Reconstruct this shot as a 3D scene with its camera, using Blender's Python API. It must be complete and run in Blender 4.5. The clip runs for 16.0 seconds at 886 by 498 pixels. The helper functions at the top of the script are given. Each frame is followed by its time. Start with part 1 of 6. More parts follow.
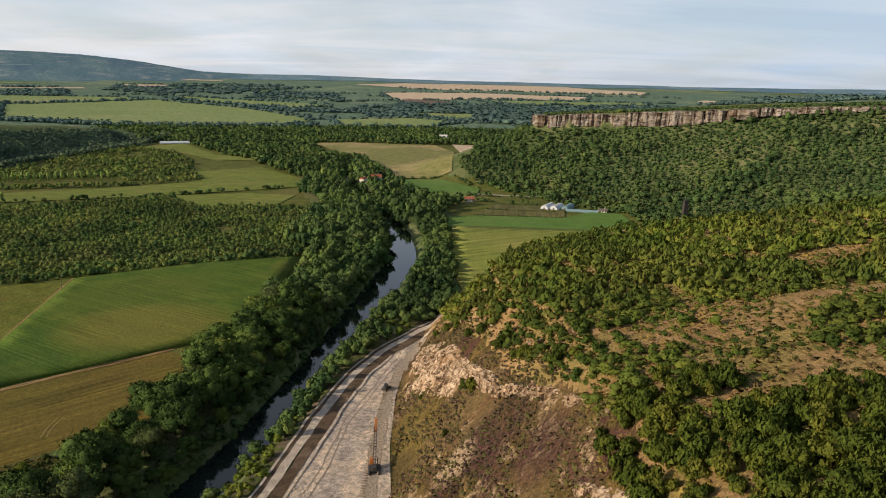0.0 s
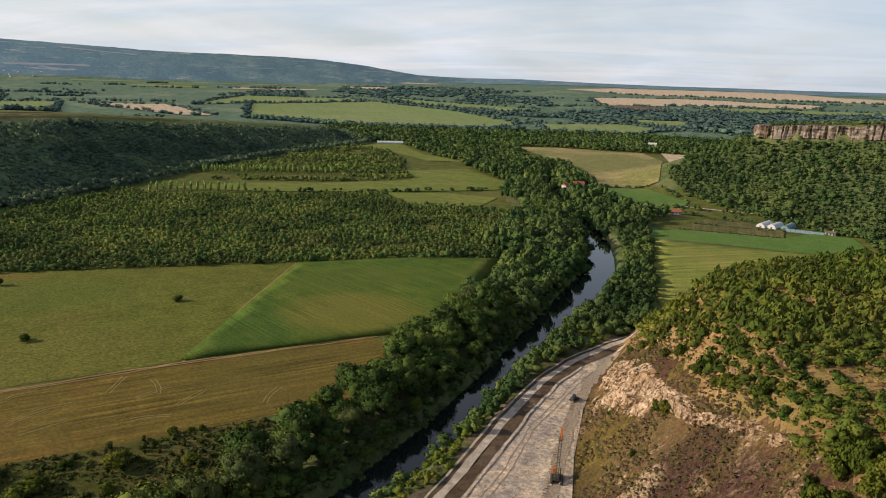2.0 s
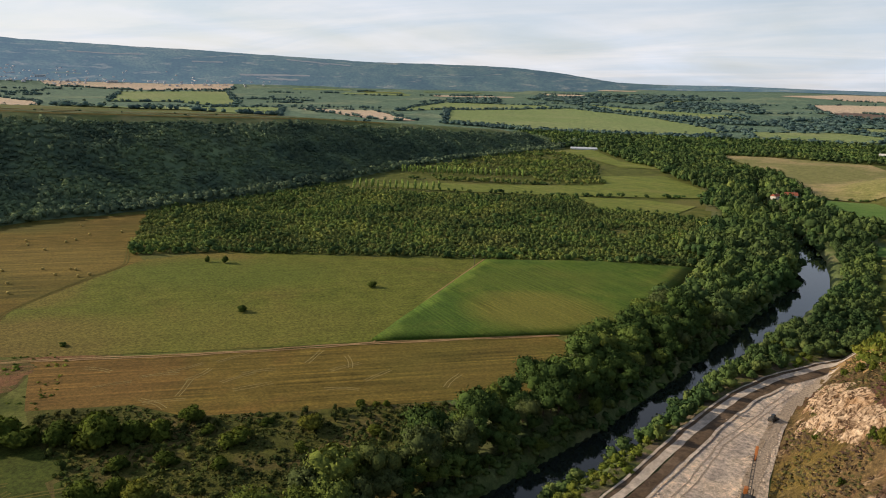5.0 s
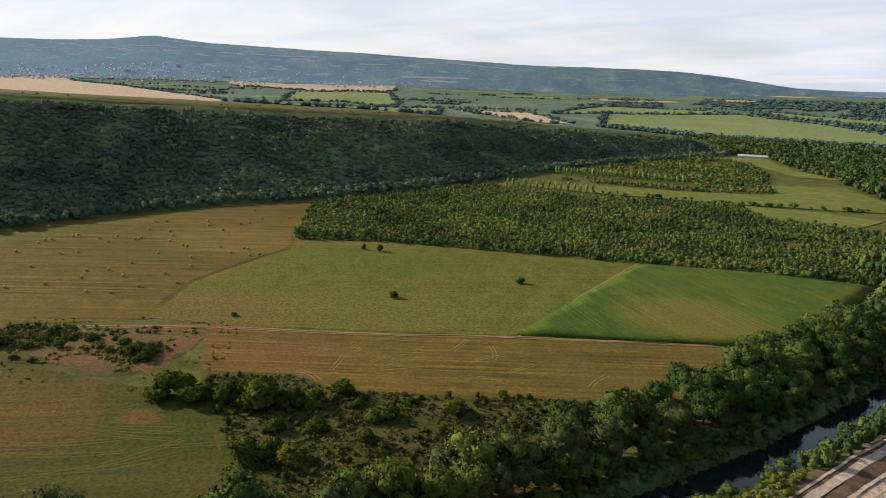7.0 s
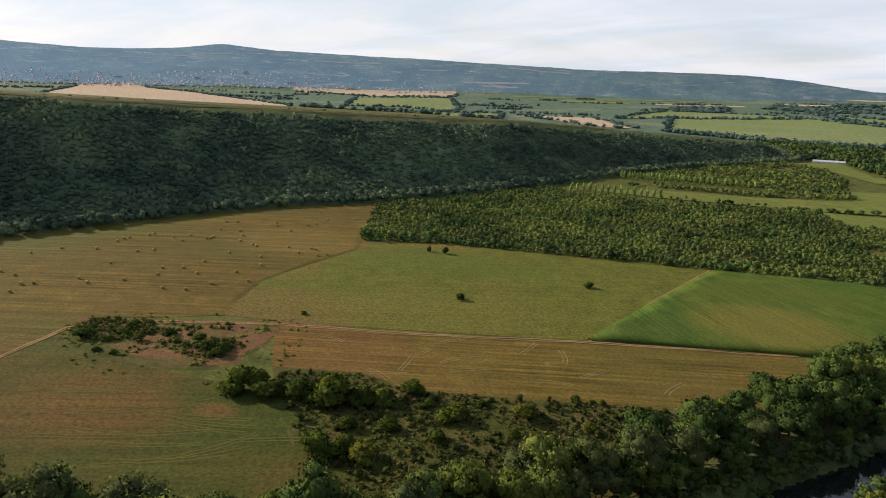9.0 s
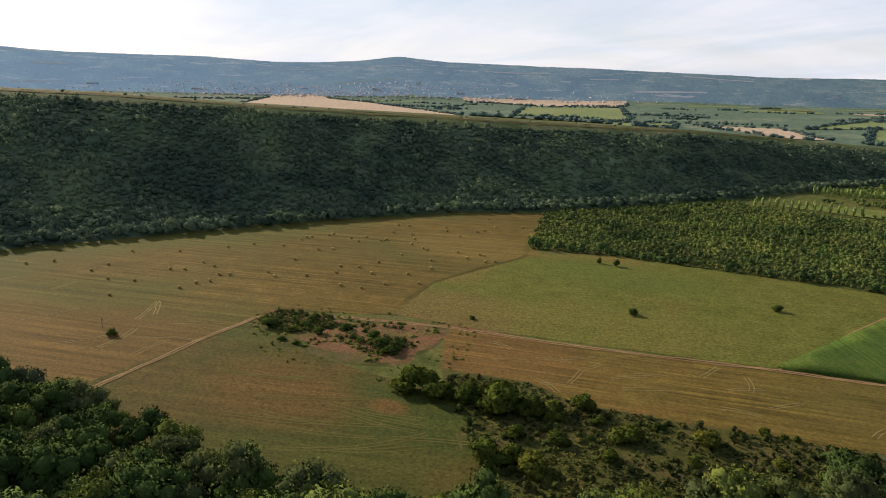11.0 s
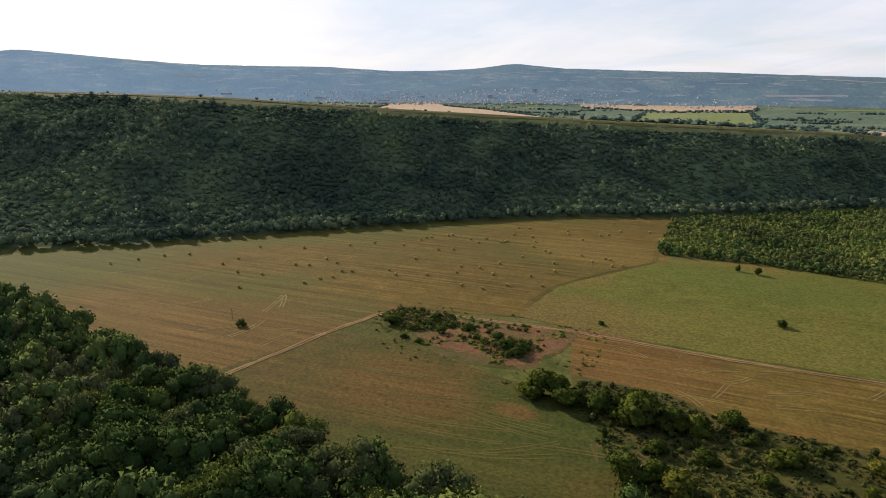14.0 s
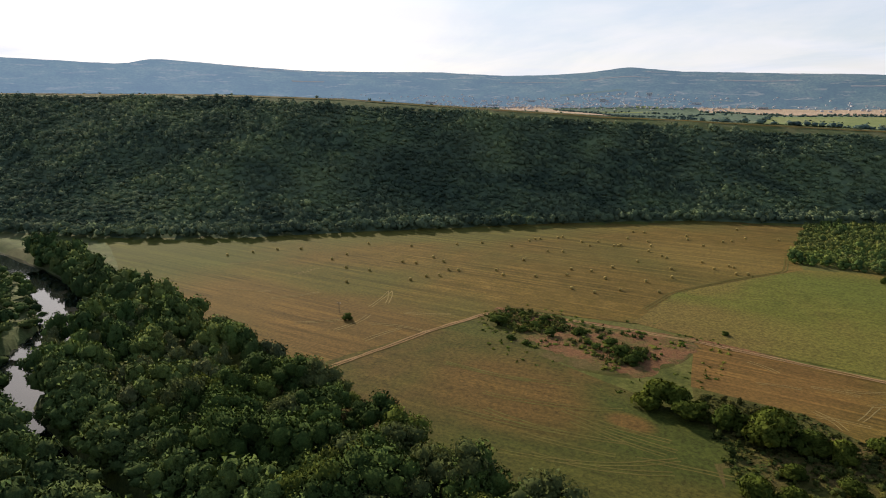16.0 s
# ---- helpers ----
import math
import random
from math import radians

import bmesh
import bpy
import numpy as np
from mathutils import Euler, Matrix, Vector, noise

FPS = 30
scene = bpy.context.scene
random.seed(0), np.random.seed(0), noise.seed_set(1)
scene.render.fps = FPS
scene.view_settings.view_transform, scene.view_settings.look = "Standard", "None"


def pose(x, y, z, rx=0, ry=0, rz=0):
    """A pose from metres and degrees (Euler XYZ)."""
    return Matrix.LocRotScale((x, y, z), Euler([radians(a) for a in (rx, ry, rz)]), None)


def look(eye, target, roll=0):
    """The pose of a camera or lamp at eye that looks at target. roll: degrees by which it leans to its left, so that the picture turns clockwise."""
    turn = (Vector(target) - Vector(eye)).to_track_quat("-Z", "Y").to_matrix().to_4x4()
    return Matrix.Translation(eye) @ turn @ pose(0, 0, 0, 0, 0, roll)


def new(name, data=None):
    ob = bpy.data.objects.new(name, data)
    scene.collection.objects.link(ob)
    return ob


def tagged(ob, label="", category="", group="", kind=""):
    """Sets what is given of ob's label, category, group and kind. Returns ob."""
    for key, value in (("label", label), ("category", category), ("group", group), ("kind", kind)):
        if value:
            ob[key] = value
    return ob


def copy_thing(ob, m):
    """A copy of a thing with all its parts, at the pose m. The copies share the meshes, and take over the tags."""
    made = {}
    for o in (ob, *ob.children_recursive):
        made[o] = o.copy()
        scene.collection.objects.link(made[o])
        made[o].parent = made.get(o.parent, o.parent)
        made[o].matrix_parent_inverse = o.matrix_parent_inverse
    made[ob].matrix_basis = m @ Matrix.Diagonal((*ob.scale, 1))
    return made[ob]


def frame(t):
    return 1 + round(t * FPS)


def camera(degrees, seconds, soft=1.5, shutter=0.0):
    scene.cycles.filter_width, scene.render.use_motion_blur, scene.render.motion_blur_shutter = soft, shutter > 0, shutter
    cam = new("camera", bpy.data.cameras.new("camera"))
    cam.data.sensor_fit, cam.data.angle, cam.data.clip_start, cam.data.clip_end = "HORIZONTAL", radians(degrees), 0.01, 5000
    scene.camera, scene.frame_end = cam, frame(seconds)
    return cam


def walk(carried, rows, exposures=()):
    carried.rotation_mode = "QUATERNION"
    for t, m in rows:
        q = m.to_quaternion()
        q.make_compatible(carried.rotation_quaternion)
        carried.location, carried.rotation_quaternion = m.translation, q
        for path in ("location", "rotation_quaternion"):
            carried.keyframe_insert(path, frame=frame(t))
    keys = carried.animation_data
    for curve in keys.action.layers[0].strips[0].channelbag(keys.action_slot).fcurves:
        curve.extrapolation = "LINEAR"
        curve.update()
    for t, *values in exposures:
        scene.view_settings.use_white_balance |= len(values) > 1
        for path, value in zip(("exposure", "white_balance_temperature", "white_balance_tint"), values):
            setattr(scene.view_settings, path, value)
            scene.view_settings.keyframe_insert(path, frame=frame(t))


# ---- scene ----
cam = camera(64.7, 16.0, soft=1.0)
PATH = [
    (0, (0.036, 1.547, 113.499), (0.072, 3.491, 113.026), 1.4),
    (0.5, (-0.09, -0.116, 113.984), (-0.221, 1.822, 113.509), 1.5),
    (1, (-0.103, -0.942, 114.392), (-0.382, 0.98, 113.916), 1.5),
    (1.5, (-0.13, -0.366, 114.849), (-0.533, 1.533, 114.372), 1.6),
    (2, (-0.656, -0.351, 115.016), (-1.171, 1.522, 114.539), 1.8),
    (2.5, (-0.79, -0.059, 115.037), (-1.394, 1.787, 114.561), 1.9),
    (3, (-0.521, -0.325, 114.604), (-1.168, 1.508, 114.132), 2.0),
    (5.5, (-0.213, -0.876, 108.352), (-1.327, 0.717, 107.883), 1.4),
    (6, (-0.202, -1.139, 107.206), (-1.417, 0.378, 106.735), 1.7),
    (6.5, (-0.368, -1.537, 106.456), (-1.658, -0.083, 105.985), 1.9),
    (7, (-0.871, -1.972, 105.546), (-2.208, -0.56, 105.077), 1.8),
    (7.5, (-1.799, -2.583, 104.346), (-3.177, -1.21, 103.882), 1.7),
    (8, (-2.827, -3.149, 103.413), (-4.233, -1.804, 102.952), 1.7),
    (8.5, (-4.164, -3.595, 103.144), (-5.573, -2.252, 102.685), 1.6),
    (9, (-5.623, -4.226, 103.217), (-7.076, -2.93, 102.759), 1.5),
    (9.5, (-7.125, -5.084, 103.093), (-8.66, -3.885, 102.639), 1.4),
    (10, (-8.469, -5.589, 102.902), (-10.085, -4.501, 102.452), 1.3),
    (12.5, (-16.7, -7.559, 98.105), (-18.497, -6.794, 97.675), 0.9),
    (13, (-18.906, -7.765, 97.284), (-20.727, -7.057, 96.855), 0.8),
    (13.5, (-20.889, -8.143, 96.228), (-22.723, -7.47, 95.803), 0.7),
    (14, (-23.194, -8.057, 94.964), (-25.042, -7.418, 94.541), 0.5),
    (14.5, (-25.288, -8.106, 93.781), (-27.148, -7.501, 93.361), 0.4),
    (15, (-27.468, -7.855, 92.433), (-29.34, -7.286, 92.016), 0.3),
    (15.5, (-29.529, -7.463, 91.066), (-31.431, -7.002, 90.655), 0.2),
    (16, (-31.894, -7.187, 90.016), (-33.82, -6.838, 89.606), 0.3),
]
walk(cam, [(t, look(eye, target, roll)) for t, eye, target, roll in PATH],
     [(0, 0.0, 6500, 10), (3, 0.02, 6500, 11), (5.5, 0.06, 6500, 11), (7, 0.16, 6500, 12), (9, 0.14, 6500, 13), (13, 0.13, 6500, 16), (16, 0.12, 6500, 14)])

# ---- light ----
SUN_AZ, SUN_EL = 197.0, 23.0
world = bpy.data.worlds.new("sky")
scene.world = world
world.use_nodes = True
wn, wl = world.node_tree.nodes, world.node_tree.links
wn.clear()
sky = wn.new("ShaderNodeTexSky")
sky.sky_type, sky.sun_disc = "NISHITA", False
sky.sun_elevation, sky.sun_rotation = radians(SUN_EL), radians(90 - SUN_AZ)
sky.air_density, sky.dust_density, sky.ozone_density = 1.0, 0.8, 1.4
wcoord = wn.new("ShaderNodeTexCoord")
wsep = wn.new("ShaderNodeSeparateXYZ")
wl.new(wcoord.outputs["Generated"], wsep.inputs[0])
# the veil of high cloud lies on a flat layer: divide by the height
wadd = wn.new("ShaderNodeMath")
wadd.operation = "ADD"
wadd.inputs[1].default_value = 0.10
wl.new(wsep.outputs["Z"], wadd.inputs[0])
wdiv = wn.new("ShaderNodeVectorMath")
wdiv.operation = "DIVIDE"
wl.new(wcoord.outputs["Generated"], wdiv.inputs[0])
wcomb = wn.new("ShaderNodeCombineXYZ")
for i in range(3):
    wl.new(wadd.outputs[0], wcomb.inputs[i])
wl.new(wcomb.outputs[0], wdiv.inputs[1])
wmap = wn.new("ShaderNodeMapping")
wmap.inputs["Scale"].default_value = (0.42, 0.20, 0.0)
wmap.inputs["Rotation"].default_value = (0, 0, radians(25))
wl.new(wdiv.outputs[0], wmap.inputs["Vector"])
wnoise = wn.new("ShaderNodeTexNoise")
wnoise.inputs["Scale"].default_value = 1.7
wnoise.inputs["Detail"].default_value = 5
wnoise.inputs["Roughness"].default_value = 0.55
wnoise.inputs["Distortion"].default_value = 0.35
wl.new(wmap.outputs[0], wnoise.inputs["Vector"])
wramp = wn.new("ShaderNodeValToRGB")
wramp.color_ramp.elements[0].position, wramp.color_ramp.elements[1].position = 0.30, 0.68
wramp.color_ramp.elements[0].color, wramp.color_ramp.elements[1].color = (0.58, 0.58, 0.58, 1), (0.94, 0.94, 0.94, 1)
wl.new(wnoise.outputs["Fac"], wramp.inputs[0])
wmix = wn.new("ShaderNodeMixRGB")
# the veil thins out overhead
wthin = wn.new("ShaderNodeMapRange")
wthin.inputs["From Min"].default_value, wthin.inputs["From Max"].default_value = 0.05, 0.6
wthin.inputs["To Min"].default_value, wthin.inputs["To Max"].default_value = 1.0, 0.28
wl.new(wsep.outputs["Z"], wthin.inputs["Value"])
wfac = wn.new("ShaderNodeMath")
wfac.operation = "MULTIPLY"
wl.new(wramp.outputs["Color"], wfac.inputs[0])
wl.new(wthin.outputs[0], wfac.inputs[1])
# and turns blue-grey on the side away from the sun
wside = wn.new("ShaderNodeMapRange")
wside.inputs["From Min"].default_value, wside.inputs["From Max"].default_value = -0.15, 0.45
wside.inputs["To Min"].default_value, wside.inputs["To Max"].default_value = 0.0, 1.0
wl.new(wsep.outputs["X"], wside.inputs["Value"])
wveil = wn.new("ShaderNodeMixRGB")
wveil.inputs["Color1"].default_value, wveil.inputs["Color2"].default_value = (8.5, 8.6, 9.1, 1), (6.2, 7.0, 8.3, 1)
wl.new(wside.outputs[0], wveil.inputs["Fac"])
# thinner grey-blue bands between the bright streaks
wmap2 = wn.new("ShaderNodeMapping")
wmap2.inputs["Scale"].default_value = (0.30, 0.75, 0.0)
wmap2.inputs["Rotation"].default_value = (0, 0, radians(-18))
wl.new(wdiv.outputs[0], wmap2.inputs["Vector"])
wstreak = wn.new("ShaderNodeTexNoise")
wstreak.inputs["Scale"].default_value, wstreak.inputs["Detail"].default_value = 1.1, 6
wstreak.inputs["Roughness"].default_value, wstreak.inputs["Distortion"].default_value = 0.58, 0.6
wl.new(wmap2.outputs[0], wstreak.inputs["Vector"])
wband = wn.new("ShaderNodeValToRGB")
wband.color_ramp.elements[0].position, wband.color_ramp.elements[1].position = 0.38, 0.58
wband.color_ramp.elements[0].color, wband.color_ramp.elements[1].color = (0.80, 0.88, 0.95, 1), (1.0, 1.0, 1.0, 1)
wl.new(wstreak.outputs["Fac"], wband.inputs[0])
wcloud = wn.new("ShaderNodeMixRGB")
wcloud.blend_type = "MULTIPLY"
wcloud.inputs["Fac"].default_value = 1.0
wl.new(wveil.outputs[0], wcloud.inputs["Color1"])
wl.new(wband.outputs[0], wcloud.inputs["Color2"])
wl.new(wcloud.outputs[0], wmix.inputs["Color2"])
wl.new(wfac.outputs[0], wmix.inputs["Fac"])
wl.new(sky.outputs[0], wmix.inputs["Color1"])
wbg = wn.new("ShaderNodeBackground")
wbg.inputs["Strength"].default_value = 0.10
wl.new(wmix.outputs[0], wbg.inputs["Color"])
wout = wn.new("ShaderNodeOutputWorld")
wl.new(wbg.outputs[0], wout.inputs["Surface"])

sun = new("sun", bpy.data.lights.new("sun", "SUN"))
sun.data.energy, sun.data.angle, sun.data.color = 5.0, radians(0.6), (1.0, 0.86, 0.66)
sun.matrix_world = look((0, 0, 300), (-math.cos(radians(SUN_AZ)) * math.cos(radians(SUN_EL)), -math.sin(radians(SUN_AZ)) * math.cos(radians(SUN_EL)), 300 - math.sin(radians(SUN_EL))))

# ---- materials ----
def shader(name, rough=0.85, spec=0.2):
    m = bpy.data.materials.new(name)
    m.use_nodes = True
    n, l = m.node_tree.nodes, m.node_tree.links
    b = n["Principled BSDF"]
    b.inputs["Roughness"].default_value = rough
    b.inputs["Specular IOR Level"].default_value = spec
    return m, n, l, b


def coords(n, l, scale=(1, 1, 1), turn=0.0):
    c = n.new("ShaderNodeTexCoord")
    m = n.new("ShaderNodeMapping")
    m.vector_type = "TEXTURE"
    m.inputs["Scale"].default_value = tuple(1 / q for q in scale)
    m.inputs["Rotation"].default_value = (0, 0, radians(turn))
    l.new(c.outputs["Object"], m.inputs["Vector"])
    return m.outputs[0]


def noise_node(n, l, vec, scale, detail=4, rough=0.55, distort=0.0):
    t = n.new("ShaderNodeTexNoise")
    t.inputs["Scale"].default_value, t.inputs["Detail"].default_value = scale, detail
    t.inputs["Roughness"].default_value, t.inputs["Distortion"].default_value = rough, distort
    l.new(vec, t.inputs["Vector"])
    return t.outputs["Fac"]


def ramp(n, l, fac, stops):
    r = n.new("ShaderNodeValToRGB")
    e = r.color_ramp.elements
    while len(e) < len(stops):
        e.new(0.5)
    for k, (p, c) in enumerate(stops):
        e[k].position, e[k].color = p, (*c, 1)
    l.new(fac, r.inputs[0])
    return r.outputs["Color"]


def mix(n, l, fac, a, b, kind="MIX"):
    m = n.new("ShaderNodeMixRGB")
    m.blend_type = kind
    for sock, v in ((m.inputs[0], fac), (m.inputs[1], a), (m.inputs[2], b)):
        if isinstance(v, (int, float)):
            sock.default_value = v
        elif isinstance(v, tuple):
            sock.default_value = (*v, 1)
        else:
            l.new(v, sock)
    return m.outputs[0]


def bump(n, l, b, height, strength, dist):
    k = n.new("ShaderNodeBump")
    k.inputs["Strength"].default_value, k.inputs["Distance"].default_value = strength, dist
    l.new(height, k.inputs["Height"])
    l.new(k.outputs[0], b.inputs["Normal"])


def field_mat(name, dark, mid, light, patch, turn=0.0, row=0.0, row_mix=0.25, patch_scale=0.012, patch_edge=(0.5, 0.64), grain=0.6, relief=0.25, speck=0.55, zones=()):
    """Growing or mown land: patches, blotches, grain and, where row is given, drill lines that many metres apart."""
    m, n, l, b = shader(name, 0.95, 0.08)
    v = coords(n, l)
    big = noise_node(n, l, v, patch_scale, 5, 0.6, 0.4)
    med = noise_node(n, l, v, 0.09, 5, 0.65)
    fine = noise_node(n, l, v, grain * 1.3, 8, 0.85)
    c = ramp(n, l, med, [(0.3, dark), (0.5, mid), (0.7, light)])
    c = mix(n, l, ramp(n, l, big, [(patch_edge[0], (0, 0, 0)), (patch_edge[1], (1, 1, 1))]), c, patch)
    # stretches where the growth differs: x, y, two radii, a turn, colour, share
    for zx, zy, ra, rb, zt, tone, share in zones:
        g = n.new("ShaderNodeTexGradient")
        g.gradient_type = "SPHERICAL"
        c0, place = n.new("ShaderNodeTexCoord"), n.new("ShaderNodeMapping")
        place.vector_type = "TEXTURE"
        place.inputs["Location"].default_value, place.inputs["Rotation"].default_value = (zx, zy, 0), (0, 0, radians(zt))
        place.inputs["Scale"].default_value = (ra, rb, 500)
        l.new(c0.outputs["Object"], place.inputs["Vector"])
        l.new(place.outputs[0], g.inputs[0])
        ragged = mix(n, l, 0.45, g.outputs["Fac"], noise_node(n, l, v, 0.05, 5, 0.65, 0.5), "OVERLAY")
        c = mix(n, l, ramp(n, l, ragged, [(0.08, (0, 0, 0)), (0.5, (share,) * 3)]), c, tone)
    h = fine
    if row:
        # swaths: long lines left by the machines, broken up by patches
        lines = noise_node(n, l, coords(n, l, (1.0, 0.018, 1.0), turn), 1.1 / row, 5, 0.72)
        broken = ramp(n, l, noise_node(n, l, v, 0.035, 4, 0.6), [(0.38, (0.25, 0.25, 0.25)), (0.6, (1, 1, 1))])
        shade = ramp(n, l, lines, [(0.36, (0.55, 0.57, 0.55)), (0.5, (0.95, 0.95, 0.95)), (0.62, (1.5, 1.42, 1.3))])
        c = mix(n, l, mix(n, l, 1.0, broken, (min(1, row_mix * 3.0),) * 3, "MULTIPLY"), c, mix(n, l, 1.0, c, shade, "MULTIPLY"))
    c = mix(n, l, speck, c, ramp(n, l, fine, [(0.39, (0.33, 0.34, 0.32)), (0.5, (0.92, 0.92, 0.92)), (0.61, (1.55, 1.48, 1.38))]), "MULTIPLY")
    l.new(c, b.inputs["Base Color"])
    bump(n, l, b, h, relief, 0.6)
    return m


def leaf_mat(name, dark, mid, light, warm, island=True, glow=0.2, spread=0.5):
    """Foliage: colour by the plant, mottled by its sprays, with light showing through the leaves."""
    m, n, l, b = shader(name, 1.0, 0.02)
    v = coords(n, l)
    if island:
        at = n.new("ShaderNodeAttribute")
        at.attribute_name = "plant"
        rnd = at.outputs["Fac"]
    else:
        rnd = n.new("ShaderNodeObjectInfo").outputs["Random"]
    size = 1.0 if island else 9.0
    patch = noise_node(n, l, v, 0.02 * size, 3, 0.5)
    clump = noise_node(n, l, v, 0.7 * size, 3, 0.6)
    spray = noise_node(n, l, v, 2.6 * size, 3, 0.75)
    base = ramp(n, l, rnd, [(0.0, dark), (0.45, mid), (0.8, light), (1.0, warm)])
    base = mix(n, l, spread, mid, base)
    base = mix(n, l, ramp(n, l, patch, [(0.4, (0, 0, 0)), (0.7, (0.55, 0.55, 0.55))]), base, warm)
    if island:
        stand = noise_node(n, l, v, 0.016, 4, 0.6, 0.6)
        base = mix(n, l, 1.0, base, ramp(n, l, stand, [(0.36, (0.62, 0.66, 0.72)), (0.5, (1.0, 1.0, 1.0)), (0.64, (1.42, 1.36, 1.15))]), "MULTIPLY")
    base = mix(n, l, 0.55, base, ramp(n, l, clump, [(0.3, (0.7, 0.74, 0.76)), (0.65, (1.2, 1.16, 1.0))]), "MULTIPLY")
    base = mix(n, l, 0.75, base, ramp(n, l, spray, [(0.34, (0.5, 0.54, 0.54)), (0.5, (0.92, 0.92, 0.9)), (0.66, (1.4, 1.34, 1.15))]), "MULTIPLY")
    l.new(base, b.inputs["Base Color"])
    t = n.new("ShaderNodeBsdfTranslucent")
    l.new(base, t.inputs["Color"])
    s = n.new("ShaderNodeMixShader")
    s.inputs[0].default_value = glow
    l.new(b.outputs[0], s.inputs[1])
    l.new(t.outputs[0], s.inputs[2])
    l.new(s.outputs[0], n["Material Output"].inputs["Surface"])
    return m


def plain(name, colour, rough=0.6, spec=0.3, metal=0.0, wear=0.25, scale=3.0):
    m, n, l, b = shader(name, rough, spec)
    v = coords(n, l)
    f = noise_node(n, l, v, scale, 4, 0.6)
    l.new(ramp(n, l, f, [(0.3, tuple(q * (1 - wear) for q in colour)), (0.7, tuple(min(1, q * (1 + 0.5 * wear)) for q in colour))]), b.inputs["Base Color"])
    b.inputs["Metallic"].default_value = metal
    return m


def heath_mat():
    """Steep heath: purple heather, olive scrub and bleached grass in ragged patches, with pale stony spots."""
    m, n, l, b = shader("heath_slope", 0.97, 0.05)
    v = coords(n, l)
    zone, zone2 = noise_node(n, l, v, 0.075, 5, 0.65, 0.5), noise_node(n, l, coords(n, l, (1, 1, 1), 40), 0.11, 5, 0.65, 0.5)
    clump, twig = noise_node(n, l, v, 0.9, 5, 0.7, 0.6), noise_node(n, l, v, 3.2, 4, 0.75)
    broad = noise_node(n, l, v, 0.028, 3, 0.5)
    c = ramp(n, l, zone, [(0.36, (0.105, 0.058, 0.056)), (0.46, (0.150, 0.088, 0.068)), (0.53, (0.105, 0.088, 0.036)), (0.60, (0.205, 0.165, 0.055)), (0.7, (0.30, 0.21, 0.12))])
    c = mix(n, l, ramp(n, l, broad, [(0.42, (0, 0, 0)), (0.58, (0.8, 0.8, 0.8))]), c, ramp(n, l, zone, [(0.4, (0.15, 0.13, 0.05)), (0.52, (0.27, 0.215, 0.105)), (0.64, (0.19, 0.13, 0.075))]))
    c = mix(n, l, ramp(n, l, zone2, [(0.54, (0, 0, 0)), (0.61, (0.92, 0.92, 0.92))]), c, ramp(n, l, clump, [(0.35, (0.14, 0.11, 0.05)), (0.48, (0.34, 0.27, 0.16)), (0.62, (0.50, 0.42, 0.29))]))
    for zx, zy, r, tone, share in ((-7, 190, 16, (0.22, 0.185, 0.055), 0.8), (17, 150, 13, (0.105, 0.060, 0.062), 0.6), (7, 152, 6, (0.52, 0.44, 0.30), 0.9), (23, 127, 9, (0.10, 0.058, 0.058), 0.55), (-9, 176, 8, (0.10, 0.085, 0.04), 0.7)):
        g, c0, place = n.new("ShaderNodeTexGradient"), n.new("ShaderNodeTexCoord"), n.new("ShaderNodeMapping")
        g.gradient_type, place.vector_type = "SPHERICAL", "TEXTURE"
        place.inputs["Location"].default_value, place.inputs["Scale"].default_value = (zx, zy, 0), (r, r * 1.4, 500)
        l.new(c0.outputs["Object"], place.inputs["Vector"])
        l.new(place.outputs[0], g.inputs[0])
        c = mix(n, l, ramp(n, l, mix(n, l, 0.5, g.outputs["Fac"], zone2, "OVERLAY"), [(0.1, (0, 0, 0)), (0.5, (share,) * 3)]), c, tone)
    c = mix(n, l, 0.9, c, ramp(n, l, clump, [(0.34, (0.42, 0.42, 0.42)), (0.5, (0.9, 0.9, 0.88)), (0.66, (1.45, 1.4, 1.3))]), "MULTIPLY")
    c = mix(n, l, 0.85, c, ramp(n, l, twig, [(0.34, (0.40, 0.42, 0.42)), (0.5, (0.95, 0.95, 0.95)), (0.64, (1.5, 1.45, 1.35))]), "MULTIPLY")
    c = mix(n, l, 1.0, c, (0.82, 0.70, 0.66), "MULTIPLY")
    l.new(c, b.inputs["Base Color"])
    bump(n, l, b, clump, 1.0, 1.0)
    return m


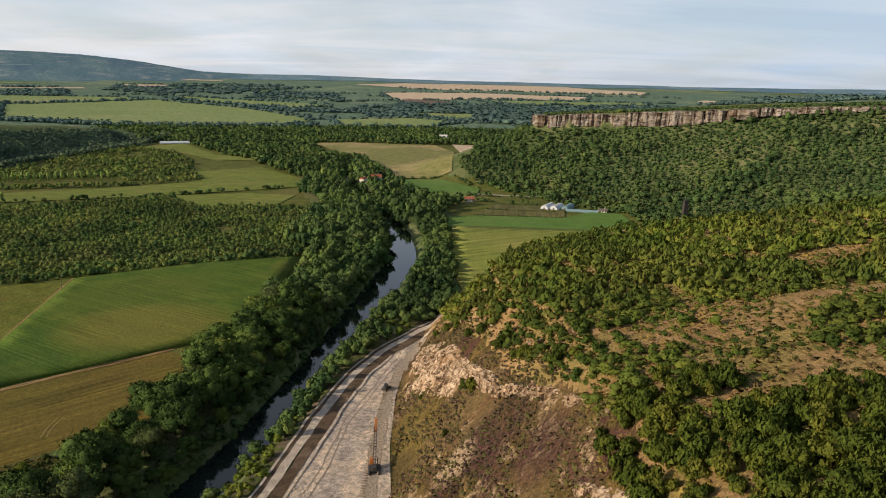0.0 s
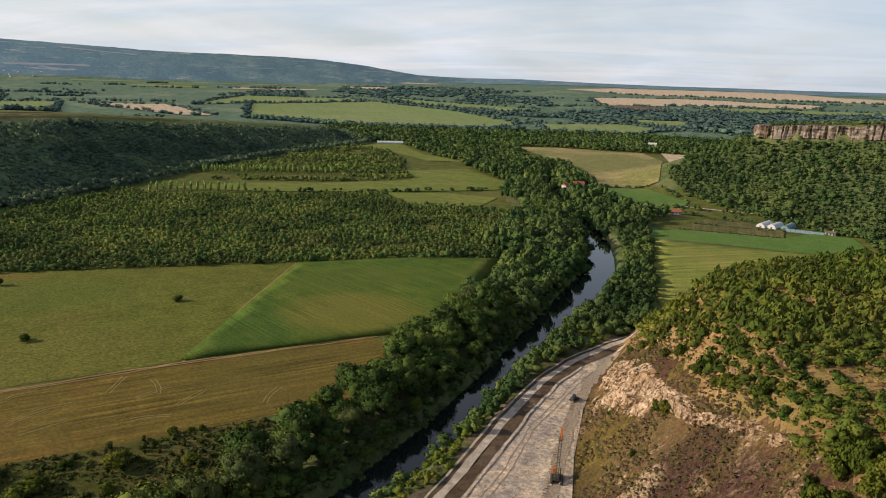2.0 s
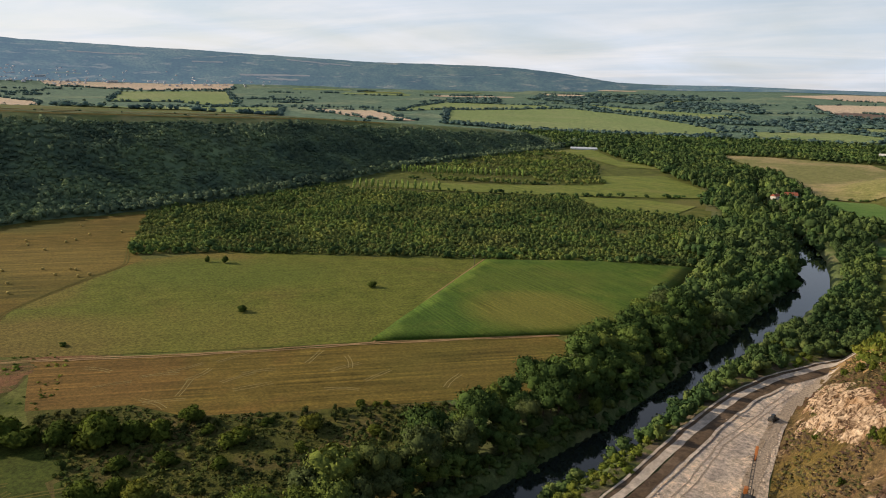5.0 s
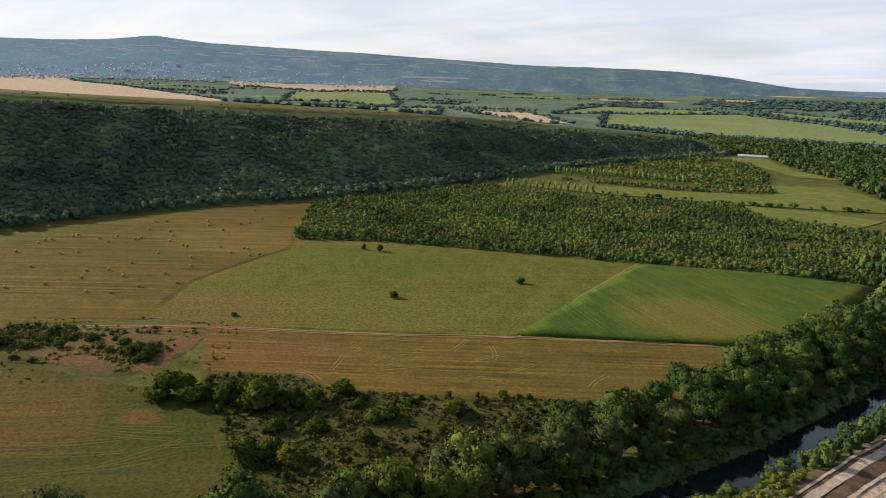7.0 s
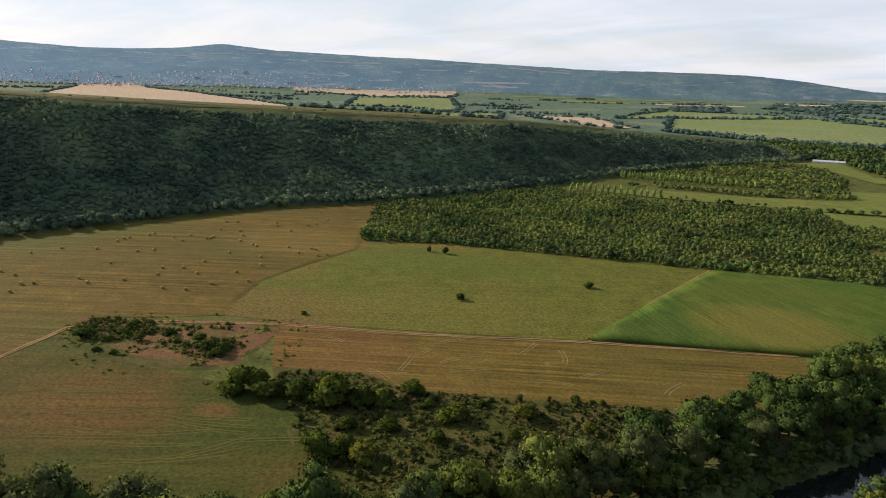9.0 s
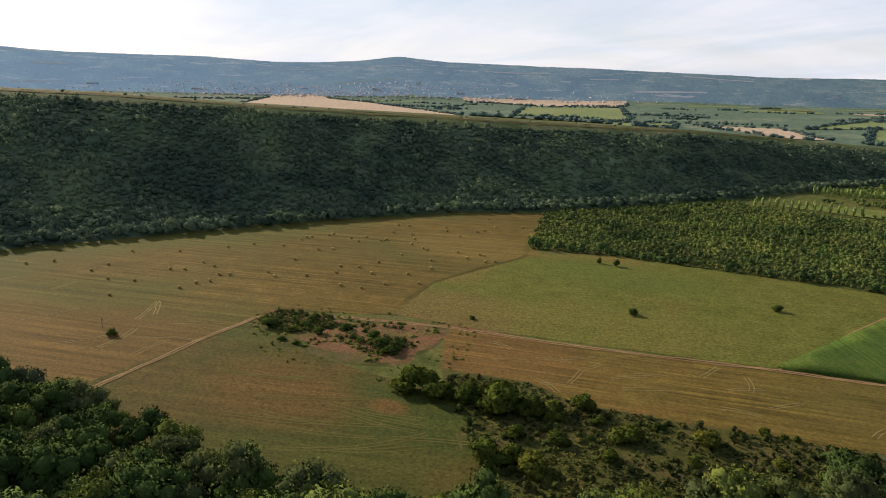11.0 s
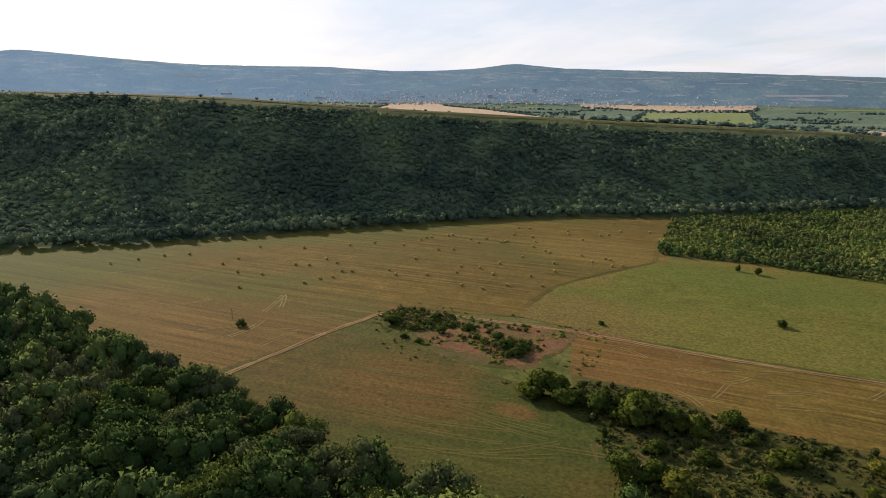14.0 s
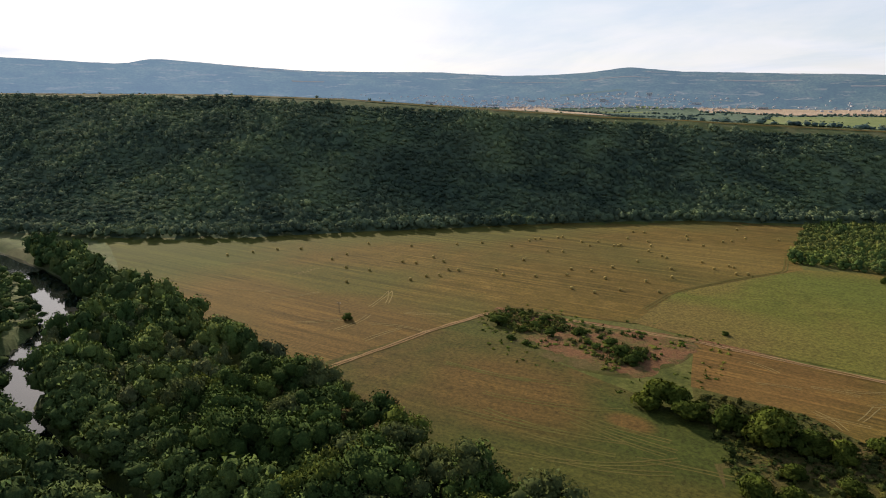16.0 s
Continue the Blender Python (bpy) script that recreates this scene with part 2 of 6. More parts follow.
def rock_mat(name, tone, scale=1.0, tall=1.0, crack=0.0):
    """Broken limestone: bleached faces, ochre bands, dark upright cracks and level bedding."""
    m, n, l, b = shader(name, 0.95, 0.08)
    v = coords(n, l)
    upright = noise_node(n, l, coords(n, l, (1, 1, 0.16 / tall)), 0.9 * scale, 5, 0.65, 0.4)
    bed = noise_node(n, l, coords(n, l, (0.10, 0.10, 1.0)), 1.3 * scale, 4, 0.6, 0.3)
    grain = noise_node(n, l, v, 2.4 * scale, 5, 0.75)
    stain = noise_node(n, l, v, 0.16 * scale, 4, 0.6)
    r, g, k = tone
    c = ramp(n, l, stain, [(0.35, (r * 0.72, g * 0.62, k * 0.52)), (0.5, (r, g, k)), (0.66, (r * 1.18, g * 1.18, k * 1.2))])
    c = mix(n, l, 1.0, c, ramp(n, l, upright, [(0.36 + crack, (0.2, 0.16, 0.14)), (0.43 + crack, (0.75, 0.7, 0.66)), (0.55 + crack, (1.0, 1.0, 1.0))]), "MULTIPLY")
    c = mix(n, l, 0.8, c, ramp(n, l, bed, [(0.38, (0.40, 0.34, 0.29)), (0.46, (0.92, 0.9, 0.88)), (0.62, (1.15, 1.12, 1.08))]), "MULTIPLY")
    c = mix(n, l, 0.7, c, ramp(n, l, grain, [(0.33, (0.5, 0.48, 0.46)), (0.5, (0.95, 0.95, 0.95)), (0.66, (1.2, 1.2, 1.2))]), "MULTIPLY")
    l.new(c, b.inputs["Base Color"])
    bump(n, l, b, mix(n, l, 0.5, upright, grain), 0.9, 0.6 / scale)
    return m


M_GROUND = field_mat("rough_grass", (0.055, 0.068, 0.014), (0.094, 0.105, 0.022), (0.143, 0.142, 0.036), (0.135, 0.128, 0.036), grain=0.45)
M_MEADOW = field_mat("meadow_grass", (0.094, 0.108, 0.018), (0.122, 0.130, 0.022), (0.150, 0.150, 0.029), (0.165, 0.130, 0.031), turn=-40, row=2.5, row_mix=0.10, speck=0.8, zones=[(-283, 143, 60, 45, 30, (0.17, 0.115, 0.035), 0.7), (-235, 200, 90, 40, 40, (0.155, 0.14, 0.03), 0.6), (-300, 260, 80, 40, 30, (0.105, 0.13, 0.022), 0.6)])
M_HAY = field_mat("mown_hay", (0.104, 0.077, 0.015), (0.133, 0.092, 0.020), (0.162, 0.110, 0.026), (0.112, 0.095, 0.021), turn=-44, row=3.2, row_mix=0.3, patch_scale=0.008, patch_edge=(0.47, 0.62), zones=[(-480, -100, 130, 90, 20, (0.085, 0.098, 0.019), 0.85), (-500, 60, 45, 190, 0, (0.10, 0.105, 0.022), 0.7), (-385, 0, 60, 40, 60, (0.095, 0.098, 0.019), 0.6), (-400, 225, 70, 50, 30, (0.19, 0.135, 0.035), 0.6), (-300, 5, 75, 50, 40, (0.150, 0.088, 0.025), 0.75), (-350, -40, 60, 40, 30, (0.16, 0.10, 0.026), 0.6)])
M_STUBBLE = field_mat("brown_stubble", (0.112, 0.080, 0.017), (0.146, 0.104, 0.023), (0.180, 0.128, 0.029), (0.176, 0.104, 0.028), turn=-47, row=2.2, row_mix=0.32, patch_scale=0.015, zones=[(-235, 130, 60, 40, 30, (0.18, 0.098, 0.03), 0.7), (-120, 230, 60, 40, 45, (0.115, 0.10, 0.022), 0.6)])
M_LOWMEADOW = field_mat("dry_meadow", (0.062, 0.062, 0.012), (0.086, 0.076, 0.016), (0.108, 0.090, 0.020), (0.118, 0.078, 0.021), turn=-40, row=3.0, row_mix=0.16, speck=0.75, patch_scale=0.02, patch_edge=(0.46, 0.62), zones=[(-192, 88, 50, 36, 40, (0.058, 0.078, 0.014), 0.85), (-178, 45, 60, 34, 40, (0.066, 0.078, 0.015), 0.75), (-230, 50, 44, 28, 20, (0.135, 0.082, 0.022), 0.8), (-290, 62, 40, 16, 60, (0.07, 0.085, 0.017), 0.7), (-203, 78, 10, 7, 30, (0.16, 0.088, 0.026), 0.8)])
M_MAIZE = field_mat("green_maize", (0.056, 0.098, 0.015), (0.080, 0.126, 0.018), (0.115, 0.152, 0.024), (0.150, 0.155, 0.030), turn=-120, row=1.6, row_mix=0.22, patch_scale=0.02, patch_edge=(0.52, 0.7), relief=0.9, zones=[(-165, 250, 40, 60, 0, (0.056, 0.104, 0.017), 0.55), (-128, 300, 45, 40, 20, (0.185, 0.165, 0.034), 0.8), (-150, 350, 60, 30, 40, (0.105, 0.130, 0.022), 0.6)])
M_CROP = field_mat("olive_crop", (0.112, 0.136, 0.026), (0.148, 0.174, 0.036), (0.185, 0.205, 0.044), (0.190, 0.190, 0.050), turn=-100, row=4.0, row_mix=0.18)
M_BRIGHT = field_mat("bright_grass", (0.082, 0.150, 0.030), (0.102, 0.176, 0.037), (0.122, 0.196, 0.045), (0.135, 0.190, 0.050), row_mix=0.1)
M_OLIVE = field_mat("olive_grain", (0.150, 0.172, 0.034), (0.195, 0.215, 0.045), (0.235, 0.245, 0.055), (0.245, 0.230, 0.060), turn=-60, row=4.0, row_mix=0.3)
# green and tan far crops: base colours lightened to imitate haze
M_FARGREEN = field_mat("haze_paled_crop", (0.161, 0.206, 0.072), (0.190, 0.239, 0.086), (0.221, 0.261, 0.096), (0.232, 0.256, 0.106), patch_scale=0.004, grain=0.08)
M_FARTAN = field_mat("ripe_grain", (0.447, 0.337, 0.229), (0.522, 0.389, 0.272), (0.571, 0.441, 0.315), (0.497, 0.389, 0.257), patch_scale=0.004, grain=0.08)
M_FARBROWN = field_mat("bare_ploughland", (0.12, 0.085, 0.07), (0.14, 0.10, 0.08), (0.16, 0.115, 0.09), (0.16, 0.13, 0.08), patch_scale=0.004, grain=0.08)
M_REDEARTH = field_mat("reddish_earth", (0.165, 0.084, 0.038), (0.222, 0.112, 0.053), (0.275, 0.148, 0.075), (0.120, 0.105, 0.030), patch_scale=0.09, patch_edge=(0.44, 0.62), grain=0.8, relief=0.9, speck=0.7)
M_MARK = field_mat("flattened_stubble", (0.240, 0.186, 0.074), (0.288, 0.222, 0.088), (0.336, 0.258, 0.105), (0.240, 0.192, 0.074), patch_scale=0.2, grain=0.9)
M_TRACK = field_mat("worn_track", (0.236, 0.151, 0.069), (0.305, 0.193, 0.089), (0.373, 0.244, 0.117), (0.197, 0.143, 0.048), patch_scale=0.05, patch_edge=(0.55, 0.7), grain=0.9)
M_RUT = field_mat("pressed_grass", (0.100, 0.090, 0.021), (0.126, 0.110, 0.028), (0.152, 0.130, 0.034), (0.125, 0.122, 0.028), patch_scale=0.2, grain=0.9)
M_SILAGE = field_mat("vegetable_beds", (0.07, 0.075, 0.025), (0.12, 0.11, 0.04), (0.17, 0.15, 0.06), (0.16, 0.12, 0.06), turn=-5, row=6.0, row_mix=0.6)
M_QUARRY = field_mat("crushed_limestone", (0.47, 0.365, 0.275), (0.67, 0.53, 0.405), (0.78, 0.65, 0.52), (0.44, 0.36, 0.30), turn=-12, row=5.0, row_mix=0.16, patch_scale=0.09, patch_edge=(0.44, 0.58), grain=0.5, relief=1.0, speck=0.8)
M_BANKSOIL = field_mat("bank_soil", (0.105, 0.080, 0.052), (0.155, 0.118, 0.078), (0.21, 0.165, 0.11), (0.085, 0.095, 0.03), patch_scale=0.16, patch_edge=(0.45, 0.55), grain=0.5, relief=0.8)
M_ROAD = field_mat("pale_gravel", (0.413, 0.339, 0.267), (0.540, 0.446, 0.357), (0.643, 0.542, 0.442), (0.437, 0.350, 0.272), patch_scale=0.15, grain=0.4, speck=0.5, relief=0.6)
M_SOIL = field_mat("brown_soil", (0.077, 0.050, 0.032), (0.110, 0.075, 0.048), (0.143, 0.098, 0.064), (0.165, 0.115, 0.076), patch_scale=0.12, grain=0.4, speck=0.5, relief=0.6)
M_HILL = field_mat("dry_hill_grass", (0.250, 0.150, 0.064), (0.385, 0.236, 0.102), (0.490, 0.315, 0.148), (0.330, 0.240, 0.082), patch_scale=0.05, patch_edge=(0.48, 0.6), grain=1.2, relief=1.0, speck=0.7)
M_HEATH = heath_mat()
M_FLOOR = field_mat("wood_floor", (0.059, 0.080, 0.029), (0.098, 0.123, 0.043), (0.131, 0.160, 0.060), (0.170, 0.167, 0.074), patch_scale=0.03)
# far plain: haze put into the grass colours, paler and bluer
M_PLAIN = field_mat("haze_tinted_grassland", (0.075, 0.122, 0.085), (0.108, 0.162, 0.105), (0.150, 0.205, 0.125), (0.165, 0.205, 0.125), patch_scale=0.004, patch_edge=(0.54, 0.62), grain=0.03)
M_ROCK = rock_mat("limestone", (0.60, 0.46, 0.32), crack=0.06)
M_CLIFF = rock_mat("weathered_cliff", (0.325, 0.285, 0.245), 0.32, 0.7, crack=0.06)

L_RIVER = leaf_mat("riverside_leaves", (0.031, 0.058, 0.019), (0.053, 0.092, 0.027), (0.090, 0.136, 0.036), (0.150, 0.182, 0.043), island=False, spread=1.0, glow=0.03)
L_WILLOW = leaf_mat("willow_leaves", (0.066, 0.088, 0.036), (0.088, 0.112, 0.045), (0.112, 0.134, 0.054), (0.112, 0.136, 0.038), island=False)
L_LIME = leaf_mat("yellow_green_leaves", (0.078, 0.112, 0.025), (0.104, 0.138, 0.030), (0.132, 0.162, 0.036), (0.148, 0.162, 0.040), island=False)
L_WOOD = leaf_mat("woodland_leaves", (0.033, 0.063, 0.025), (0.056, 0.098, 0.036), (0.083, 0.130, 0.044), (0.125, 0.156, 0.052), glow=0.04, spread=0.9)
L_SILVER = leaf_mat("silvery_leaves", (0.070, 0.090, 0.046), (0.094, 0.114, 0.058), (0.118, 0.136, 0.066), (0.125, 0.140, 0.062), glow=0.08)
L_MESA = leaf_mat("mesa_leaves", (0.036, 0.066, 0.026), (0.058, 0.100, 0.038), (0.085, 0.130, 0.044), (0.110, 0.140, 0.050), glow=0.06, spread=0.85)
L_YOUNG = leaf_mat("young_plantation_leaves", (0.066, 0.110, 0.036), (0.100, 0.150, 0.045), (0.142, 0.190, 0.056), (0.190, 0.195, 0.066), glow=0.12, spread=0.9)
# bluff leaves: haze and glare put into the colour, lighter and bluer
L_SLOPE = leaf_mat("hazed_slope_leaves", (0.066, 0.098, 0.070), (0.105, 0.152, 0.102), (0.150, 0.205, 0.124), (0.178, 0.224, 0.138), glow=0.2, spread=0.85)
L_SCRUB = leaf_mat("scrub_leaves", (0.058, 0.093, 0.022), (0.100, 0.141, 0.029), (0.145, 0.176, 0.034), (0.190, 0.187, 0.045), spread=0.9)
# blue mixed into these leaf colours stands in for distance haze
L_HAZED = leaf_mat("haze_tinted_leaves", (0.050, 0.090, 0.096), (0.076, 0.126, 0.126), (0.100, 0.155, 0.145), (0.120, 0.170, 0.155), glow=0.05)
L_BUSH = leaf_mat("bush_leaves", (0.046, 0.074, 0.016), (0.088, 0.120, 0.022), (0.138, 0.158, 0.028), (0.170, 0.168, 0.032), island=False, spread=0.9)
L_POPLAR = leaf_mat("poplar_leaves", (0.248, 0.348, 0.098), (0.298, 0.397, 0.109), (0.348, 0.447, 0.122), (0.397, 0.447, 0.133), island=False)
L_HEATH = leaf_mat("heath_leaves", (0.125, 0.070, 0.068), (0.155, 0.105, 0.070), (0.150, 0.145, 0.048), (0.21, 0.185, 0.065), spread=0.95)
L_WEED = leaf_mat("weedy_leaves", (0.038, 0.058, 0.020), (0.062, 0.086, 0.026), (0.092, 0.110, 0.032), (0.125, 0.115, 0.040), spread=0.95)
L_DRY = leaf_mat("dry_grass_tufts", (0.240, 0.150, 0.064), (0.310, 0.215, 0.082), (0.350, 0.255, 0.092), (0.220, 0.200, 0.055), spread=0.95)
M_BARK = plain("bark", (0.12, 0.09, 0.065), 0.9, 0.1)


def distance_mat(haze):
    """Far wooded hills; a faint blue emission imitates the haze before them."""
    m, n, l, b = shader("painted_haze_hills", 1.0, 0.0)
    at = n.new("ShaderNodeAttribute")
    at.attribute_name = "lie"
    v = at.outputs["Vector"]
    sep = n.new("ShaderNodeSeparateXYZ")
    l.new(v, sep.inputs[0])
    flat = n.new("ShaderNodeMapping")
    flat.inputs["Scale"].default_value = (0.35, 1.0, 1.0)
    l.new(v, flat.inputs["Vector"])
    big, band, fine = noise_node(n, l, v, 0.006, 6, 0.6, 0.4), noise_node(n, l, flat.outputs[0], 0.022, 5, 0.62, 0.3), noise_node(n, l, v, 0.08, 5, 0.75)
    c = ramp(n, l, big, [(0.38, (0.026, 0.050, 0.034)), (0.52, (0.050, 0.082, 0.050)), (0.66, (0.095, 0.120, 0.070))])
    c = mix(n, l, ramp(n, l, band, [(0.56, (0, 0, 0)), (0.66, (0.75, 0.75, 0.75))]), c, (0.24, 0.21, 0.14))
    c = mix(n, l, 0.9, c, ramp(n, l, fine, [(0.36, (0.3, 0.32, 0.34)), (0.5, (0.85, 0.85, 0.85)), (0.64, (1.35, 1.32, 1.25))]), "MULTIPLY")
    l.new(c, b.inputs["Base Color"])
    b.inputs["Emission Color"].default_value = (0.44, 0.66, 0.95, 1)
    # the painted haze glow strengthens towards the sun
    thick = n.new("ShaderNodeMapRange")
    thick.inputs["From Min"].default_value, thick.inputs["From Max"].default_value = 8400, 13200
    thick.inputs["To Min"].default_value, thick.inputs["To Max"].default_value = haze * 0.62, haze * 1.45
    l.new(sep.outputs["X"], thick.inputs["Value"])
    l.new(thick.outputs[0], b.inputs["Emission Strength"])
    return m


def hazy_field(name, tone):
    """Fields on the far slopes, given the same painted haze glow as the hills."""
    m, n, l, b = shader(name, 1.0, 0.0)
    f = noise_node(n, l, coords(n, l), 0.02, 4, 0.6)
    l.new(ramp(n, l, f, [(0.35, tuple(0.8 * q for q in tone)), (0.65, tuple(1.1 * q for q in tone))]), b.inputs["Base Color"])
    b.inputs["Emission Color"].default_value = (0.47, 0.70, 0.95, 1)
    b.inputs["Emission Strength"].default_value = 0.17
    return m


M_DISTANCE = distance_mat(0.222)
M_HAZETAN = hazy_field("grain_haze_glow", (0.20, 0.165, 0.12))
M_HAZEGREEN = hazy_field("crop_haze_glow", (0.09, 0.115, 0.07))
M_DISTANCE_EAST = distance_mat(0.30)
M_STRAW = plain("baled_straw", (0.425, 0.316, 0.100), 0.95, 0.05, scale=9.0)
M_WHITE = plain("white_film", (0.615, 0.623, 0.623), 0.4, 0.4, wear=0.1)
M_BLUE = plain("blue_green_film", (0.20, 0.30, 0.32), 0.35, 0.4, wear=0.2)
M_WALL = plain("pale_render", (0.62, 0.58, 0.50), 0.9, 0.1, wear=0.15)
# town roofs and walls whitened in their base colour to imitate haze
M_FARROOF = plain("haze_paled_roofs", (0.44, 0.40, 0.39), 0.9, 0.05)
M_FARWALL = plain("haze_paled_walls", (0.66, 0.65, 0.63), 0.9, 0.05, wear=0.25)
M_ROOF = plain("red_roof_tiles", (0.36, 0.12, 0.07), 0.85, 0.1, scale=6.0)
M_GLASS = plain("dark_window", (0.03, 0.035, 0.04), 0.1, 0.5)
M_ORANGE = plain("orange_paint", (0.42, 0.14, 0.03), 0.45, 0.4)
M_STEEL = plain("dark_steel", (0.07, 0.065, 0.06), 0.6, 0.3, metal=0.4)
M_WOODEN = plain("grey_timber", (0.16, 0.13, 0.10), 0.9, 0.1)
M_DARKSTONE = plain("dark_stone", (0.055, 0.05, 0.045), 0.95, 0.1)
M_TREAD = plain("churned_grey_rock", (0.359, 0.279, 0.203), 0.95, 0.1, wear=0.5, scale=1.5)

from mathutils.geometry import delaunay_2d_cdt as mathutils_cdt


# ---- lie of the land ----
def lattice(ix, iy, seed):
    h = (ix.astype(np.int64) * 374761393 + iy.astype(np.int64) * 668265263 + seed * 974711) & 0xFFFFFFFF
    h = ((h ^ (h >> 13)) * 1274126177) & 0xFFFFFFFF
    return ((h ^ (h >> 16)) & 0xFFFF) / 65535.0


def vnoise(x, y, size, seed=0, octaves=3):
    """Value noise, -1 to 1."""
    out, amp, tot = 0.0, 1.0, 0.0
    for o in range(octaves):
        u, v = x / size * 2**o, y / size * 2**o
        iu, iv = np.floor(u), np.floor(v)
        fu, fv = u - iu, v - iv
        fu, fv = fu * fu * (3 - 2 * fu), fv * fv * (3 - 2 * fv)
        a, b = lattice(iu, iv, seed + o), lattice(iu + 1, iv, seed + o)
        c, d = lattice(iu, iv + 1, seed + o), lattice(iu + 1, iv + 1, seed + o)
        out = out + amp * ((a * (1 - fu) + b * fu) * (1 - fv) + (c * (1 - fu) + d * fu) * fv)
        tot, amp = tot + amp, amp * 0.5
    return 2 * out / tot - 1


def near_line(x, y, pts, closed=False):
    """Distance to a polyline, the side (left is positive), and the nearest place on it."""
    pts = np.array(pts, float)
    ends = np.roll(pts, -1, 0) if closed else pts[1:]
    best, side = np.full(np.shape(x), 1e18), np.zeros(np.shape(x))
    nx, ny = np.zeros(np.shape(x)), np.zeros(np.shape(x))
    for (ax, ay), (bx, by) in zip(pts, ends):
        dx, dy = bx - ax, by - ay
        t = np.clip(((x - ax) * dx + (y - ay) * dy) / (dx * dx + dy * dy), 0, 1)
        px, py = ax + t * dx, ay + t * dy
        d = (x - px) ** 2 + (y - py) ** 2
        hit = d < best
        best = np.where(hit, d, best)
        side = np.where(hit, np.sign(dx * (y - ay) - dy * (x - ax)), side)
        nx, ny = np.where(hit, px, nx), np.where(hit, py, ny)
    return np.sqrt(best), side, nx, ny


def inside(x, y, pts):
    pts = np.array(pts, float)
    ok = np.zeros(np.shape(x), bool)
    for (ax, ay), (bx, by) in zip(pts, np.roll(pts, -1, 0)):
        cross = (ay > y) != (by > y)
        ok ^= cross & (x < (bx - ax) * (y - ay) / (by - ay + 1e-12) + ax)
    return ok


def step(a, b, v):
    t = np.clip((v - a) / (b - a), 0, 1)
    return t * t * (3 - 2 * t)


def smax(a, b, k):
    h = np.clip(0.5 + 0.5 * (a - b) / k, 0, 1)
    return b + (a - b) * h + k * h * (1 - h)


def smin(a, b, k):
    return -smax(-a, -b, k)


RIVER = [(-540, -250), (-470, -190), (-420, -152), (-380, -130), (-333, -112), (-290, -113), (-247, -100), (-200, -68), (-150, -22), (-114, 40), (-91, 90),
         (-75, 140), (-65, 176), (-56, 210), (-47, 260), (-38, 310), (-29, 370), (-18, 445), (-24, 520), (-42, 600), (-75, 700), (-95, 790), (-110, 900)]
HILL_TOE = [(-2, 290), (3, 323), (12, 352), (50, 395), (110, 420), (180, 440), (300, 460), (420, 440), (700, 300), (700, -500), (-120, -500), (-75, -120), (-38, 0),
            (-14, 90), (-10, 171), (-11, 192), (-12, 214), (-11, 240), (-7, 261)]
BLUFF_TOE = [(-640, -500), (-560, -260), (-512, -160), (-498, -68), (-510, 47), (-515, 150), (-522, 197), (-517, 274), (-490, 349), (-480, 437), (-480, 567), (-495, 756),
             (-470, 950), (-445, 1102), (-460, 1250), (-520, 1500)]
MESA = [(135, 890), (277, 803), (365, 740), (431, 672), (560, 560), (800, 480), (1500, 700), (1500, 1800), (600, 1500), (250, 1150), (140, 960)]
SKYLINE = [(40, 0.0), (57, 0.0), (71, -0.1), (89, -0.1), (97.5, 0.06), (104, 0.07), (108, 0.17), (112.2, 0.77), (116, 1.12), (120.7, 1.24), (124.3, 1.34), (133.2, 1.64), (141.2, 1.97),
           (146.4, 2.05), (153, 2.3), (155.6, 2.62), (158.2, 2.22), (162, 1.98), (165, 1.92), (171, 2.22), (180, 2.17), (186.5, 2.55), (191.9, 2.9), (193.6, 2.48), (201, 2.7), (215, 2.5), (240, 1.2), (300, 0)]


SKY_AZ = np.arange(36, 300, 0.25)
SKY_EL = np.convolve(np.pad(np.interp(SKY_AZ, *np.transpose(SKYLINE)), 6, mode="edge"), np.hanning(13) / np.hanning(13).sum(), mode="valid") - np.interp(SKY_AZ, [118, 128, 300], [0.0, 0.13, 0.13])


def mesa_top(x, y):
    return np.clip(72 + 0.075 * ((x - 135) * 0.806 + (890 - y) * 0.59), 58, 104)


def bluff_wide(y):
    """How far behind its toe the bluff's brow lies."""
    return np.interp(y, [-500, -100, 25, 185, 300, 500, 700, 950, 1250], [320, 300, 240, 195, 190, 168, 142, 118, 95])


def rim_s(y):
    """How far in from its toe the near hill's brow lies."""
    return np.interp(y, [60, 120, 134, 157, 182, 218, 247, 266, 300], [42, 44, 41, 35, 30, 26, 16, 9, 3])


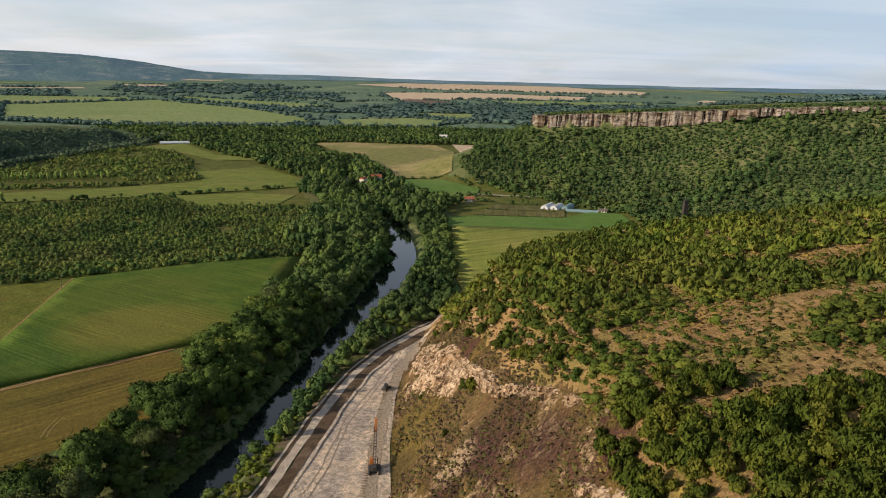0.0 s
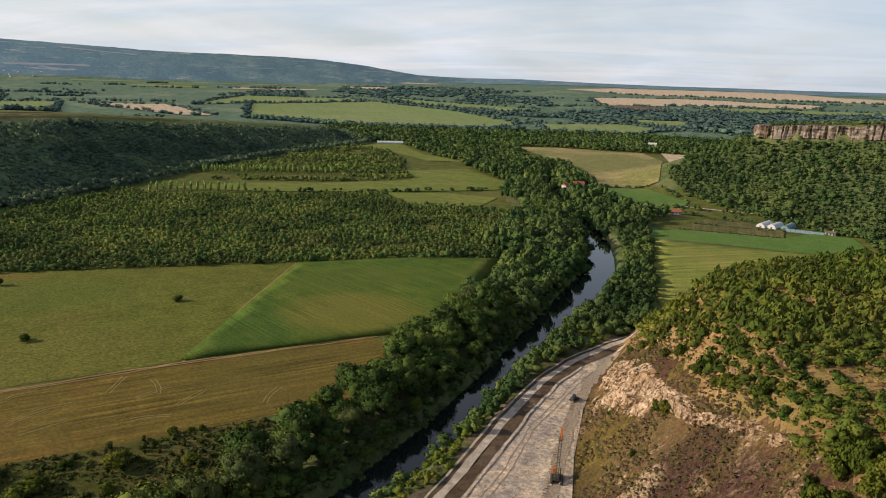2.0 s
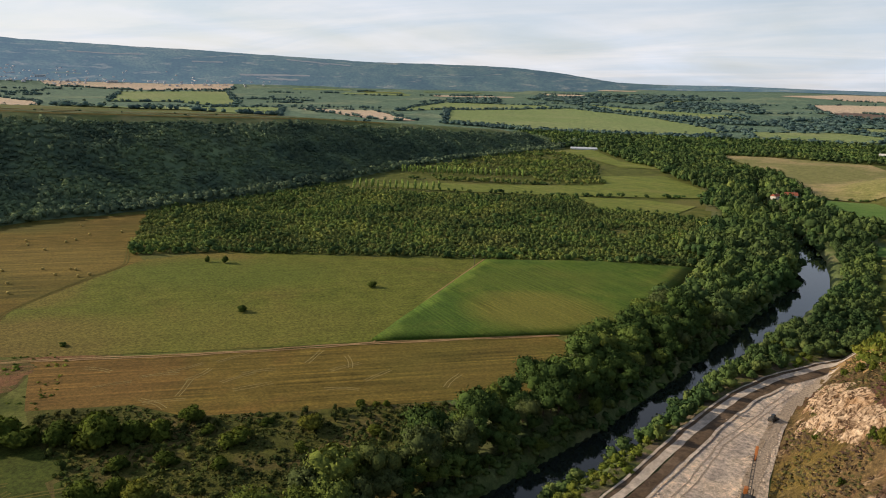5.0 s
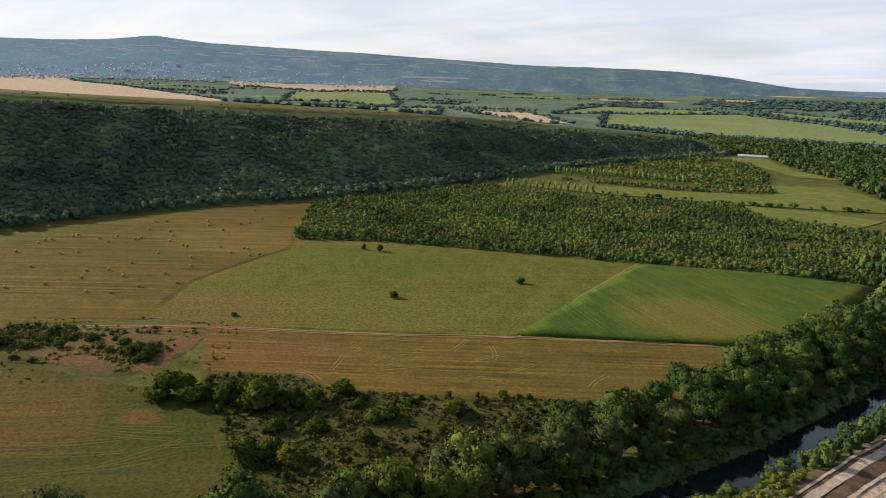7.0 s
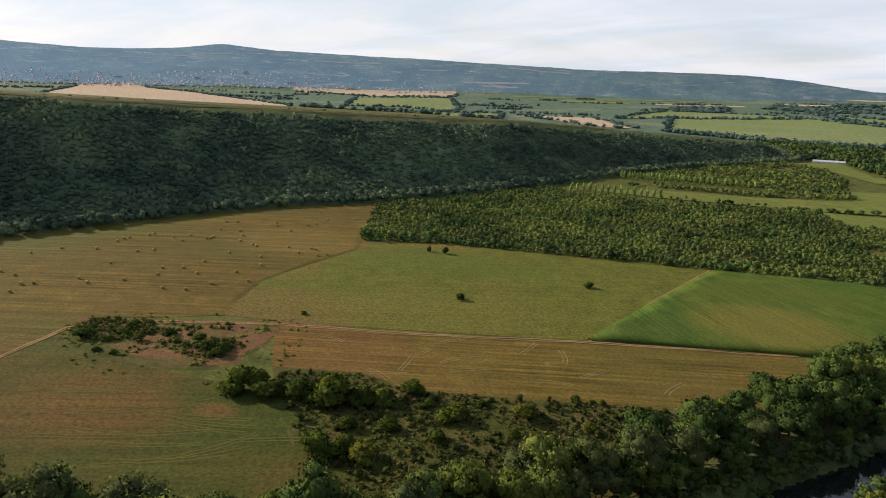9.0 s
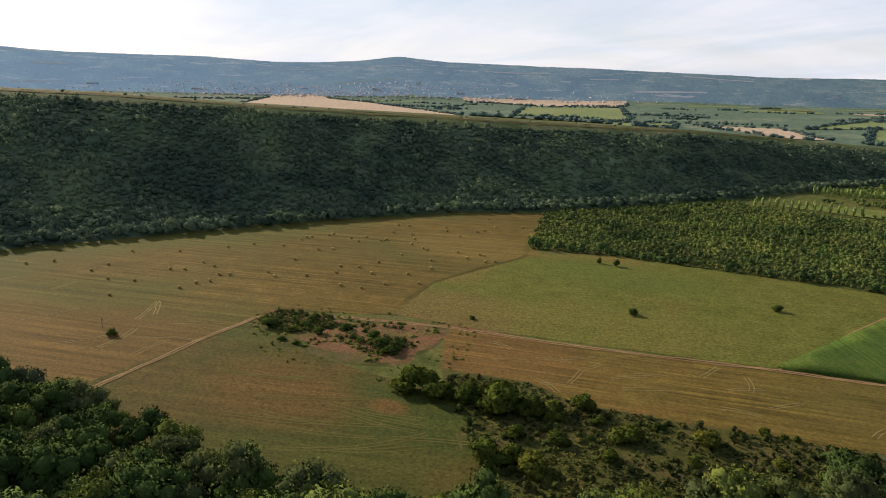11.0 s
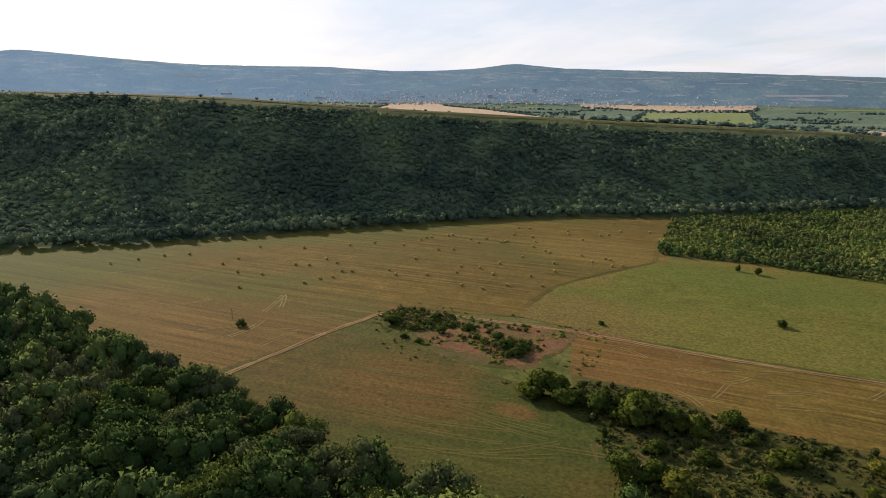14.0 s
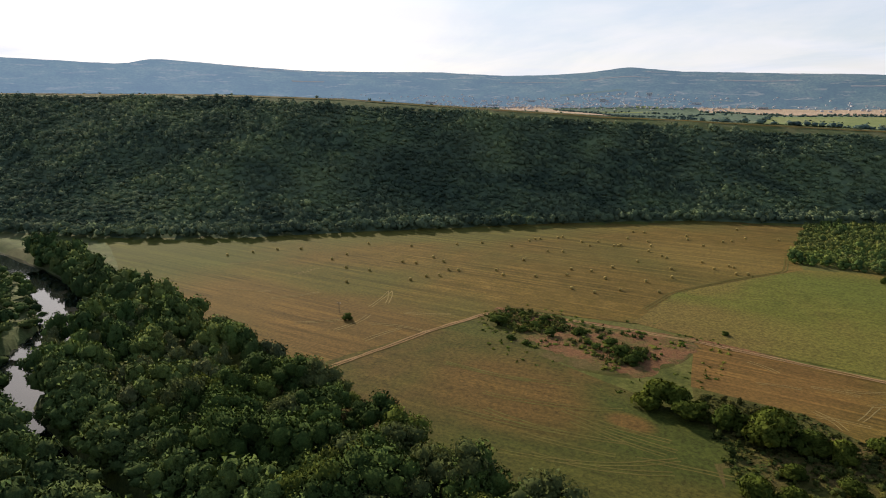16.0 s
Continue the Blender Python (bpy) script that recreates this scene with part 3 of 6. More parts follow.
def land(x, y):
    """Height of the ground at x, y."""
    x, y = np.asarray(x, float), np.asarray(y, float)
    r, az = np.hypot(x, y), np.degrees(np.arctan2(y, x)) % 360
    z = 0.35 * vnoise(x, y, 60, 3)
    # the plain climbs slowly to the far hills
    rise = np.interp(az, [40, 100, 114, 215], [104, 104, 88, 88]) * np.clip((r - 1200) / 3600, 0, 1)
    rise = rise + 5 * vnoise(x, y, 420, 5) * step(1300, 2400, r)
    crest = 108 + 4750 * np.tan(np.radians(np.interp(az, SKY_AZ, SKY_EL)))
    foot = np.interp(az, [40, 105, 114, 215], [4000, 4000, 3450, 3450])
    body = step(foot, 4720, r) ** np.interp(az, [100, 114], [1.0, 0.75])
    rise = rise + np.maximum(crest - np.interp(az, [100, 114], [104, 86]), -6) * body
    rise = rise + step(foot, foot + 400, r) * (1 - step(4500, 4720, r)) * 14 * vnoise(x, y, 500, 8) * step(106, 118, az)
    z = z + rise
    # the long wooded bluff, and its plateau
    ny = y + 12 * vnoise(x, y, 160, 12)
    d = np.interp(y, [p[1] for p in BLUFF_TOE], [p[0] for p in BLUFF_TOE]) - x
    top = np.interp(ny, [-500, -100, 25, 185, 300, 500, 700, 950, 1100, 1250, 1400], [98, 97, 93, 83, 77, 67, 58.5, 40.5, 29.5, 11, 0])
    wide = bluff_wide(ny)
    t = np.clip(d / wide, 0, 1)
    bluff = top * (0.55 * t + 0.45 * t * t * (3 - 2 * t)) + 3.0 * vnoise(x, y, 70, 11) * step(0, 0.25, t) * (1 - step(0.8, 1.0, t))
    bluff = bluff * (1 - 0.75 * step(420, 1500, d))
    z = np.where(d > 0, smax(z, bluff, 4), z)
    # the mesa with its cliff
    d, _, nx, ny = near_line(x, y, MESA, True)
    ins = inside(x, y, MESA)
    skirt = mesa_top(nx, ny) - np.interp(nx, [277, 340, 365, 431, 520], [13, 9, 5.5, 2.5, 1.0]) - 0.40 * d + 0.0003 * d * d + (3.5 * vnoise(x, y, 80, 21) - 7 * np.abs(vnoise(x, y, 130, 23, 2))) * step(5, 60, d)
    back = step(900, 1300, y) * step(0, 250, d)
    skirt = np.where(d < 600, skirt, -50) - 60 * back
    z = np.where(ins, mesa_top(x, y) + 1.5 * vnoise(x, y, 90, 22), smax(z, skirt, 5))
    # the cove east of the green field climbs to a saddle
    cove = 62 * step(150, 430, x) * step(380, 470, y) * (1 - step(700, 900, y))
    z = np.where(ins, z, smax(z, cove, 6))
    # the near hill
    d, _, nx, ny = near_line(x, y, HILL_TOE, True)
    s = np.where(inside(x, y, HILL_TOE), d, -d)
    k = 1.12 - 0.70 * step(285, 335, ny)
    face = k * s + 2.2 * vnoise(x, y, 14, 31) * step(4, 20, s)
    face = np.where(s > 0, face, 0)
    crown = 58 + 0.17 * (x - 30) - 0.10 * (y - 100) + 3.5 * vnoise(x, y, 60, 33)
    crown = np.minimum(crown, 92 + 2 * vnoise(x, y, 60, 34))
    near = smin(face, crown, 7)
    bench = 4.2 * step(9, 17, np.where(x > np.interp(y, [p[1] for p in RIVER[9:]], [p[0] for p in RIVER[9:]]), near_line(x, y, RIVER)[0], 0)) * (1 - step(300, 345, y)) * step(-60, 20, y) * (1 - step(60, 120, x))
    z = np.where(s > -90, z + bench * (1 - step(10, 16, s)), z)
    z = np.where(s > 0, smax(z, near + 4.0 * step(-2, 3, s), 1.5), z)
    # the river bed
    d = near_line(x, y, RIVER)[0] * (1 + 0.8 * step(-125, -98, y) * (1 - step(-40, -5, y)) * step(-262, -246, x) + 0.28 * step(-5, 40, y) * (1 - step(260, 330, y)))
    return np.where(d < 16, -4.5 + (z + 4.5) * step(8, 12.5, d), z)


def sheet(name, x, y, z, material, label, kind="structure"):
    """A grid mesh from 2D arrays."""
    rows, cols = x.shape
    me = bpy.data.meshes.new(name)
    i = np.arange(rows * cols).reshape(rows, cols)
    q = np.stack([i[:-1, :-1], i[:-1, 1:], i[1:, 1:], i[1:, :-1]], -1).reshape(-1, 4)
    fill(me, np.stack([x, y, z], -1).reshape(-1, 3), q)
    me.materials.append(material)
    me.polygons.foreach_set("use_smooth", np.ones(len(q), bool))
    return tagged(new(name, me), label, kind=kind)


def fill(me, v, f):
    """Fast mesh from arrays whose faces all have the same number of corners."""
    n, k = f.shape
    me.vertices.add(len(v))
    me.vertices.foreach_set("co", np.asarray(v, np.float32).ravel())
    me.loops.add(n * k)
    me.loops.foreach_set("vertex_index", np.asarray(f, np.int32).ravel())
    me.polygons.add(n)
    me.polygons.foreach_set("loop_start", np.arange(0, n * k, k, dtype=np.int32))
    me.update(calc_edges=True)


AZ = np.radians(np.concatenate([np.arange(36, 226, 0.45), np.arange(226, 396.5, 4.0), [396]]))
RAD = np.concatenate([[0.5, 8, 16], np.geomspace(24, 4930, 290)])
gr, ga = np.meshgrid(RAD, AZ, indexing="ij")
gx, gy = gr * np.cos(ga), gr * np.sin(ga)
ground = sheet("ground", gx, gy, land(gx, gy), M_GROUND, "rough grassland sheet rolling from the valley to far hills")

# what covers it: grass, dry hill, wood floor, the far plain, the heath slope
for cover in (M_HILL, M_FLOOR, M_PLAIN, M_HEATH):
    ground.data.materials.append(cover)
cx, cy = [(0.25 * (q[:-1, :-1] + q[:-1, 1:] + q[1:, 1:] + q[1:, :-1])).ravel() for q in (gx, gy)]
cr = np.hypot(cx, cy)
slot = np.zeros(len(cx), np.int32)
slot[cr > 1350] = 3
bluff_d = np.interp(cy, [p[1] for p in BLUFF_TOE], [p[0] for p in BLUFF_TOE]) - cx
slot[(bluff_d > 3) & (bluff_d < 300) & (cy < 1300)] = 2
slot[(near_line(cx, cy, MESA, True)[0] < 230) & (cy > 450) & (land(cx, cy) > 6)] = 2
slot[near_line(cx, cy, RIVER)[0] < 55] = 2
hs = np.where(inside(cx, cy, HILL_TOE), near_line(cx, cy, HILL_TOE, True)[0], -1)
slot[hs > 0] = 1
slot[(hs > 0) & (hs < rim_s(cy) + (4 + 6 * vnoise(cx, cy, 14, 91)) * step(150, 120, cy) + 2 * vnoise(cx, cy, 10, 92)) & (cy < 285)] = 4
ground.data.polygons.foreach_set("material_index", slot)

# the far hills, with haze painted in as emission
da, dr = np.meshgrid(np.radians(np.arange(104, 222, 0.35)), np.linspace(0, 1, 60))
start = np.interp(np.degrees(da), [104, 110, 116], [4350, 3800, 3560])
dr = start + (4760 - start) * dr
dx, dy = dr * np.cos(da), dr * np.sin(da)
hills = sheet("backdrop", dx, dy, land(dx, dy) + 2.0 * step(start, start + 60, dr) + 3.0 * vnoise(dx, dy, 40, 93) * step(4300, 4700, dr), M_DISTANCE, "blue-green wooded hills with painted haze along the horizon")
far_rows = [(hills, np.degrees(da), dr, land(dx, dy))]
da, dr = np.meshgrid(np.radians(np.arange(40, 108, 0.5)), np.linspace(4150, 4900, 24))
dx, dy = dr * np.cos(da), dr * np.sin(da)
hills = sheet("backdrop", dx, dy, land(dx, dy) + 1.5, M_DISTANCE_EAST, "blue strip of far plain with painted haze along the horizon")
far_rows.append((hills, np.degrees(da), dr, land(dx, dy)))


def lie(ob, az, rad, rise):
    """Texture coordinates for a far slope: along it, and up it."""
    me = ob.data
    a = np.stack([np.radians(az) * 4000, rad * 0.18, rise * 2.5], -1).reshape(-1)
    me.attributes.new("lie", "FLOAT_VECTOR", "POINT").data.foreach_set("vector", a.astype(np.float32))


def drape(name, outline, material, label, lift=0.12, cell=0.0, thick=0.0, rag=0.0, kind="structure", tuck=False):
    """A piece of land with the given corners, laid on the ground; thick: it stands that high."""
    pts = []
    for (ax, ay), (bx, by) in zip(outline, outline[1:] + outline[:1]):
        n = max(1, int(math.hypot(bx - ax, by - ay) / (cell or 12)))
        pts += [(ax + (bx - ax) * k / n, ay + (by - ay) * k / n) for k in range(n)]
    p = np.array(pts)
    if rag:
        p = p + rag * np.stack([vnoise(p[:, 0], p[:, 1], 25, 41), vnoise(p[:, 0], p[:, 1], 25, 43)], -1)
    lo, hi = p.min(0), p.max(0)
    cell = cell or max(12.0, (hi - lo).max() / 40)
    ux, uy = np.meshgrid(np.arange(lo[0], hi[0], cell), np.arange(lo[1], hi[1], cell))
    ux, uy = ux.ravel(), uy.ravel()
    keep = inside(ux, uy, p) & (near_line(ux, uy, p, True)[0] > 0.35 * cell)
    every = np.concatenate([p, np.stack([ux[keep], uy[keep]], -1)])
    n = len(p)
    vs, _, fs, *_ = mathutils_cdt([Vector(q) for q in every], [(i, (i + 1) % n) for i in range(n)], [], 1, 1e-4)
    v = np.array([(q.x, q.y) for q in vs])
    z = land(v[:, 0], v[:, 1]) + lift + thick
    if tuck:
        # the rim dips under the land round it
        z = np.where(near_line(v[:, 0], v[:, 1], p, True)[0] < 0.05, z - lift - 0.15, z)
    verts = np.concatenate([v, z[:, None]], 1)
    f = np.array([tuple(q) for q in fs if len(q) == 3])
    e1, e2 = verts[f[:, 1]] - verts[f[:, 0]], verts[f[:, 2]] - verts[f[:, 0]]
    flip = np.cross(e1, e2)[:, 2] < 0
    f[flip] = f[flip][:, ::-1]
    if thick:
        count = {}
        for a, b, c in f:
            for s, t in ((a, b), (b, c), (c, a)):
                count[(s, t)] = 1
        rim = [(s, t) for (s, t) in count if (t, s) not in count]
        low = verts - (0, 0, thick + lift + 0.5)
        k = len(verts)
        verts = np.concatenate([verts, low])
        f = np.concatenate([f, [(t, s, s + k) for s, t in rim], [(t, s + k, t + k) for s, t in rim]])
    me = bpy.data.meshes.new(name)
    fill(me, verts, f)
    me.materials.append(material)
    return tagged(new(name, me), label, kind=kind)


def strip(name, line, width, material, label, lift=0.2, gap=0.0, rag=0.25, kind="structure", step_m=3.0):
    """A lane along a line; gap: two wheel tracks that far apart."""
    p = np.array(line, float)
    seg = np.r_[0, np.cumsum(np.hypot(*np.diff(p, axis=0).T))]
    u = np.linspace(0, seg[-1], max(3, int(seg[-1] / step_m)))
    # a smooth line through the corners
    q = np.stack([np.interp(u, seg, p[:, k]) for k in (0, 1)], -1)
    for _ in range(int(9 / step_m) + 1):
        q[1:-1] = 0.25 * q[:-2] + 0.5 * q[1:-1] + 0.25 * q[2:]
    d = np.gradient(q, axis=0)
    d /= np.hypot(*d.T)[:, None]
    nrm = np.stack([-d[:, 1], d[:, 0]], -1)
    verts, faces = [], []
    for off in ((-gap / 2, gap / 2) if gap else (0,)):
        wob = rag * vnoise(q[:, 0] + off * 9, q[:, 1], 9, 51)
        w = width / 2 * (1 + 0.5 * rag * vnoise(q[:, 0], q[:, 1] + off * 7, 6, 52))
        across = np.stack([q + nrm * (off + wob + s * w)[:, None] for s in (-1, 0, 1)], 1)
        z = land(across[..., 0], across[..., 1]) + lift
        k = sum(len(a) for a in verts)
        verts.append(np.concatenate([across, z[..., None]], -1).reshape(-1, 3))
        i = k + np.arange(len(q) * 3).reshape(-1, 3)
        faces.append(np.stack([i[:-1, :-1], i[:-1, 1:], i[1:, 1:], i[1:, :-1]], -1).reshape(-1, 4)[:, ::-1])
    me = bpy.data.meshes.new(name)
    fill(me, np.concatenate(verts), np.concatenate(faces))
    me.materials.append(material)
    return tagged(new(name, me), label, kind=kind)


for row in far_rows:
    lie(*row)

# ---- water ----
def water_mat():
    m, n, l, b = shader("still_river_water", 0.04, 0.5)
    b.inputs["Base Color"].default_value = (0.012, 0.016, 0.014, 1)
    v = coords(n, l, (1, 1, 1))
    bump(n, l, b, noise_node(n, l, v, 0.35, 3, 0.5), 0.05, 0.3)
    return m


def river():
    p = np.array(RIVER, float)
    seg = np.r_[0, np.cumsum(np.hypot(*np.diff(p, axis=0).T))]
    u = np.arange(0, seg[-1], 6.0)
    q = np.stack([np.interp(u, seg, p[:, k]) for k in (0, 1)], -1)
    d = np.gradient(q, axis=0)
    d /= np.hypot(*d.T)[:, None]
    nrm = np.stack([-d[:, 1], d[:, 0]], -1)
    x = np.stack([q[:, 0] + nrm[:, 0] * s for s in (15, 5, -5, -15)], 1)
    y = np.stack([q[:, 1] + nrm[:, 1] * s for s in (15, 5, -5, -15)], 1)
    return sheet("water", x, y, np.full(x.shape, -2.4), water_mat(), "dark still river reflecting the sky between trees")


river()

# ---- fields ----
drape("meadow", [(-290, 119), (-331, 161), (-362, 252), (-345, 290), (-269, 333), (-196, 376), (-170, 222), (-218, 177), (-261, 139)], M_MEADOW, "mown green meadow with lone bushes in it")
drape("hay_field", [(-499, -140), (-501, -49), (-510, 45), (-523, 167), (-517, 284), (-487, 349), (-398, 270), (-362, 253), (-331, 162), (-288, 119), (-303, 95), (-319, 74), (-311, 62), (-255, -22), (-400, -104)], M_HAY, "tan and green mown hay field dotted with round bales", rag=1.5)
drape("stubble_field", [(-263, 132), (-227, 166), (-168, 219), (-108, 274), (-85, 262), (-95, 200), (-112, 194), (-152, 157), (-178, 135), (-199, 131), (-224, 108)], M_STUBBLE, "brown stubble field with pale wheel marks", rag=1.0)
drape("dry_meadow", [(-255, -22), (-311, 60), (-274, 62), (-240, 79), (-220, 89), (-201, 97), (-176, 100), (-150, 84), (-120, 70), (-170, 10)], M_LOWMEADOW, "dry olive meadow criss-crossed by faint wheel marks", rag=1.0)
M_WEEDY = field_mat("weedy_grass", (0.055, 0.058, 0.013), (0.080, 0.082, 0.018), (0.108, 0.100, 0.025), (0.125, 0.095, 0.034), patch_scale=0.05, grain=0.7, relief=0.7)
drape("scrubland", [(-202, 97), (-224, 108), (-199, 131), (-178, 135), (-152, 157), (-113, 192), (-88, 180), (-95, 110), (-120, 74), (-153, 80)], M_WEEDY, "weedy overgrown corner of grass and shrubs", rag=2.0)
drape("weedy_verge", [(-306, 57), (-318, 74), (-294, 101), (-268, 131), (-257, 135), (-240, 114), (-233, 92), (-243, 78), (-274, 60)], M_WEEDY, "weedy green verge round the earth mound", lift=0.2, rag=4.0, cell=3, tuck=True)
drape("earth_patch", [(-300, 66), (-308, 76), (-291, 97), (-268, 127), (-256, 133), (-240, 114), (-233, 94), (-246, 84), (-274, 68)], M_REDEARTH, "reddish bare earth mound overgrown with bushes", lift=0.27, rag=7.0, cell=3, tuck=True)
drape("maize_field", [(-170, 224), (-195, 373), (-137, 411), (-82, 432), (-80, 342), (-86, 296), (-106, 277)], M_MAIZE, "tall green maize field with yellowing patches", thick=1.0, rag=0.8, cell=8)
drape("pasture", [(-453, 578), (-395, 641), (-320, 680), (-244, 744), (-276, 818), (-211, 869), (-141, 773), (-136, 722), (-176, 693), (-245, 650), (-367, 597)], M_CROP, "light green strip of pasture behind the plantation", lift=0.5)
drape("pasture", [(-245, 648), (-176, 672), (-130, 666), (-136, 614), (-187, 592), (-208, 610)], M_CROP, "small light green pasture enclosed by trees", lift=0.5)
drape("pasture", [(-458, 1071), (-400, 1146), (-305, 994), (-246, 991), (-236, 941), (-283, 926), (-374, 1025)], M_CROP, "light green pasture running toward a white shed", lift=0.6)
drape("grass_field", [(10, 573), (42, 582), (113, 580), (144, 612), (166, 599), (166, 558), (140, 530), (12, 537)], M_BRIGHT, "bright green grass field beside a plant nursery", lift=0.7)
drape("crop_field", [(16, 537), (140, 530), (150, 480), (120, 440), (60, 405), (18, 365), (14, 400)], M_OLIVE, "olive crop field with wavy drill lines", thick=0.8)
drape("vegetable_field", [(36, 585), (113, 582), (123, 631), (61, 642)], M_SILAGE, "vegetable beds in dark and light strips", lift=0.7)
drape("grass_field", [(-44, 789), (10, 788), (51, 729), (42, 677), (4, 659), (-19, 696)], M_BRIGHT, "small bright green grass field by the river wood", lift=0.7)
drape("grain_field", [(-202, 1201), (-142, 1225), (5, 1212), (34, 1105), (23, 812), (-3, 795), (-41, 799), (-97, 965)], field_mat("patchy_grain", (0.16, 0.16, 0.05), (0.20, 0.19, 0.065), (0.25, 0.22, 0.085), (0.36, 0.27, 0.13), patch_scale=0.008, grain=0.2), "yellow-green grain field with bleached patches", lift=0.7)
drape("grain_field", [(34, 1227), (100, 1215), (95, 1010), (66, 960), (44, 1091)], M_FARTAN, "small ripe tan grain field", lift=0.7)
drape("pasture", [(5, 395), (14, 400), (16, 365), (8, 335), (-2, 335)], M_BRIGHT, "scrap of green lawn by a riverside hut", cell=5)

FAR = [
    ("M_FARGREEN", "broad pale green field on the plain", [(-1116, 1855), (-863, 2210), (-502, 1946), (-279, 1664), (-309, 1464), (-575, 1406), (-868, 1437)]),
    ("M_FARGREEN", "pale green field edged by hedges", [(-241, 1677), (-66, 1783), (46, 1703), (103, 1749), (-7, 1555), (-200, 1517)]),
    ("M_FARGREEN", "narrow pale green field far off", [(-957, 2453), (-668, 2314), (-320, 2171), (-298, 2074), (-472, 2018), (-761, 2215)]),
    ("M_FARTAN", "long ripe tan grain field far off", [(-216, 2978), (155, 3141), (643, 2923), (594, 2746), (175, 2666), (-149, 2459)]),
    ("M_FARTAN", "wide ripe tan grain field near the horizon", [(-401, 3715), (-152, 4065), (748, 4081), (1044, 3449), (922, 3125), (354, 3383), (-128, 3443)]),
    ("M_FARBROWN", "bare dark ploughed field far off", [(-184, 2677), (45, 2487), (98, 2318), (-84, 2263)]),
    ("M_FARTAN", "tan strip of grain under a wooded ridge", [(-1405, 3198), (-1150, 3212), (-1100, 2943), (-1300, 3009)]),
    ("M_FARGREEN", "thin pale green field among woods", [(-102, 1934), (129, 1942), (118, 1768), (47, 1767)]),
    ("M_FARGREEN", "pale green field beyond the mesa", [(150, 2598), (609, 2619), (801, 2634), (733, 2474), (253, 2395)]),
    ("M_FARTAN", "large ripe tan grain field before the town", [(-3430, 889), (-3442, 1112), (-2652, 1164), (-1979, 1108), (-1500, 780), (-1500, 500), (-2600, 520)]),
    ("M_FARGREEN", "pale green field behind the bluff", [(-1000, 560), (-1740, 1269), (-1476, 1527), (-900, 900), (-880, 620)]),
    ("M_FARGREEN", "pale green triangular field before the town", [(-2416, 1652), (-2302, 2065), (-1691, 1555), (-1606, 1440), (-1866, 1451), (-1928, 1276)]),
    ("M_FARTAN", "tan grain field below the town", [(-3121, 1754), (-2644, 2410), (-2435, 2219), (-2542, 1797), (-2899, 1683)]),
    ("M_FARTAN", "tan wedge of ripe grain", [(-1402, 1522), (-1229, 1644), (-957, 1439), (-1009, 1396), (-1256, 1477)]),
    ("M_FARGREEN", "pale green field reaching the distant hedges", [(-1190, 1690), (-1350, 2200), (-1000, 2330), (-900, 2230), (-1130, 1880)]),
]
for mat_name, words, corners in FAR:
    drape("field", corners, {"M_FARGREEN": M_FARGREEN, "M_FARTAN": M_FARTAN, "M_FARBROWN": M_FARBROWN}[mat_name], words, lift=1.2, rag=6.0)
# smaller far parcels, in two belts of the plain
rng = np.random.default_rng(5)
for k in range(95):
    a, r = radians(rng.uniform(62, 178)), rng.uniform(1550, 4100)
    cx, cy = r * math.cos(a), r * math.sin(a)
    if any(near_line(np.array([cx]), np.array([cy]), c, True)[0][0] < 160 or inside(np.array([cx]), np.array([cy]), c)[0] for *_, c in FAR):
        continue
    w, h, t = rng.uniform(120, 420), rng.uniform(50, 130), a + math.pi / 2 + rng.uniform(-0.3, 0.3)
    ux, uy = math.cos(t), math.sin(t)
    quad = [(cx + s * w * ux - q * h * uy, cy + s * w * uy + q * h * ux) for s, q in ((-0.5, -0.5), (0.5, -0.5), (0.5, 0.5), (-0.5, 0.5))]
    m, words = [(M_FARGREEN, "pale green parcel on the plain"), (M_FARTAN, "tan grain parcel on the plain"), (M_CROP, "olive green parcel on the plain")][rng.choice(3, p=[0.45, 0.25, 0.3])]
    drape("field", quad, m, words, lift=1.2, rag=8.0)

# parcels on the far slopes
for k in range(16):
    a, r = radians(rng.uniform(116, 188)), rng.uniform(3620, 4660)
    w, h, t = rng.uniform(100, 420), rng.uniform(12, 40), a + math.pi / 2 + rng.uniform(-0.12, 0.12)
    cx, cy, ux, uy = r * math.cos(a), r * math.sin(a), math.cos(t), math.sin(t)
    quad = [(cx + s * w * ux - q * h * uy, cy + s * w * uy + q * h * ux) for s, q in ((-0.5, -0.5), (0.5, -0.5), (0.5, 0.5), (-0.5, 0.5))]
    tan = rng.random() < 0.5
    drape("field", quad, M_HAZETAN if tan else M_HAZEGREEN, "tan field with painted haze on the far hillside" if tan else "green field with painted haze on the far hillside", lift=4.5, rag=14.0)

# ---- tracks ----
strip("dirt_track", [(-254, -12), (-290, 32), (-311, 62), (-312, 76), (-288, 104), (-264, 132), (-218, 171), (-168, 221), (-106, 276)], 1.0, M_TRACK, "pale two-rut farm track between the fields", gap=1.5, lift=0.28, rag=0.8)
strip("dirt_track", [(-306, 132), (-330, 158), (-346, 196), (-360, 240), (-392, 264)], 0.6, M_RUT, "grassy two-rut track along the hay field", gap=1.8, lift=0.24)
strip("dirt_track", [(-168, 222), (-184, 300), (-197, 376)], 0.9, M_TRACK, "pale grassy path beside the maize", lift=0.24)
strip("dirt_track", [(-318, 68), (-290, 102), (-264, 134), (-240, 154)], 4.5, M_REDEARTH, "broad reddish earth track round the mound", lift=0.18, rag=0.8)
rng = np.random.default_rng(9)
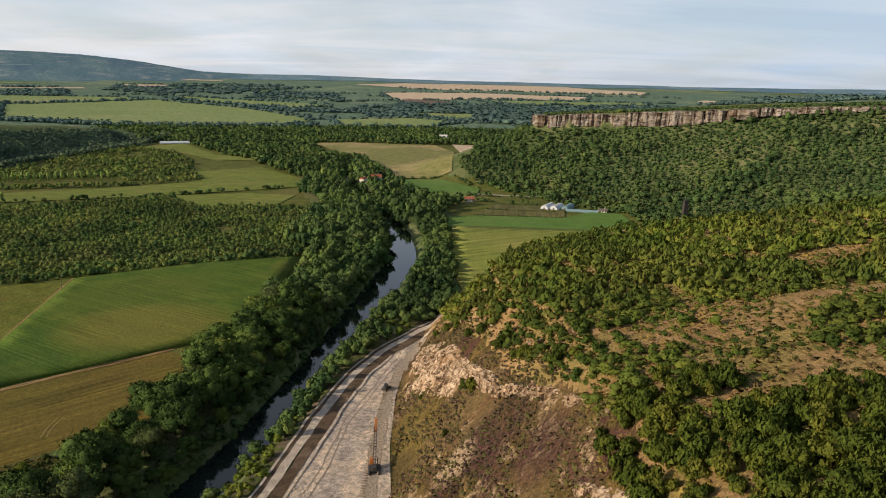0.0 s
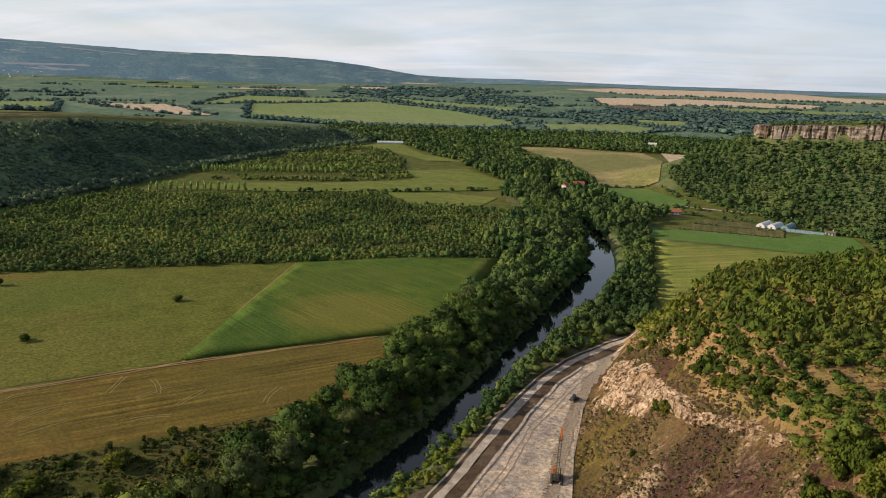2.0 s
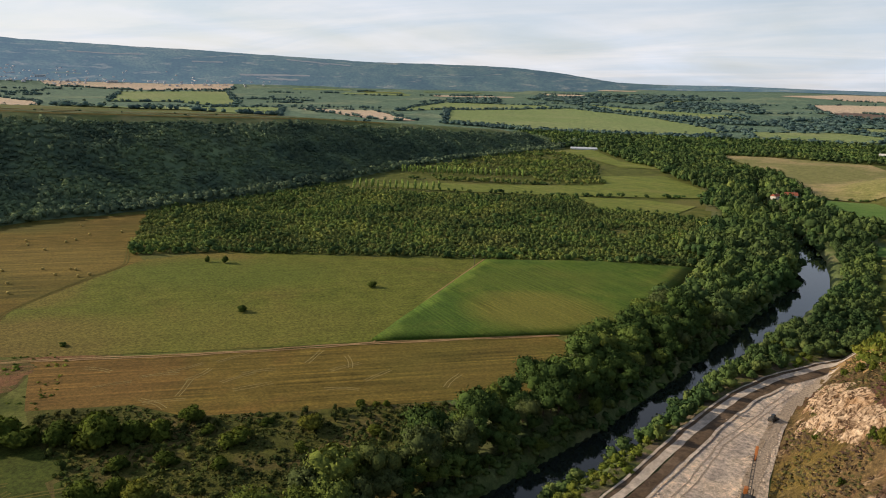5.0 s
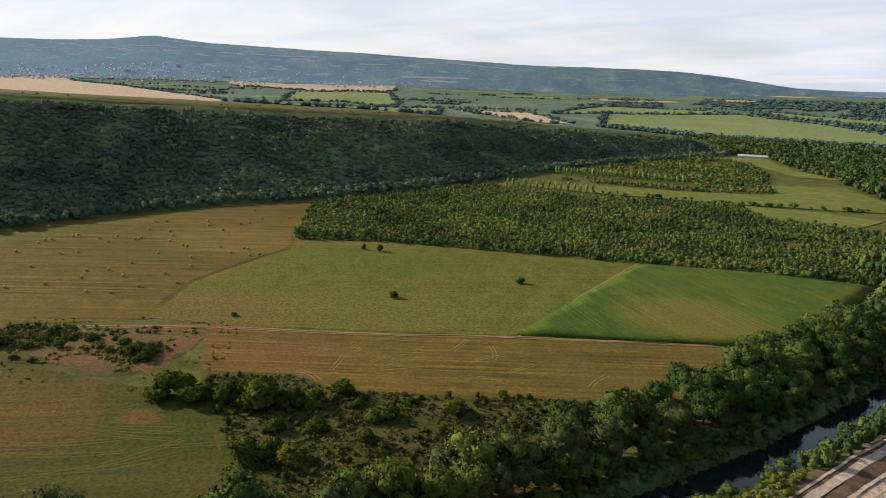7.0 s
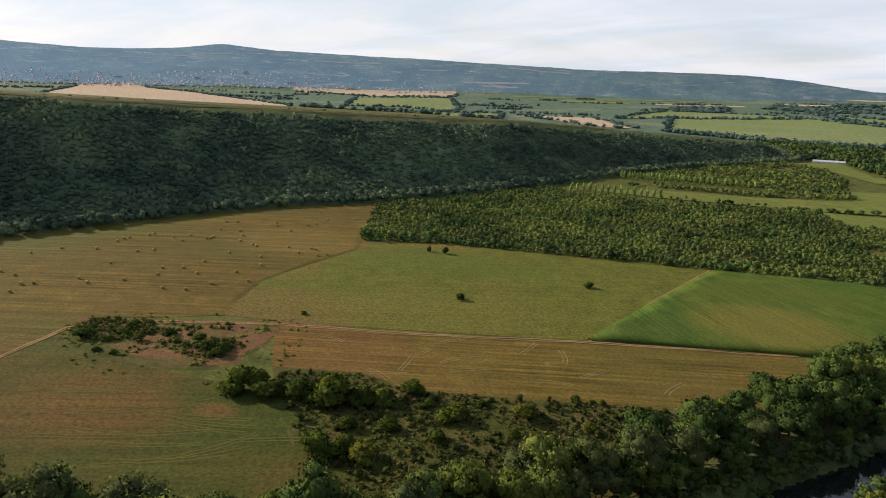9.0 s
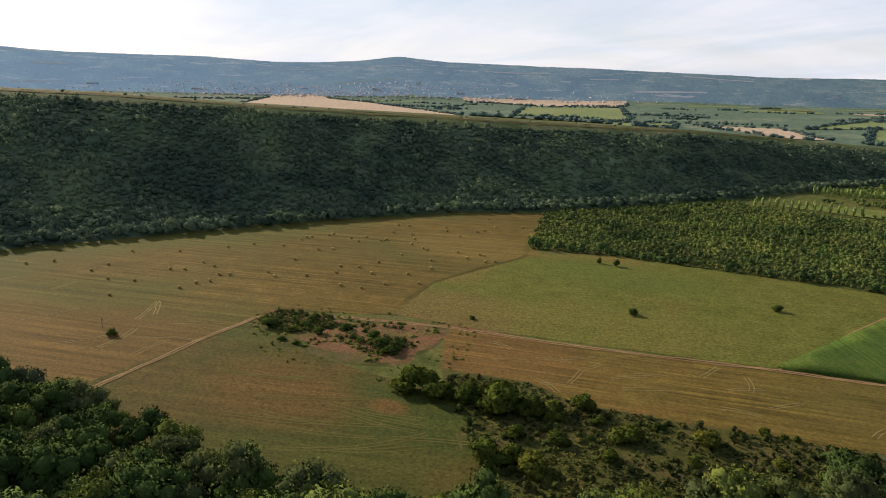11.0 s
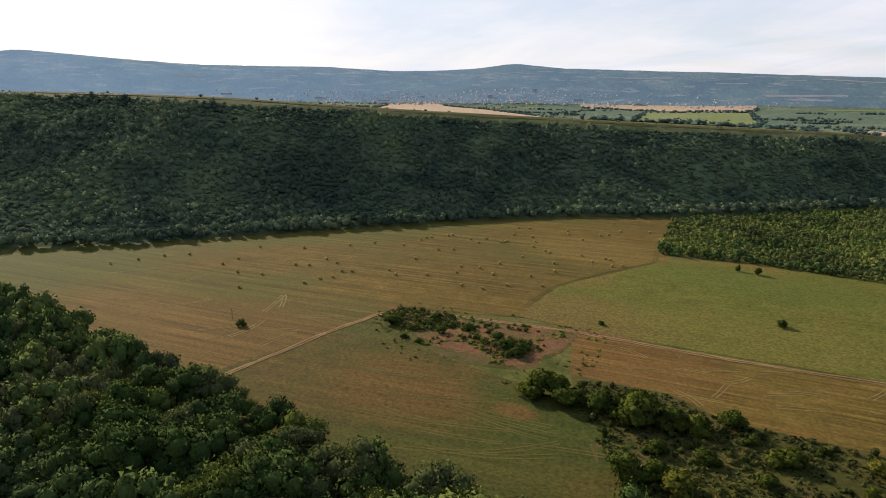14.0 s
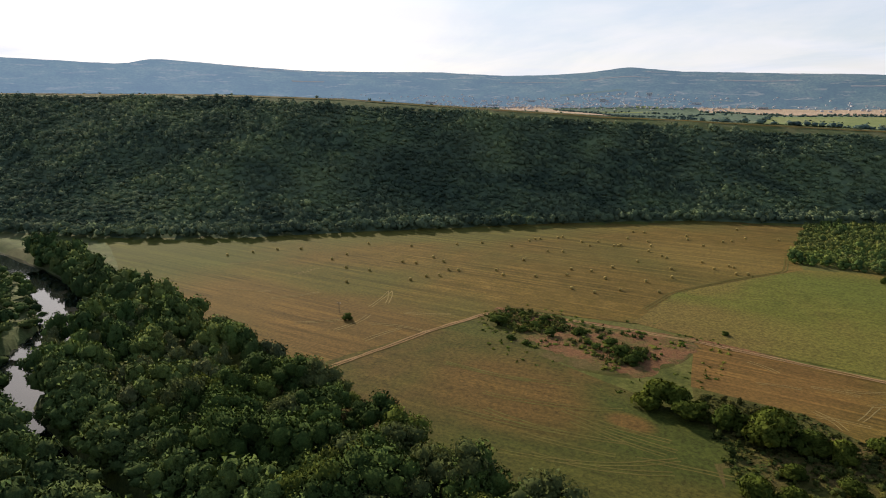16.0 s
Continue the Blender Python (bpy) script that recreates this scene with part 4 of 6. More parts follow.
for cx, cy, turn, n in ((-190, 150, 95, 16), (-160, 185, 100, 12)):
    for k in range(n):
        x, y, a = cx + rng.normal(0, 28), cy + rng.normal(0, 18), radians(turn + rng.normal(0, 28))
        bend, pts = rng.uniform(-0.5, 0.5), []
        for j in range(5):
            pts.append((x, y))
            x, y, a = x + 3.6 * math.cos(a), y + 3.6 * math.sin(a), a + bend
        if (inside(np.array([p[0] for p in pts]), np.array([p[1] for p in pts]), [(-499, -140), (-480, 300), (-331, 162), (-263, 132), (-108, 274), (-112, 194), (-178, 135), (-224, 108), (-150, 84), (-170, 10), (-255, -22)])).all():
            strip("wheel_marks", pts, 0.3, M_MARK, "pale wheel marks pressed in the stubble", gap=1.6, lift=0.2, rag=0.6)

MOWN = [(-250, -14), (-306, 58), (-274, 60), (-240, 77), (-220, 87), (-201, 95), (-176, 97), (-150, 81), (-125, 68), (-172, 14)]
for k in range(15):
    # turns of the mower and the tractor: open curves, in bundles that run up the slope of the meadow
    bundle = k % 6
    x, y = (-226, -205, -196, -240, -185, -260)[bundle] + rng.normal(0, 5), (38, 62, 40, 66, 70, 30)[bundle] + rng.normal(0, 5)
    a, bend, pts = radians((40, 32, 52, 35, 60, 46)[bundle] + rng.normal(0, 4)), (0.05, 0.03, 0.06, 0.02, -0.05, 0.03)[bundle] + rng.normal(0, 0.012), []
    for j in range(int(rng.integers(7, 15))):
        pts.append((x, y))
        x, y, a = x + 3.6 * math.cos(a), y + 3.6 * math.sin(a), a + bend
    if inside(np.array([p[0] for p in pts]), np.array([p[1] for p in pts]), MOWN).all():
        strip("wheel_marks", pts, 0.55, M_RUT, "faint curved wheel marks in the dry meadow", gap=1.8, lift=0.17, rag=0.7)
for x, y, a, bend, n in ((-330, 14, 150, 0.02, 9), (-334, 22, 160, 0.06, 7), (-300, -2, 120, 0.12, 8), (-306, 12, 75, -0.1, 9), (-350, -30, 100, 0.05, 8), (-372, -52, 60, 0.04, 8), (-285, 8, 140, -0.08, 7), (-318, 28, 60, 0.1, 7), (-396, -20, 130, 0.03, 6), (-312, -18, 80, 0.08, 8), (-425, -58, 95, 0.05, 8)):
    a, pts = radians(a), []
    for j in range(n):
        pts.append((x, y))
        x, y, a = x + 3.4 * math.cos(a), y + 3.4 * math.sin(a), a + bend
    strip("wheel_marks", pts, 0.42, M_MARK, "pale wheel marks on the mown hay field", gap=1.7, lift=0.2, rag=0.7)

# ---- quarry bench and haul road ----
KERB = [(-80, 60), (-69, 85), (-60, 108), (-53.5, 130), (-49, 147), (-45, 166.9), (-43, 181), (-40.5, 193.5), (-38, 210), (-34, 228), (-29.3, 247.5), (-22.5, 265.5), (-12.5, 282.7), (-6, 294), (4, 306), (14, 318)]


def beside(line, off):
    """The line moved that far to its right."""
    p = np.array(line, float)
    d = np.gradient(p, axis=0)
    d /= np.hypot(*d.T)[:, None]
    return [(float(a), float(b)) for a, b in p + off * np.stack([d[:, 1], -d[:, 0]], -1)]


FLOOR_EDGE = beside(KERB, 7.0)[2:14] + [(2, 290), (-4, 272), (-9, 250), (-11, 225), (-11, 192), (-9, 165), (-12, 120), (-24, 95)]
drape("quarry_floor", FLOOR_EDGE, M_QUARRY, "pale crushed-rock quarry floor with tyre marks", lift=0.15, cell=3)
strip("haul_road", beside(KERB, 3.0), 2.7, M_ROAD, "pale gravel haul road curving under the hill", lift=0.35, rag=0.6)
strip("road_verge", beside(KERB, 6.4)[:14], 3.8, M_SOIL, "dark brown cutting of disturbed soil beside the haul road", lift=0.3, rag=0.8)
strip("road_verge", beside(KERB, 1.0), 1.5, M_SOIL, "thin dark gutter of soil along the haul road", lift=0.3, rag=0.5)
strip("kerb_line", beside(KERB, 8.8)[:12], 0.8, M_ROAD, "thin pale gravel berm beside the road cutting", lift=0.5, rag=1.0)
strip("kerb_line", KERB, 0.8, M_ROAD, "thin pale gravel edge of the haul road", lift=0.45, rag=0.9)
strip("road_verge", beside(KERB, -3.4), 6.0, M_BANKSOIL, "weedy brown soil bank between shrubs and haul road", lift=0.25, rag=1.0)
# wheel tracks worn into the floor by the trucks
for off, a, b in ((13.5, 3, 12),):
    line = [(x + 1.1 * math.sin(0.11 * y + off), y) for x, y in beside(KERB, off)[a:b]]
    strip("tyre_marks", line, 0.38, M_TREAD, "pair of dark tyre tracks along the quarry floor", lift=0.22, gap=1.9, rag=0.9)

# ---- plants ----
def ico(sub):
    bm = bmesh.new()
    bmesh.ops.create_icosphere(bm, subdivisions=sub, radius=1.0)
    v = np.array([q.co[:] for q in bm.verts])
    f = np.array([[q.index for q in p.verts] for p in bm.faces])
    bm.free()
    return v, f


ICO = ico(1)


def unit(v):
    return v / np.maximum(np.linalg.norm(v, axis=-1, keepdims=True), 1e-9)


def crown(seed, lobes, leaves, leaf, spread=0.30, low=0.22, lobe_r=0.30, tall=0.5, seat=0.32, dome=False, rise=0.0, core=0.84, ruffle=0.28):
    """A crown one high and about one wide: boughs hidden under leaf sprays. rise: how far the sprays stand upright. Gives corners, faces and soft normals."""
    g = np.random.default_rng(seed)
    v0, f0 = ICO
    V, Fc, N, k = [], [], [], 0
    heart = np.array([0, 0, low + (1 - low) * 0.35])
    C, S = [], []
    for i in range(lobes):
        a, q = g.uniform(0, 2 * math.pi), (i + 0.5) / lobes
        up = g.uniform(0, 1)
        rad = spread * math.sqrt(q) * math.sqrt(max(0.12, 1 - (2 * abs(up - 0.45)) ** 2)) if lobes > 1 else 0
        if dome:
            rad = spread * math.sqrt(q) * math.sqrt(1 - 0.9 * up * up)
        r = lobe_r * g.uniform(0.7, 1.2)
        c = np.array([rad * math.cos(a), rad * math.sin(a), low + (1 - low) * (seat + 0.48 * up) if lobes > 1 else low + (1 - low) * 0.5])
        e = np.array([r, r, r * (tall / 0.5) * g.uniform(0.8, 1.1)]) if lobes > 1 else np.array([0.46, 0.46, (1 - low) * 0.5])
        w = v0 * (1 + g.uniform(-0.2, 0.16, (len(v0), 1))) * e * core + c
        V.append(w)
        N.append(unit(0.65 * v0 + 0.5 * unit(w - heart)))
        Fc.append(f0 + k)
        k += len(w)
        C.append(c)
        S.append(e)
    pick = g.integers(0, lobes, leaves)
    d = g.normal(0, 1, (leaves, 3))
    d[:, 2] = np.where(d[:, 2] < -0.2, -0.7 * d[:, 2], d[:, 2])
    d = unit(d)
    o = np.array(C)[pick] + d * np.array(S)[pick] * g.uniform(0.80, 1.14, (leaves, 1))
    nrm = unit(d + g.normal(0, 0.45, (leaves, 3)))
    t = unit(np.cross(nrm, g.normal(0, 1, (leaves, 3)) + (0, 0, 1.5 * rise)))
    b = np.cross(nrm, t)
    b = unit(b * np.where(b[:, 2:] < 0, -1, 1) + np.array([0, 0, rise]))
    size = leaf * g.uniform(0.55, 1.4, (leaves, 1))
    t, b = t * size, b * size * (1 + 0.5 * rise)
    tri = np.stack([o - t * 0.75 - b * 0.5, o + t * 0.75 - b * 0.5, o + b * 0.95 + nrm * size * 0.25], 1)
    back = np.einsum("ij,ij->i", np.cross(tri[:, 1] - tri[:, 0], tri[:, 2] - tri[:, 0]), d) < 0
    tri[back] = tri[back][:, ::-1]
    V.append(tri.reshape(-1, 3))
    Fc.append(k + np.arange(leaves * 3).reshape(-1, 3))
    N.append(np.repeat(unit(0.6 * d + 0.45 * unit(o - heart) + g.normal(0, ruffle, (leaves, 3))), 3, 0))
    return np.concatenate(V), np.concatenate(Fc), np.concatenate(N)


def scatter(rng, outline, gap, hold=None, jitter=0.45):
    p = np.array(outline, float)
    lo, hi = p.min(0), p.max(0)
    x, y = np.meshgrid(np.arange(lo[0], hi[0], gap), np.arange(lo[1], hi[1], gap * 0.87))
    x = x + np.where(np.arange(len(x))[:, None] % 2, gap / 2, 0)
    x = (x + rng.uniform(-jitter, jitter, x.shape) * gap).ravel()
    y = (y + rng.uniform(-jitter, jitter, y.shape) * gap).ravel()
    ok = inside(x, y, p)
    x, y = x[ok], y[ok]
    if hold is not None:
        ok = hold(x, y)
        x, y = x[ok], y[ok]
    return x, y


def grove(name, rng, x, y, protos, tall, wide, material, label, sink=0.3, z=None):
    """Many plants as one mesh. tall, wide: ranges in metres."""
    z = land(x, y) if z is None else z
    n = len(x)
    kind = rng.integers(0, len(protos), n)
    h, w = rng.uniform(*tall, n), rng.uniform(*wide, n)
    a, rnd = rng.uniform(0, 2 * math.pi, n), rng.uniform(0, 1, n)
    V, Fc, T, Nn, k = [], [], [], [], 0
    for i, (pv, pf, pn) in enumerate(protos):
        m = np.nonzero(kind == i)[0]
        if not len(m):
            continue
        c, s = np.cos(a[m])[:, None], np.sin(a[m])[:, None]
        px = (pv[:, 0] * c - pv[:, 1] * s) * w[m][:, None] + x[m][:, None]
        py = (pv[:, 0] * s + pv[:, 1] * c) * w[m][:, None] + y[m][:, None]
        pz = pv[:, 2] * h[m][:, None] + z[m][:, None] - sink
        V.append(np.stack([px, py, pz], -1).reshape(-1, 3))
        Fc.append((pf[None] + (k + np.arange(len(m)) * len(pv))[:, None, None]).reshape(-1, 3))
        T.append(np.repeat(rnd[m], len(pv)))
        wh = (w[m] / h[m])[:, None]
        Nn.append(np.stack([pn[:, 0] * c - pn[:, 1] * s, pn[:, 0] * s + pn[:, 1] * c, pn[:, 2] * wh], -1).reshape(-1, 3))
        k += len(m) * len(pv)
    me = bpy.data.meshes.new(name)
    fill(me, np.concatenate(V), np.concatenate(Fc))
    me.attributes.new("plant", "FLOAT", "POINT").data.foreach_set("value", np.concatenate(T).astype(np.float32))
    soft_normals(me, np.concatenate(Nn))
    me.materials.append(material)
    return tagged(new(name, me), label, kind="stuff")


def soft_normals(me, n):
    """Foliage takes the light as a rounded mass, not leaf by leaf."""
    me.attributes.new("custom_normal", "FLOAT_VECTOR", "POINT").data.foreach_set("vector", unit(n).astype(np.float32).ravel())
    me.polygons.foreach_set("use_smooth", np.ones(len(me.polygons), bool))
    me.update()


def mesh_of(name, v, f, material, n=None):
    me = bpy.data.meshes.new(name)
    fill(me, v, f)
    if n is not None:
        soft_normals(me, n)
    me.materials.append(material)
    return me


def trunk_mesh(seed, height, radius, material):
    """A tapered, leaning trunk with limbs."""
    g = np.random.default_rng(seed)
    V, Fc, k = [], [], 0

    def limb(a, b, ra, rb, sides=6, cuts=3):
        nonlocal k
        a, b = np.array(a, float), np.array(b, float)
        d = (b - a) / np.linalg.norm(b - a)
        u = np.cross(d, (0.3, 0.9, 0.1))
        u /= np.linalg.norm(u)
        w = np.cross(d, u)
        ang = np.arange(sides) * 2 * math.pi / sides
        for j in range(cuts + 1):
            t = j / cuts
            c = a + (b - a) * t + g.normal(0, 0.02, 3) * height * (0 < j < cuts)
            V.append(c + (ra + (rb - ra) * t) * (np.cos(ang)[:, None] * u + np.sin(ang)[:, None] * w))
        i = k + np.arange((cuts + 1) * sides).reshape(cuts + 1, sides)
        nx = np.roll(i, -1, 1)
        Fc.append(np.stack([i[:-1], nx[:-1], nx[1:], i[1:]], -1).reshape(-1, 4))
        k += (cuts + 1) * sides

    top = np.array([g.normal(0, 0.04), g.normal(0, 0.04), 0.62]) * height
    limb((0, 0, -0.4), top, radius, radius * 0.45)
    for j in range(6):
        t = 0.35 + 0.1 * j
        a = g.uniform(0, 2 * math.pi)
        b = top * t + np.array([math.cos(a), math.sin(a), 0.75]) * height * 0.24
        limb(top * t, b, radius * 0.4, radius * 0.12, 5, 2)
    return mesh_of("trunk", np.concatenate(V), np.concatenate(Fc), material)


def plant_thing(name, crown_mesh, trunk, label, category, group):
    base = tagged(new(name), label, category, group)
    for part_name, me in (("trunk", trunk), ("crown", crown_mesh)):
        if me:
            new(part_name, me).parent = base
    return base


def crown_mesh(shape, material):
    v, f, n = shape
    return mesh_of("crown", v, f, material, n)


NEAR = [crown(100 + i, 18, 1500, 0.029, 0.38, 0.10, 0.19, core=0.74, ruffle=0.42) for i in range(6)]
LOOSE = [crown(150 + i, 13, 430, 0.046, 0.38, 0.08, 0.20, core=0.76, ruffle=0.3) for i in range(6)]
MIDDLE = [crown(200 + i, 6, 130, 0.078, 0.34, 0.06, 0.25) for i in range(6)]
SMALL = [crown(300 + i, 2, 26, 0.13, 0.22, 0.02, 0.38) for i in range(8)]
SHRUB = [crown(400 + i, 4, 90, 0.085, 0.33, 0.0, 0.25, seat=0.14, dome=True, rise=0.4) for i in range(6)]
TINY = [crown(550 + i, 1, 13, 0.17, low=0.0, core=0.78) for i in range(8)]
SPRIG = [crown(580 + i, 1, 15, 0.19, low=0.0, core=0.66, rise=0.9) for i in range(8)]
CLUMP = [crown(570 + i, 1, 16, 0.15, low=0.0, core=0.8) for i in range(8)]
SPECK = [crown(500 + i, 1, 5, 0.24, low=0.0) for i in range(6)]

rng = np.random.default_rng(11)
river_d = lambda x, y: near_line(x, y, RIVER)[0]

# the wood along the left bank
BANK = [(-480, -180), (-460, -150), (-398, -108), (-318, -56), (-265, -24), (-228, -2), (-188, 20), (-158, 40), (-137, 62), (-120, 92), (-108, 130), (-100, 165), (-95, 200), (-92, 250), (-86, 290), (-80, 330),
        (-74, 390), (-74, 440), (-90, 480), (-60, 560), (-23, 530), (-10, 445), (-27, 330), (-40, 260), (-60, 176), (-88, 90), (-150, -22), (-247, -100), (-333, -112), (-420, -152)]
left_bank = lambda x, y: near_line(x, y, RIVER)[1] > 0
bx, by = scatter(rng, BANK, 7.4, lambda x, y: (river_d(x, y) > 8.3) & left_bank(x, y))
order = np.argsort(np.hypot(bx + 70, by - 110))
near, rest = order[:300], order[300:]
trees = []
for i, shape in enumerate(NEAR):
    for mat, words in ((L_RIVER, "dense dark green riverside tree with rounded crown"), (L_WILLOW, "grey-green willow with loose feathery crown"), (L_LIME, "bright yellow-green riverside tree with loose crown")):
        trees.append(plant_thing("tree", crown_mesh(shape, mat), trunk_mesh(i, 1.0, 0.03, M_BARK), words, "tree", "riverside trees"))
for k, j in enumerate(near):
    src = trees[3 * int(rng.integers(0, 6)) + int(rng.choice(3, p=[0.74, 0.16, 0.10]))]
    h = rng.choice([rng.uniform(8.5, 13.0), rng.uniform(13.0, 18.5)]) * float(np.interp(river_d(bx[j:j + 1], by[j:j + 1])[0], [8, 13, 20, 36, 44], [0.42, 0.58, 1.0, 1.0, 0.8]))
    m = pose(bx[j], by[j], float(land(bx[j:j + 1], by[j:j + 1])[0]) - 0.2, 0, 0, rng.uniform(0, 360)) @ Matrix.Diagonal((h * rng.uniform(0.82, 1.12), h * rng.uniform(0.82, 1.12), h, 1))
    if k < len(trees):
        trees[k].matrix_basis = m
    else:
        t = copy_thing(src, pose(0, 0, 0))
        t.matrix_basis = m
close = np.hypot(bx[rest] + 30, by[rest]) < 300
pale = close & (rng.random(len(rest)) < 0.16)
grove("riverside_wood", rng, bx[rest][close & ~pale], by[rest][close & ~pale], LOOSE, (7.5, 18), (7.5, 14), L_WOOD, "dense dark green riverside wood")
grove("willows", rng, bx[rest][pale], by[rest][pale], LOOSE, (8.5, 14.5), (7, 11), L_SILVER, "pale silvery willows standing in the riverside wood")
# big trees that close over the water on the bend
x, y = scatter(rng, [(-262, -128), (-262, -86), (-205, -50), (-150, 0), (-120, 60), (-95, 60), (-120, -20), (-190, -90), (-245, -122)], 6.0, lambda x, y: (river_d(x, y) > 7.0) & (river_d(x, y) < 19))
grove("riverside_wood", rng, x, y, LOOSE, (9, 16), (10, 15), L_WOOD, "broad dark trees leaning over the river bend")
x, y = scatter(rng, [(-238, -118), (-244, -92), (-205, -55), (-150, -5), (-120, 10), (-120, -20), (-190, -85)], 6.0, lambda x, y: (river_d(x, y) > 4.6) & (river_d(x, y) < 8.5))
grove("riverside_wood", rng, x, y, LOOSE, (7, 12), (9, 13), L_WOOD, "willows crowding the narrow water on the bend", sink=-0.5)
grove("riverside_wood", rng, bx[rest][~close], by[rest][~close], MIDDLE, (8.5, 15.5), (8, 12.5), L_WOOD, "dark green riverside wood further along the bank")
# bushes overhanging the water's left edge
x, y = scatter(rng, BANK + [(-170, -60)], 3.1, lambda x, y: (river_d(x, y) > 6.4) & (river_d(x, y) < 15) & left_bank(x, y) & (y > 40))
grove("bank_shrubs", rng, x, y, SHRUB, (2.0, 4.6), (3.2, 6.0), L_WOOD, "dark green bushes hanging over the water's edge", sink=1.0)
# right bank: low trees above the haul road, the strip by the crop field, and the far side of the bend
x, y = scatter(rng, [(-62, 120), (-52, 180), (-44, 220), (-34, 262), (-22, 300), (-2, 325), (12, 360), (16, 400), (14, 530), (10, 570), (-40, 570), (-26, 440), (-30, 370), (-40, 300), (-60, 200), (-80, 130)], 4.6,
               lambda x, y: (river_d(x, y) > 7.5) & (x > np.interp(y, [p[1] for p in RIVER[9:]], [p[0] for p in RIVER[9:]])))
road_d = near_line(x, y, beside(KERB, 3.0))[0]
ok = (road_d > 3.4) & (river_d(x, y) > 15.5)
x, y = x[ok], y[ok]
tall = y > 318
grove("bank_trees", rng, x[tall], y[tall], MIDDLE, (4.5, 8.5), (5, 7.5), L_WOOD, "mixed green trees between river and crop field")
x, y = scatter(rng, [(-130, 30), (-60, 30), (-38, 165), (-22, 258), (6, 305), (12, 345), (-40, 345), (-80, 140)], 3.9, lambda x, y: (river_d(x, y) > 7.2) & ~left_bank(x, y) & (near_line(x, y, KERB)[1] > 0))
ok = near_line(x, y, KERB)[0] > 1.8 + 1.2 * vnoise(x, y, 12, 67)
grown = vnoise(x, y, 16, 68) > -0.2
grove("bank_trees", rng, x[ok & grown], y[ok & grown], MIDDLE, (4.0, 8.0), (4.2, 7.0), L_WOOD, "young green trees between river and haul road")
ok &= ~grown
grove("bank_shrubs", rng, x[ok], y[ok], SHRUB, (1.4, 4.2), (2.6, 5.0), L_SCRUB, "light green bank shrubs between river and road")
x, y = scatter(rng, [(-95, 60), (-112, 36), (-150, -26), (-200, -72), (-247, -104), (-290, -117), (-333, -116), (-420, -156), (-545, -255), (-560, -330), (-300, -260), (-120, -120), (-70, 0)], 7.4, lambda x, y: river_d(x, y) > 7)
hid = river_d(x, y) > 60
low_bank = ~hid & (river_d(x, y) < 26) & (x < -255)
grove("riverside_wood", rng, x[low_bank], y[low_bank], MIDDLE, (3.5, 7), (5.5, 9), L_WOOD, "low willows and bushes on the outer bank of the bend")
grove("riverside_wood", rng, x[~hid & ~low_bank], y[~hid & ~low_bank], MIDDLE, (8, 15), (7.5, 12), L_WOOD, "dense dark green wood on the river bend")
grove("riverside_wood", rng, x[hid], y[hid], SPECK, (8, 14), (8, 12), L_WOOD, "dark green wood stretching back from the bend")
x, y = scatter(rng, [(-100, 470), (-60, 440), (-30, 540), (10, 570), (12, 600), (34, 645), (0, 655), (-25, 700), (-50, 800), (-97, 965), (-150, 1000), (-205, 870), (-140, 770), (-130, 680), (-95, 620)], 7.0, lambda x, y: (river_d(x, y) > np.interp(y, [540, 600], [9, 2])) & (np.hypot(x + 64, y - 756) > 24))
grove("valley_wood", rng, x, y, SMALL, (7, 14), (6, 11), L_WOOD, "mixed green valley wood round the river bend")

# the young plantation
PLANT = [(-394, 266), (-378, 256), (-336, 295), (-274, 333), (-197, 376), (-139, 411), (-80, 434), (-84, 480), (-95, 612), (-130, 600), (-206, 600), (-245, 643), (-357, 576), (-440, 548), (-478, 562), (-480, 437), (-491, 352)]
x, y = scatter(rng, PLANT, 3.7, lambda x, y: (vnoise(x, y, 14, 61) > -0.5), 0.42)
grove("plantation", rng, x, y, TINY, (1.6, 4.4), (2.6, 4.6), L_YOUNG, "thick young plantation of light green trees in loose rows")
pick = (rng.random(len(x)) < 0.035) | ((rng.random(len(x)) < 0.3) & (near_line(x, y, PLANT[1:8])[0] < 5))
grove("plantation", rng, x[pick], y[pick], SMALL, (3.5, 6.5), (4, 7.5), L_WOOD, "darker self-sown bushes among the young trees")
x, y = scatter(rng, [(-470, 690), (-400, 660), (-329, 690), (-250, 748), (-280, 815), (-300, 900), (-374, 1020), (-458, 1071), (-490, 900)], 6.0, lambda x, y: (vnoise(x, y, 40, 62) > -0.3) & (near_line(x, y, [(-474, 692), (-340, 742)])[0] > 13) & (near_line(x, y, [(-464, 672), (-330, 722)])[0] > 16) & ((0.937 * y - 0.35 * x) % 34 > 9))
grove("plantation", rng, x, y, SMALL, (3.5, 6), (4.5, 6.5), L_YOUNG, "older plantation patch with gaps of grass")

# the wooded bluff
toe_x = lambda y: np.interp(y, [p[1] for p in BLUFF_TOE], [p[0] for p in BLUFF_TOE])
x, y = scatter(rng, [(-505, -440), (-440, 1280), (-700, 1280), (-730, 500), (-760, 100), (-900, -120), (-960, -440)], 5.3, lambda x, y: (x < toe_x(y) - 0.5) & (toe_x(y) - x < bluff_wide(y) - 26) & (rng.random(len(x)) < np.interp(y, [700, 1200], [1, 0.75]) * np.where(vnoise(x, y, 60, 65) > 0.3, 0.85, 1.0)))
d = toe_x(y) - x
edge = d < 14
lush = vnoise(x, y, 45, 63) + 0.3 * vnoise(x, y, 12, 64) > 0.05
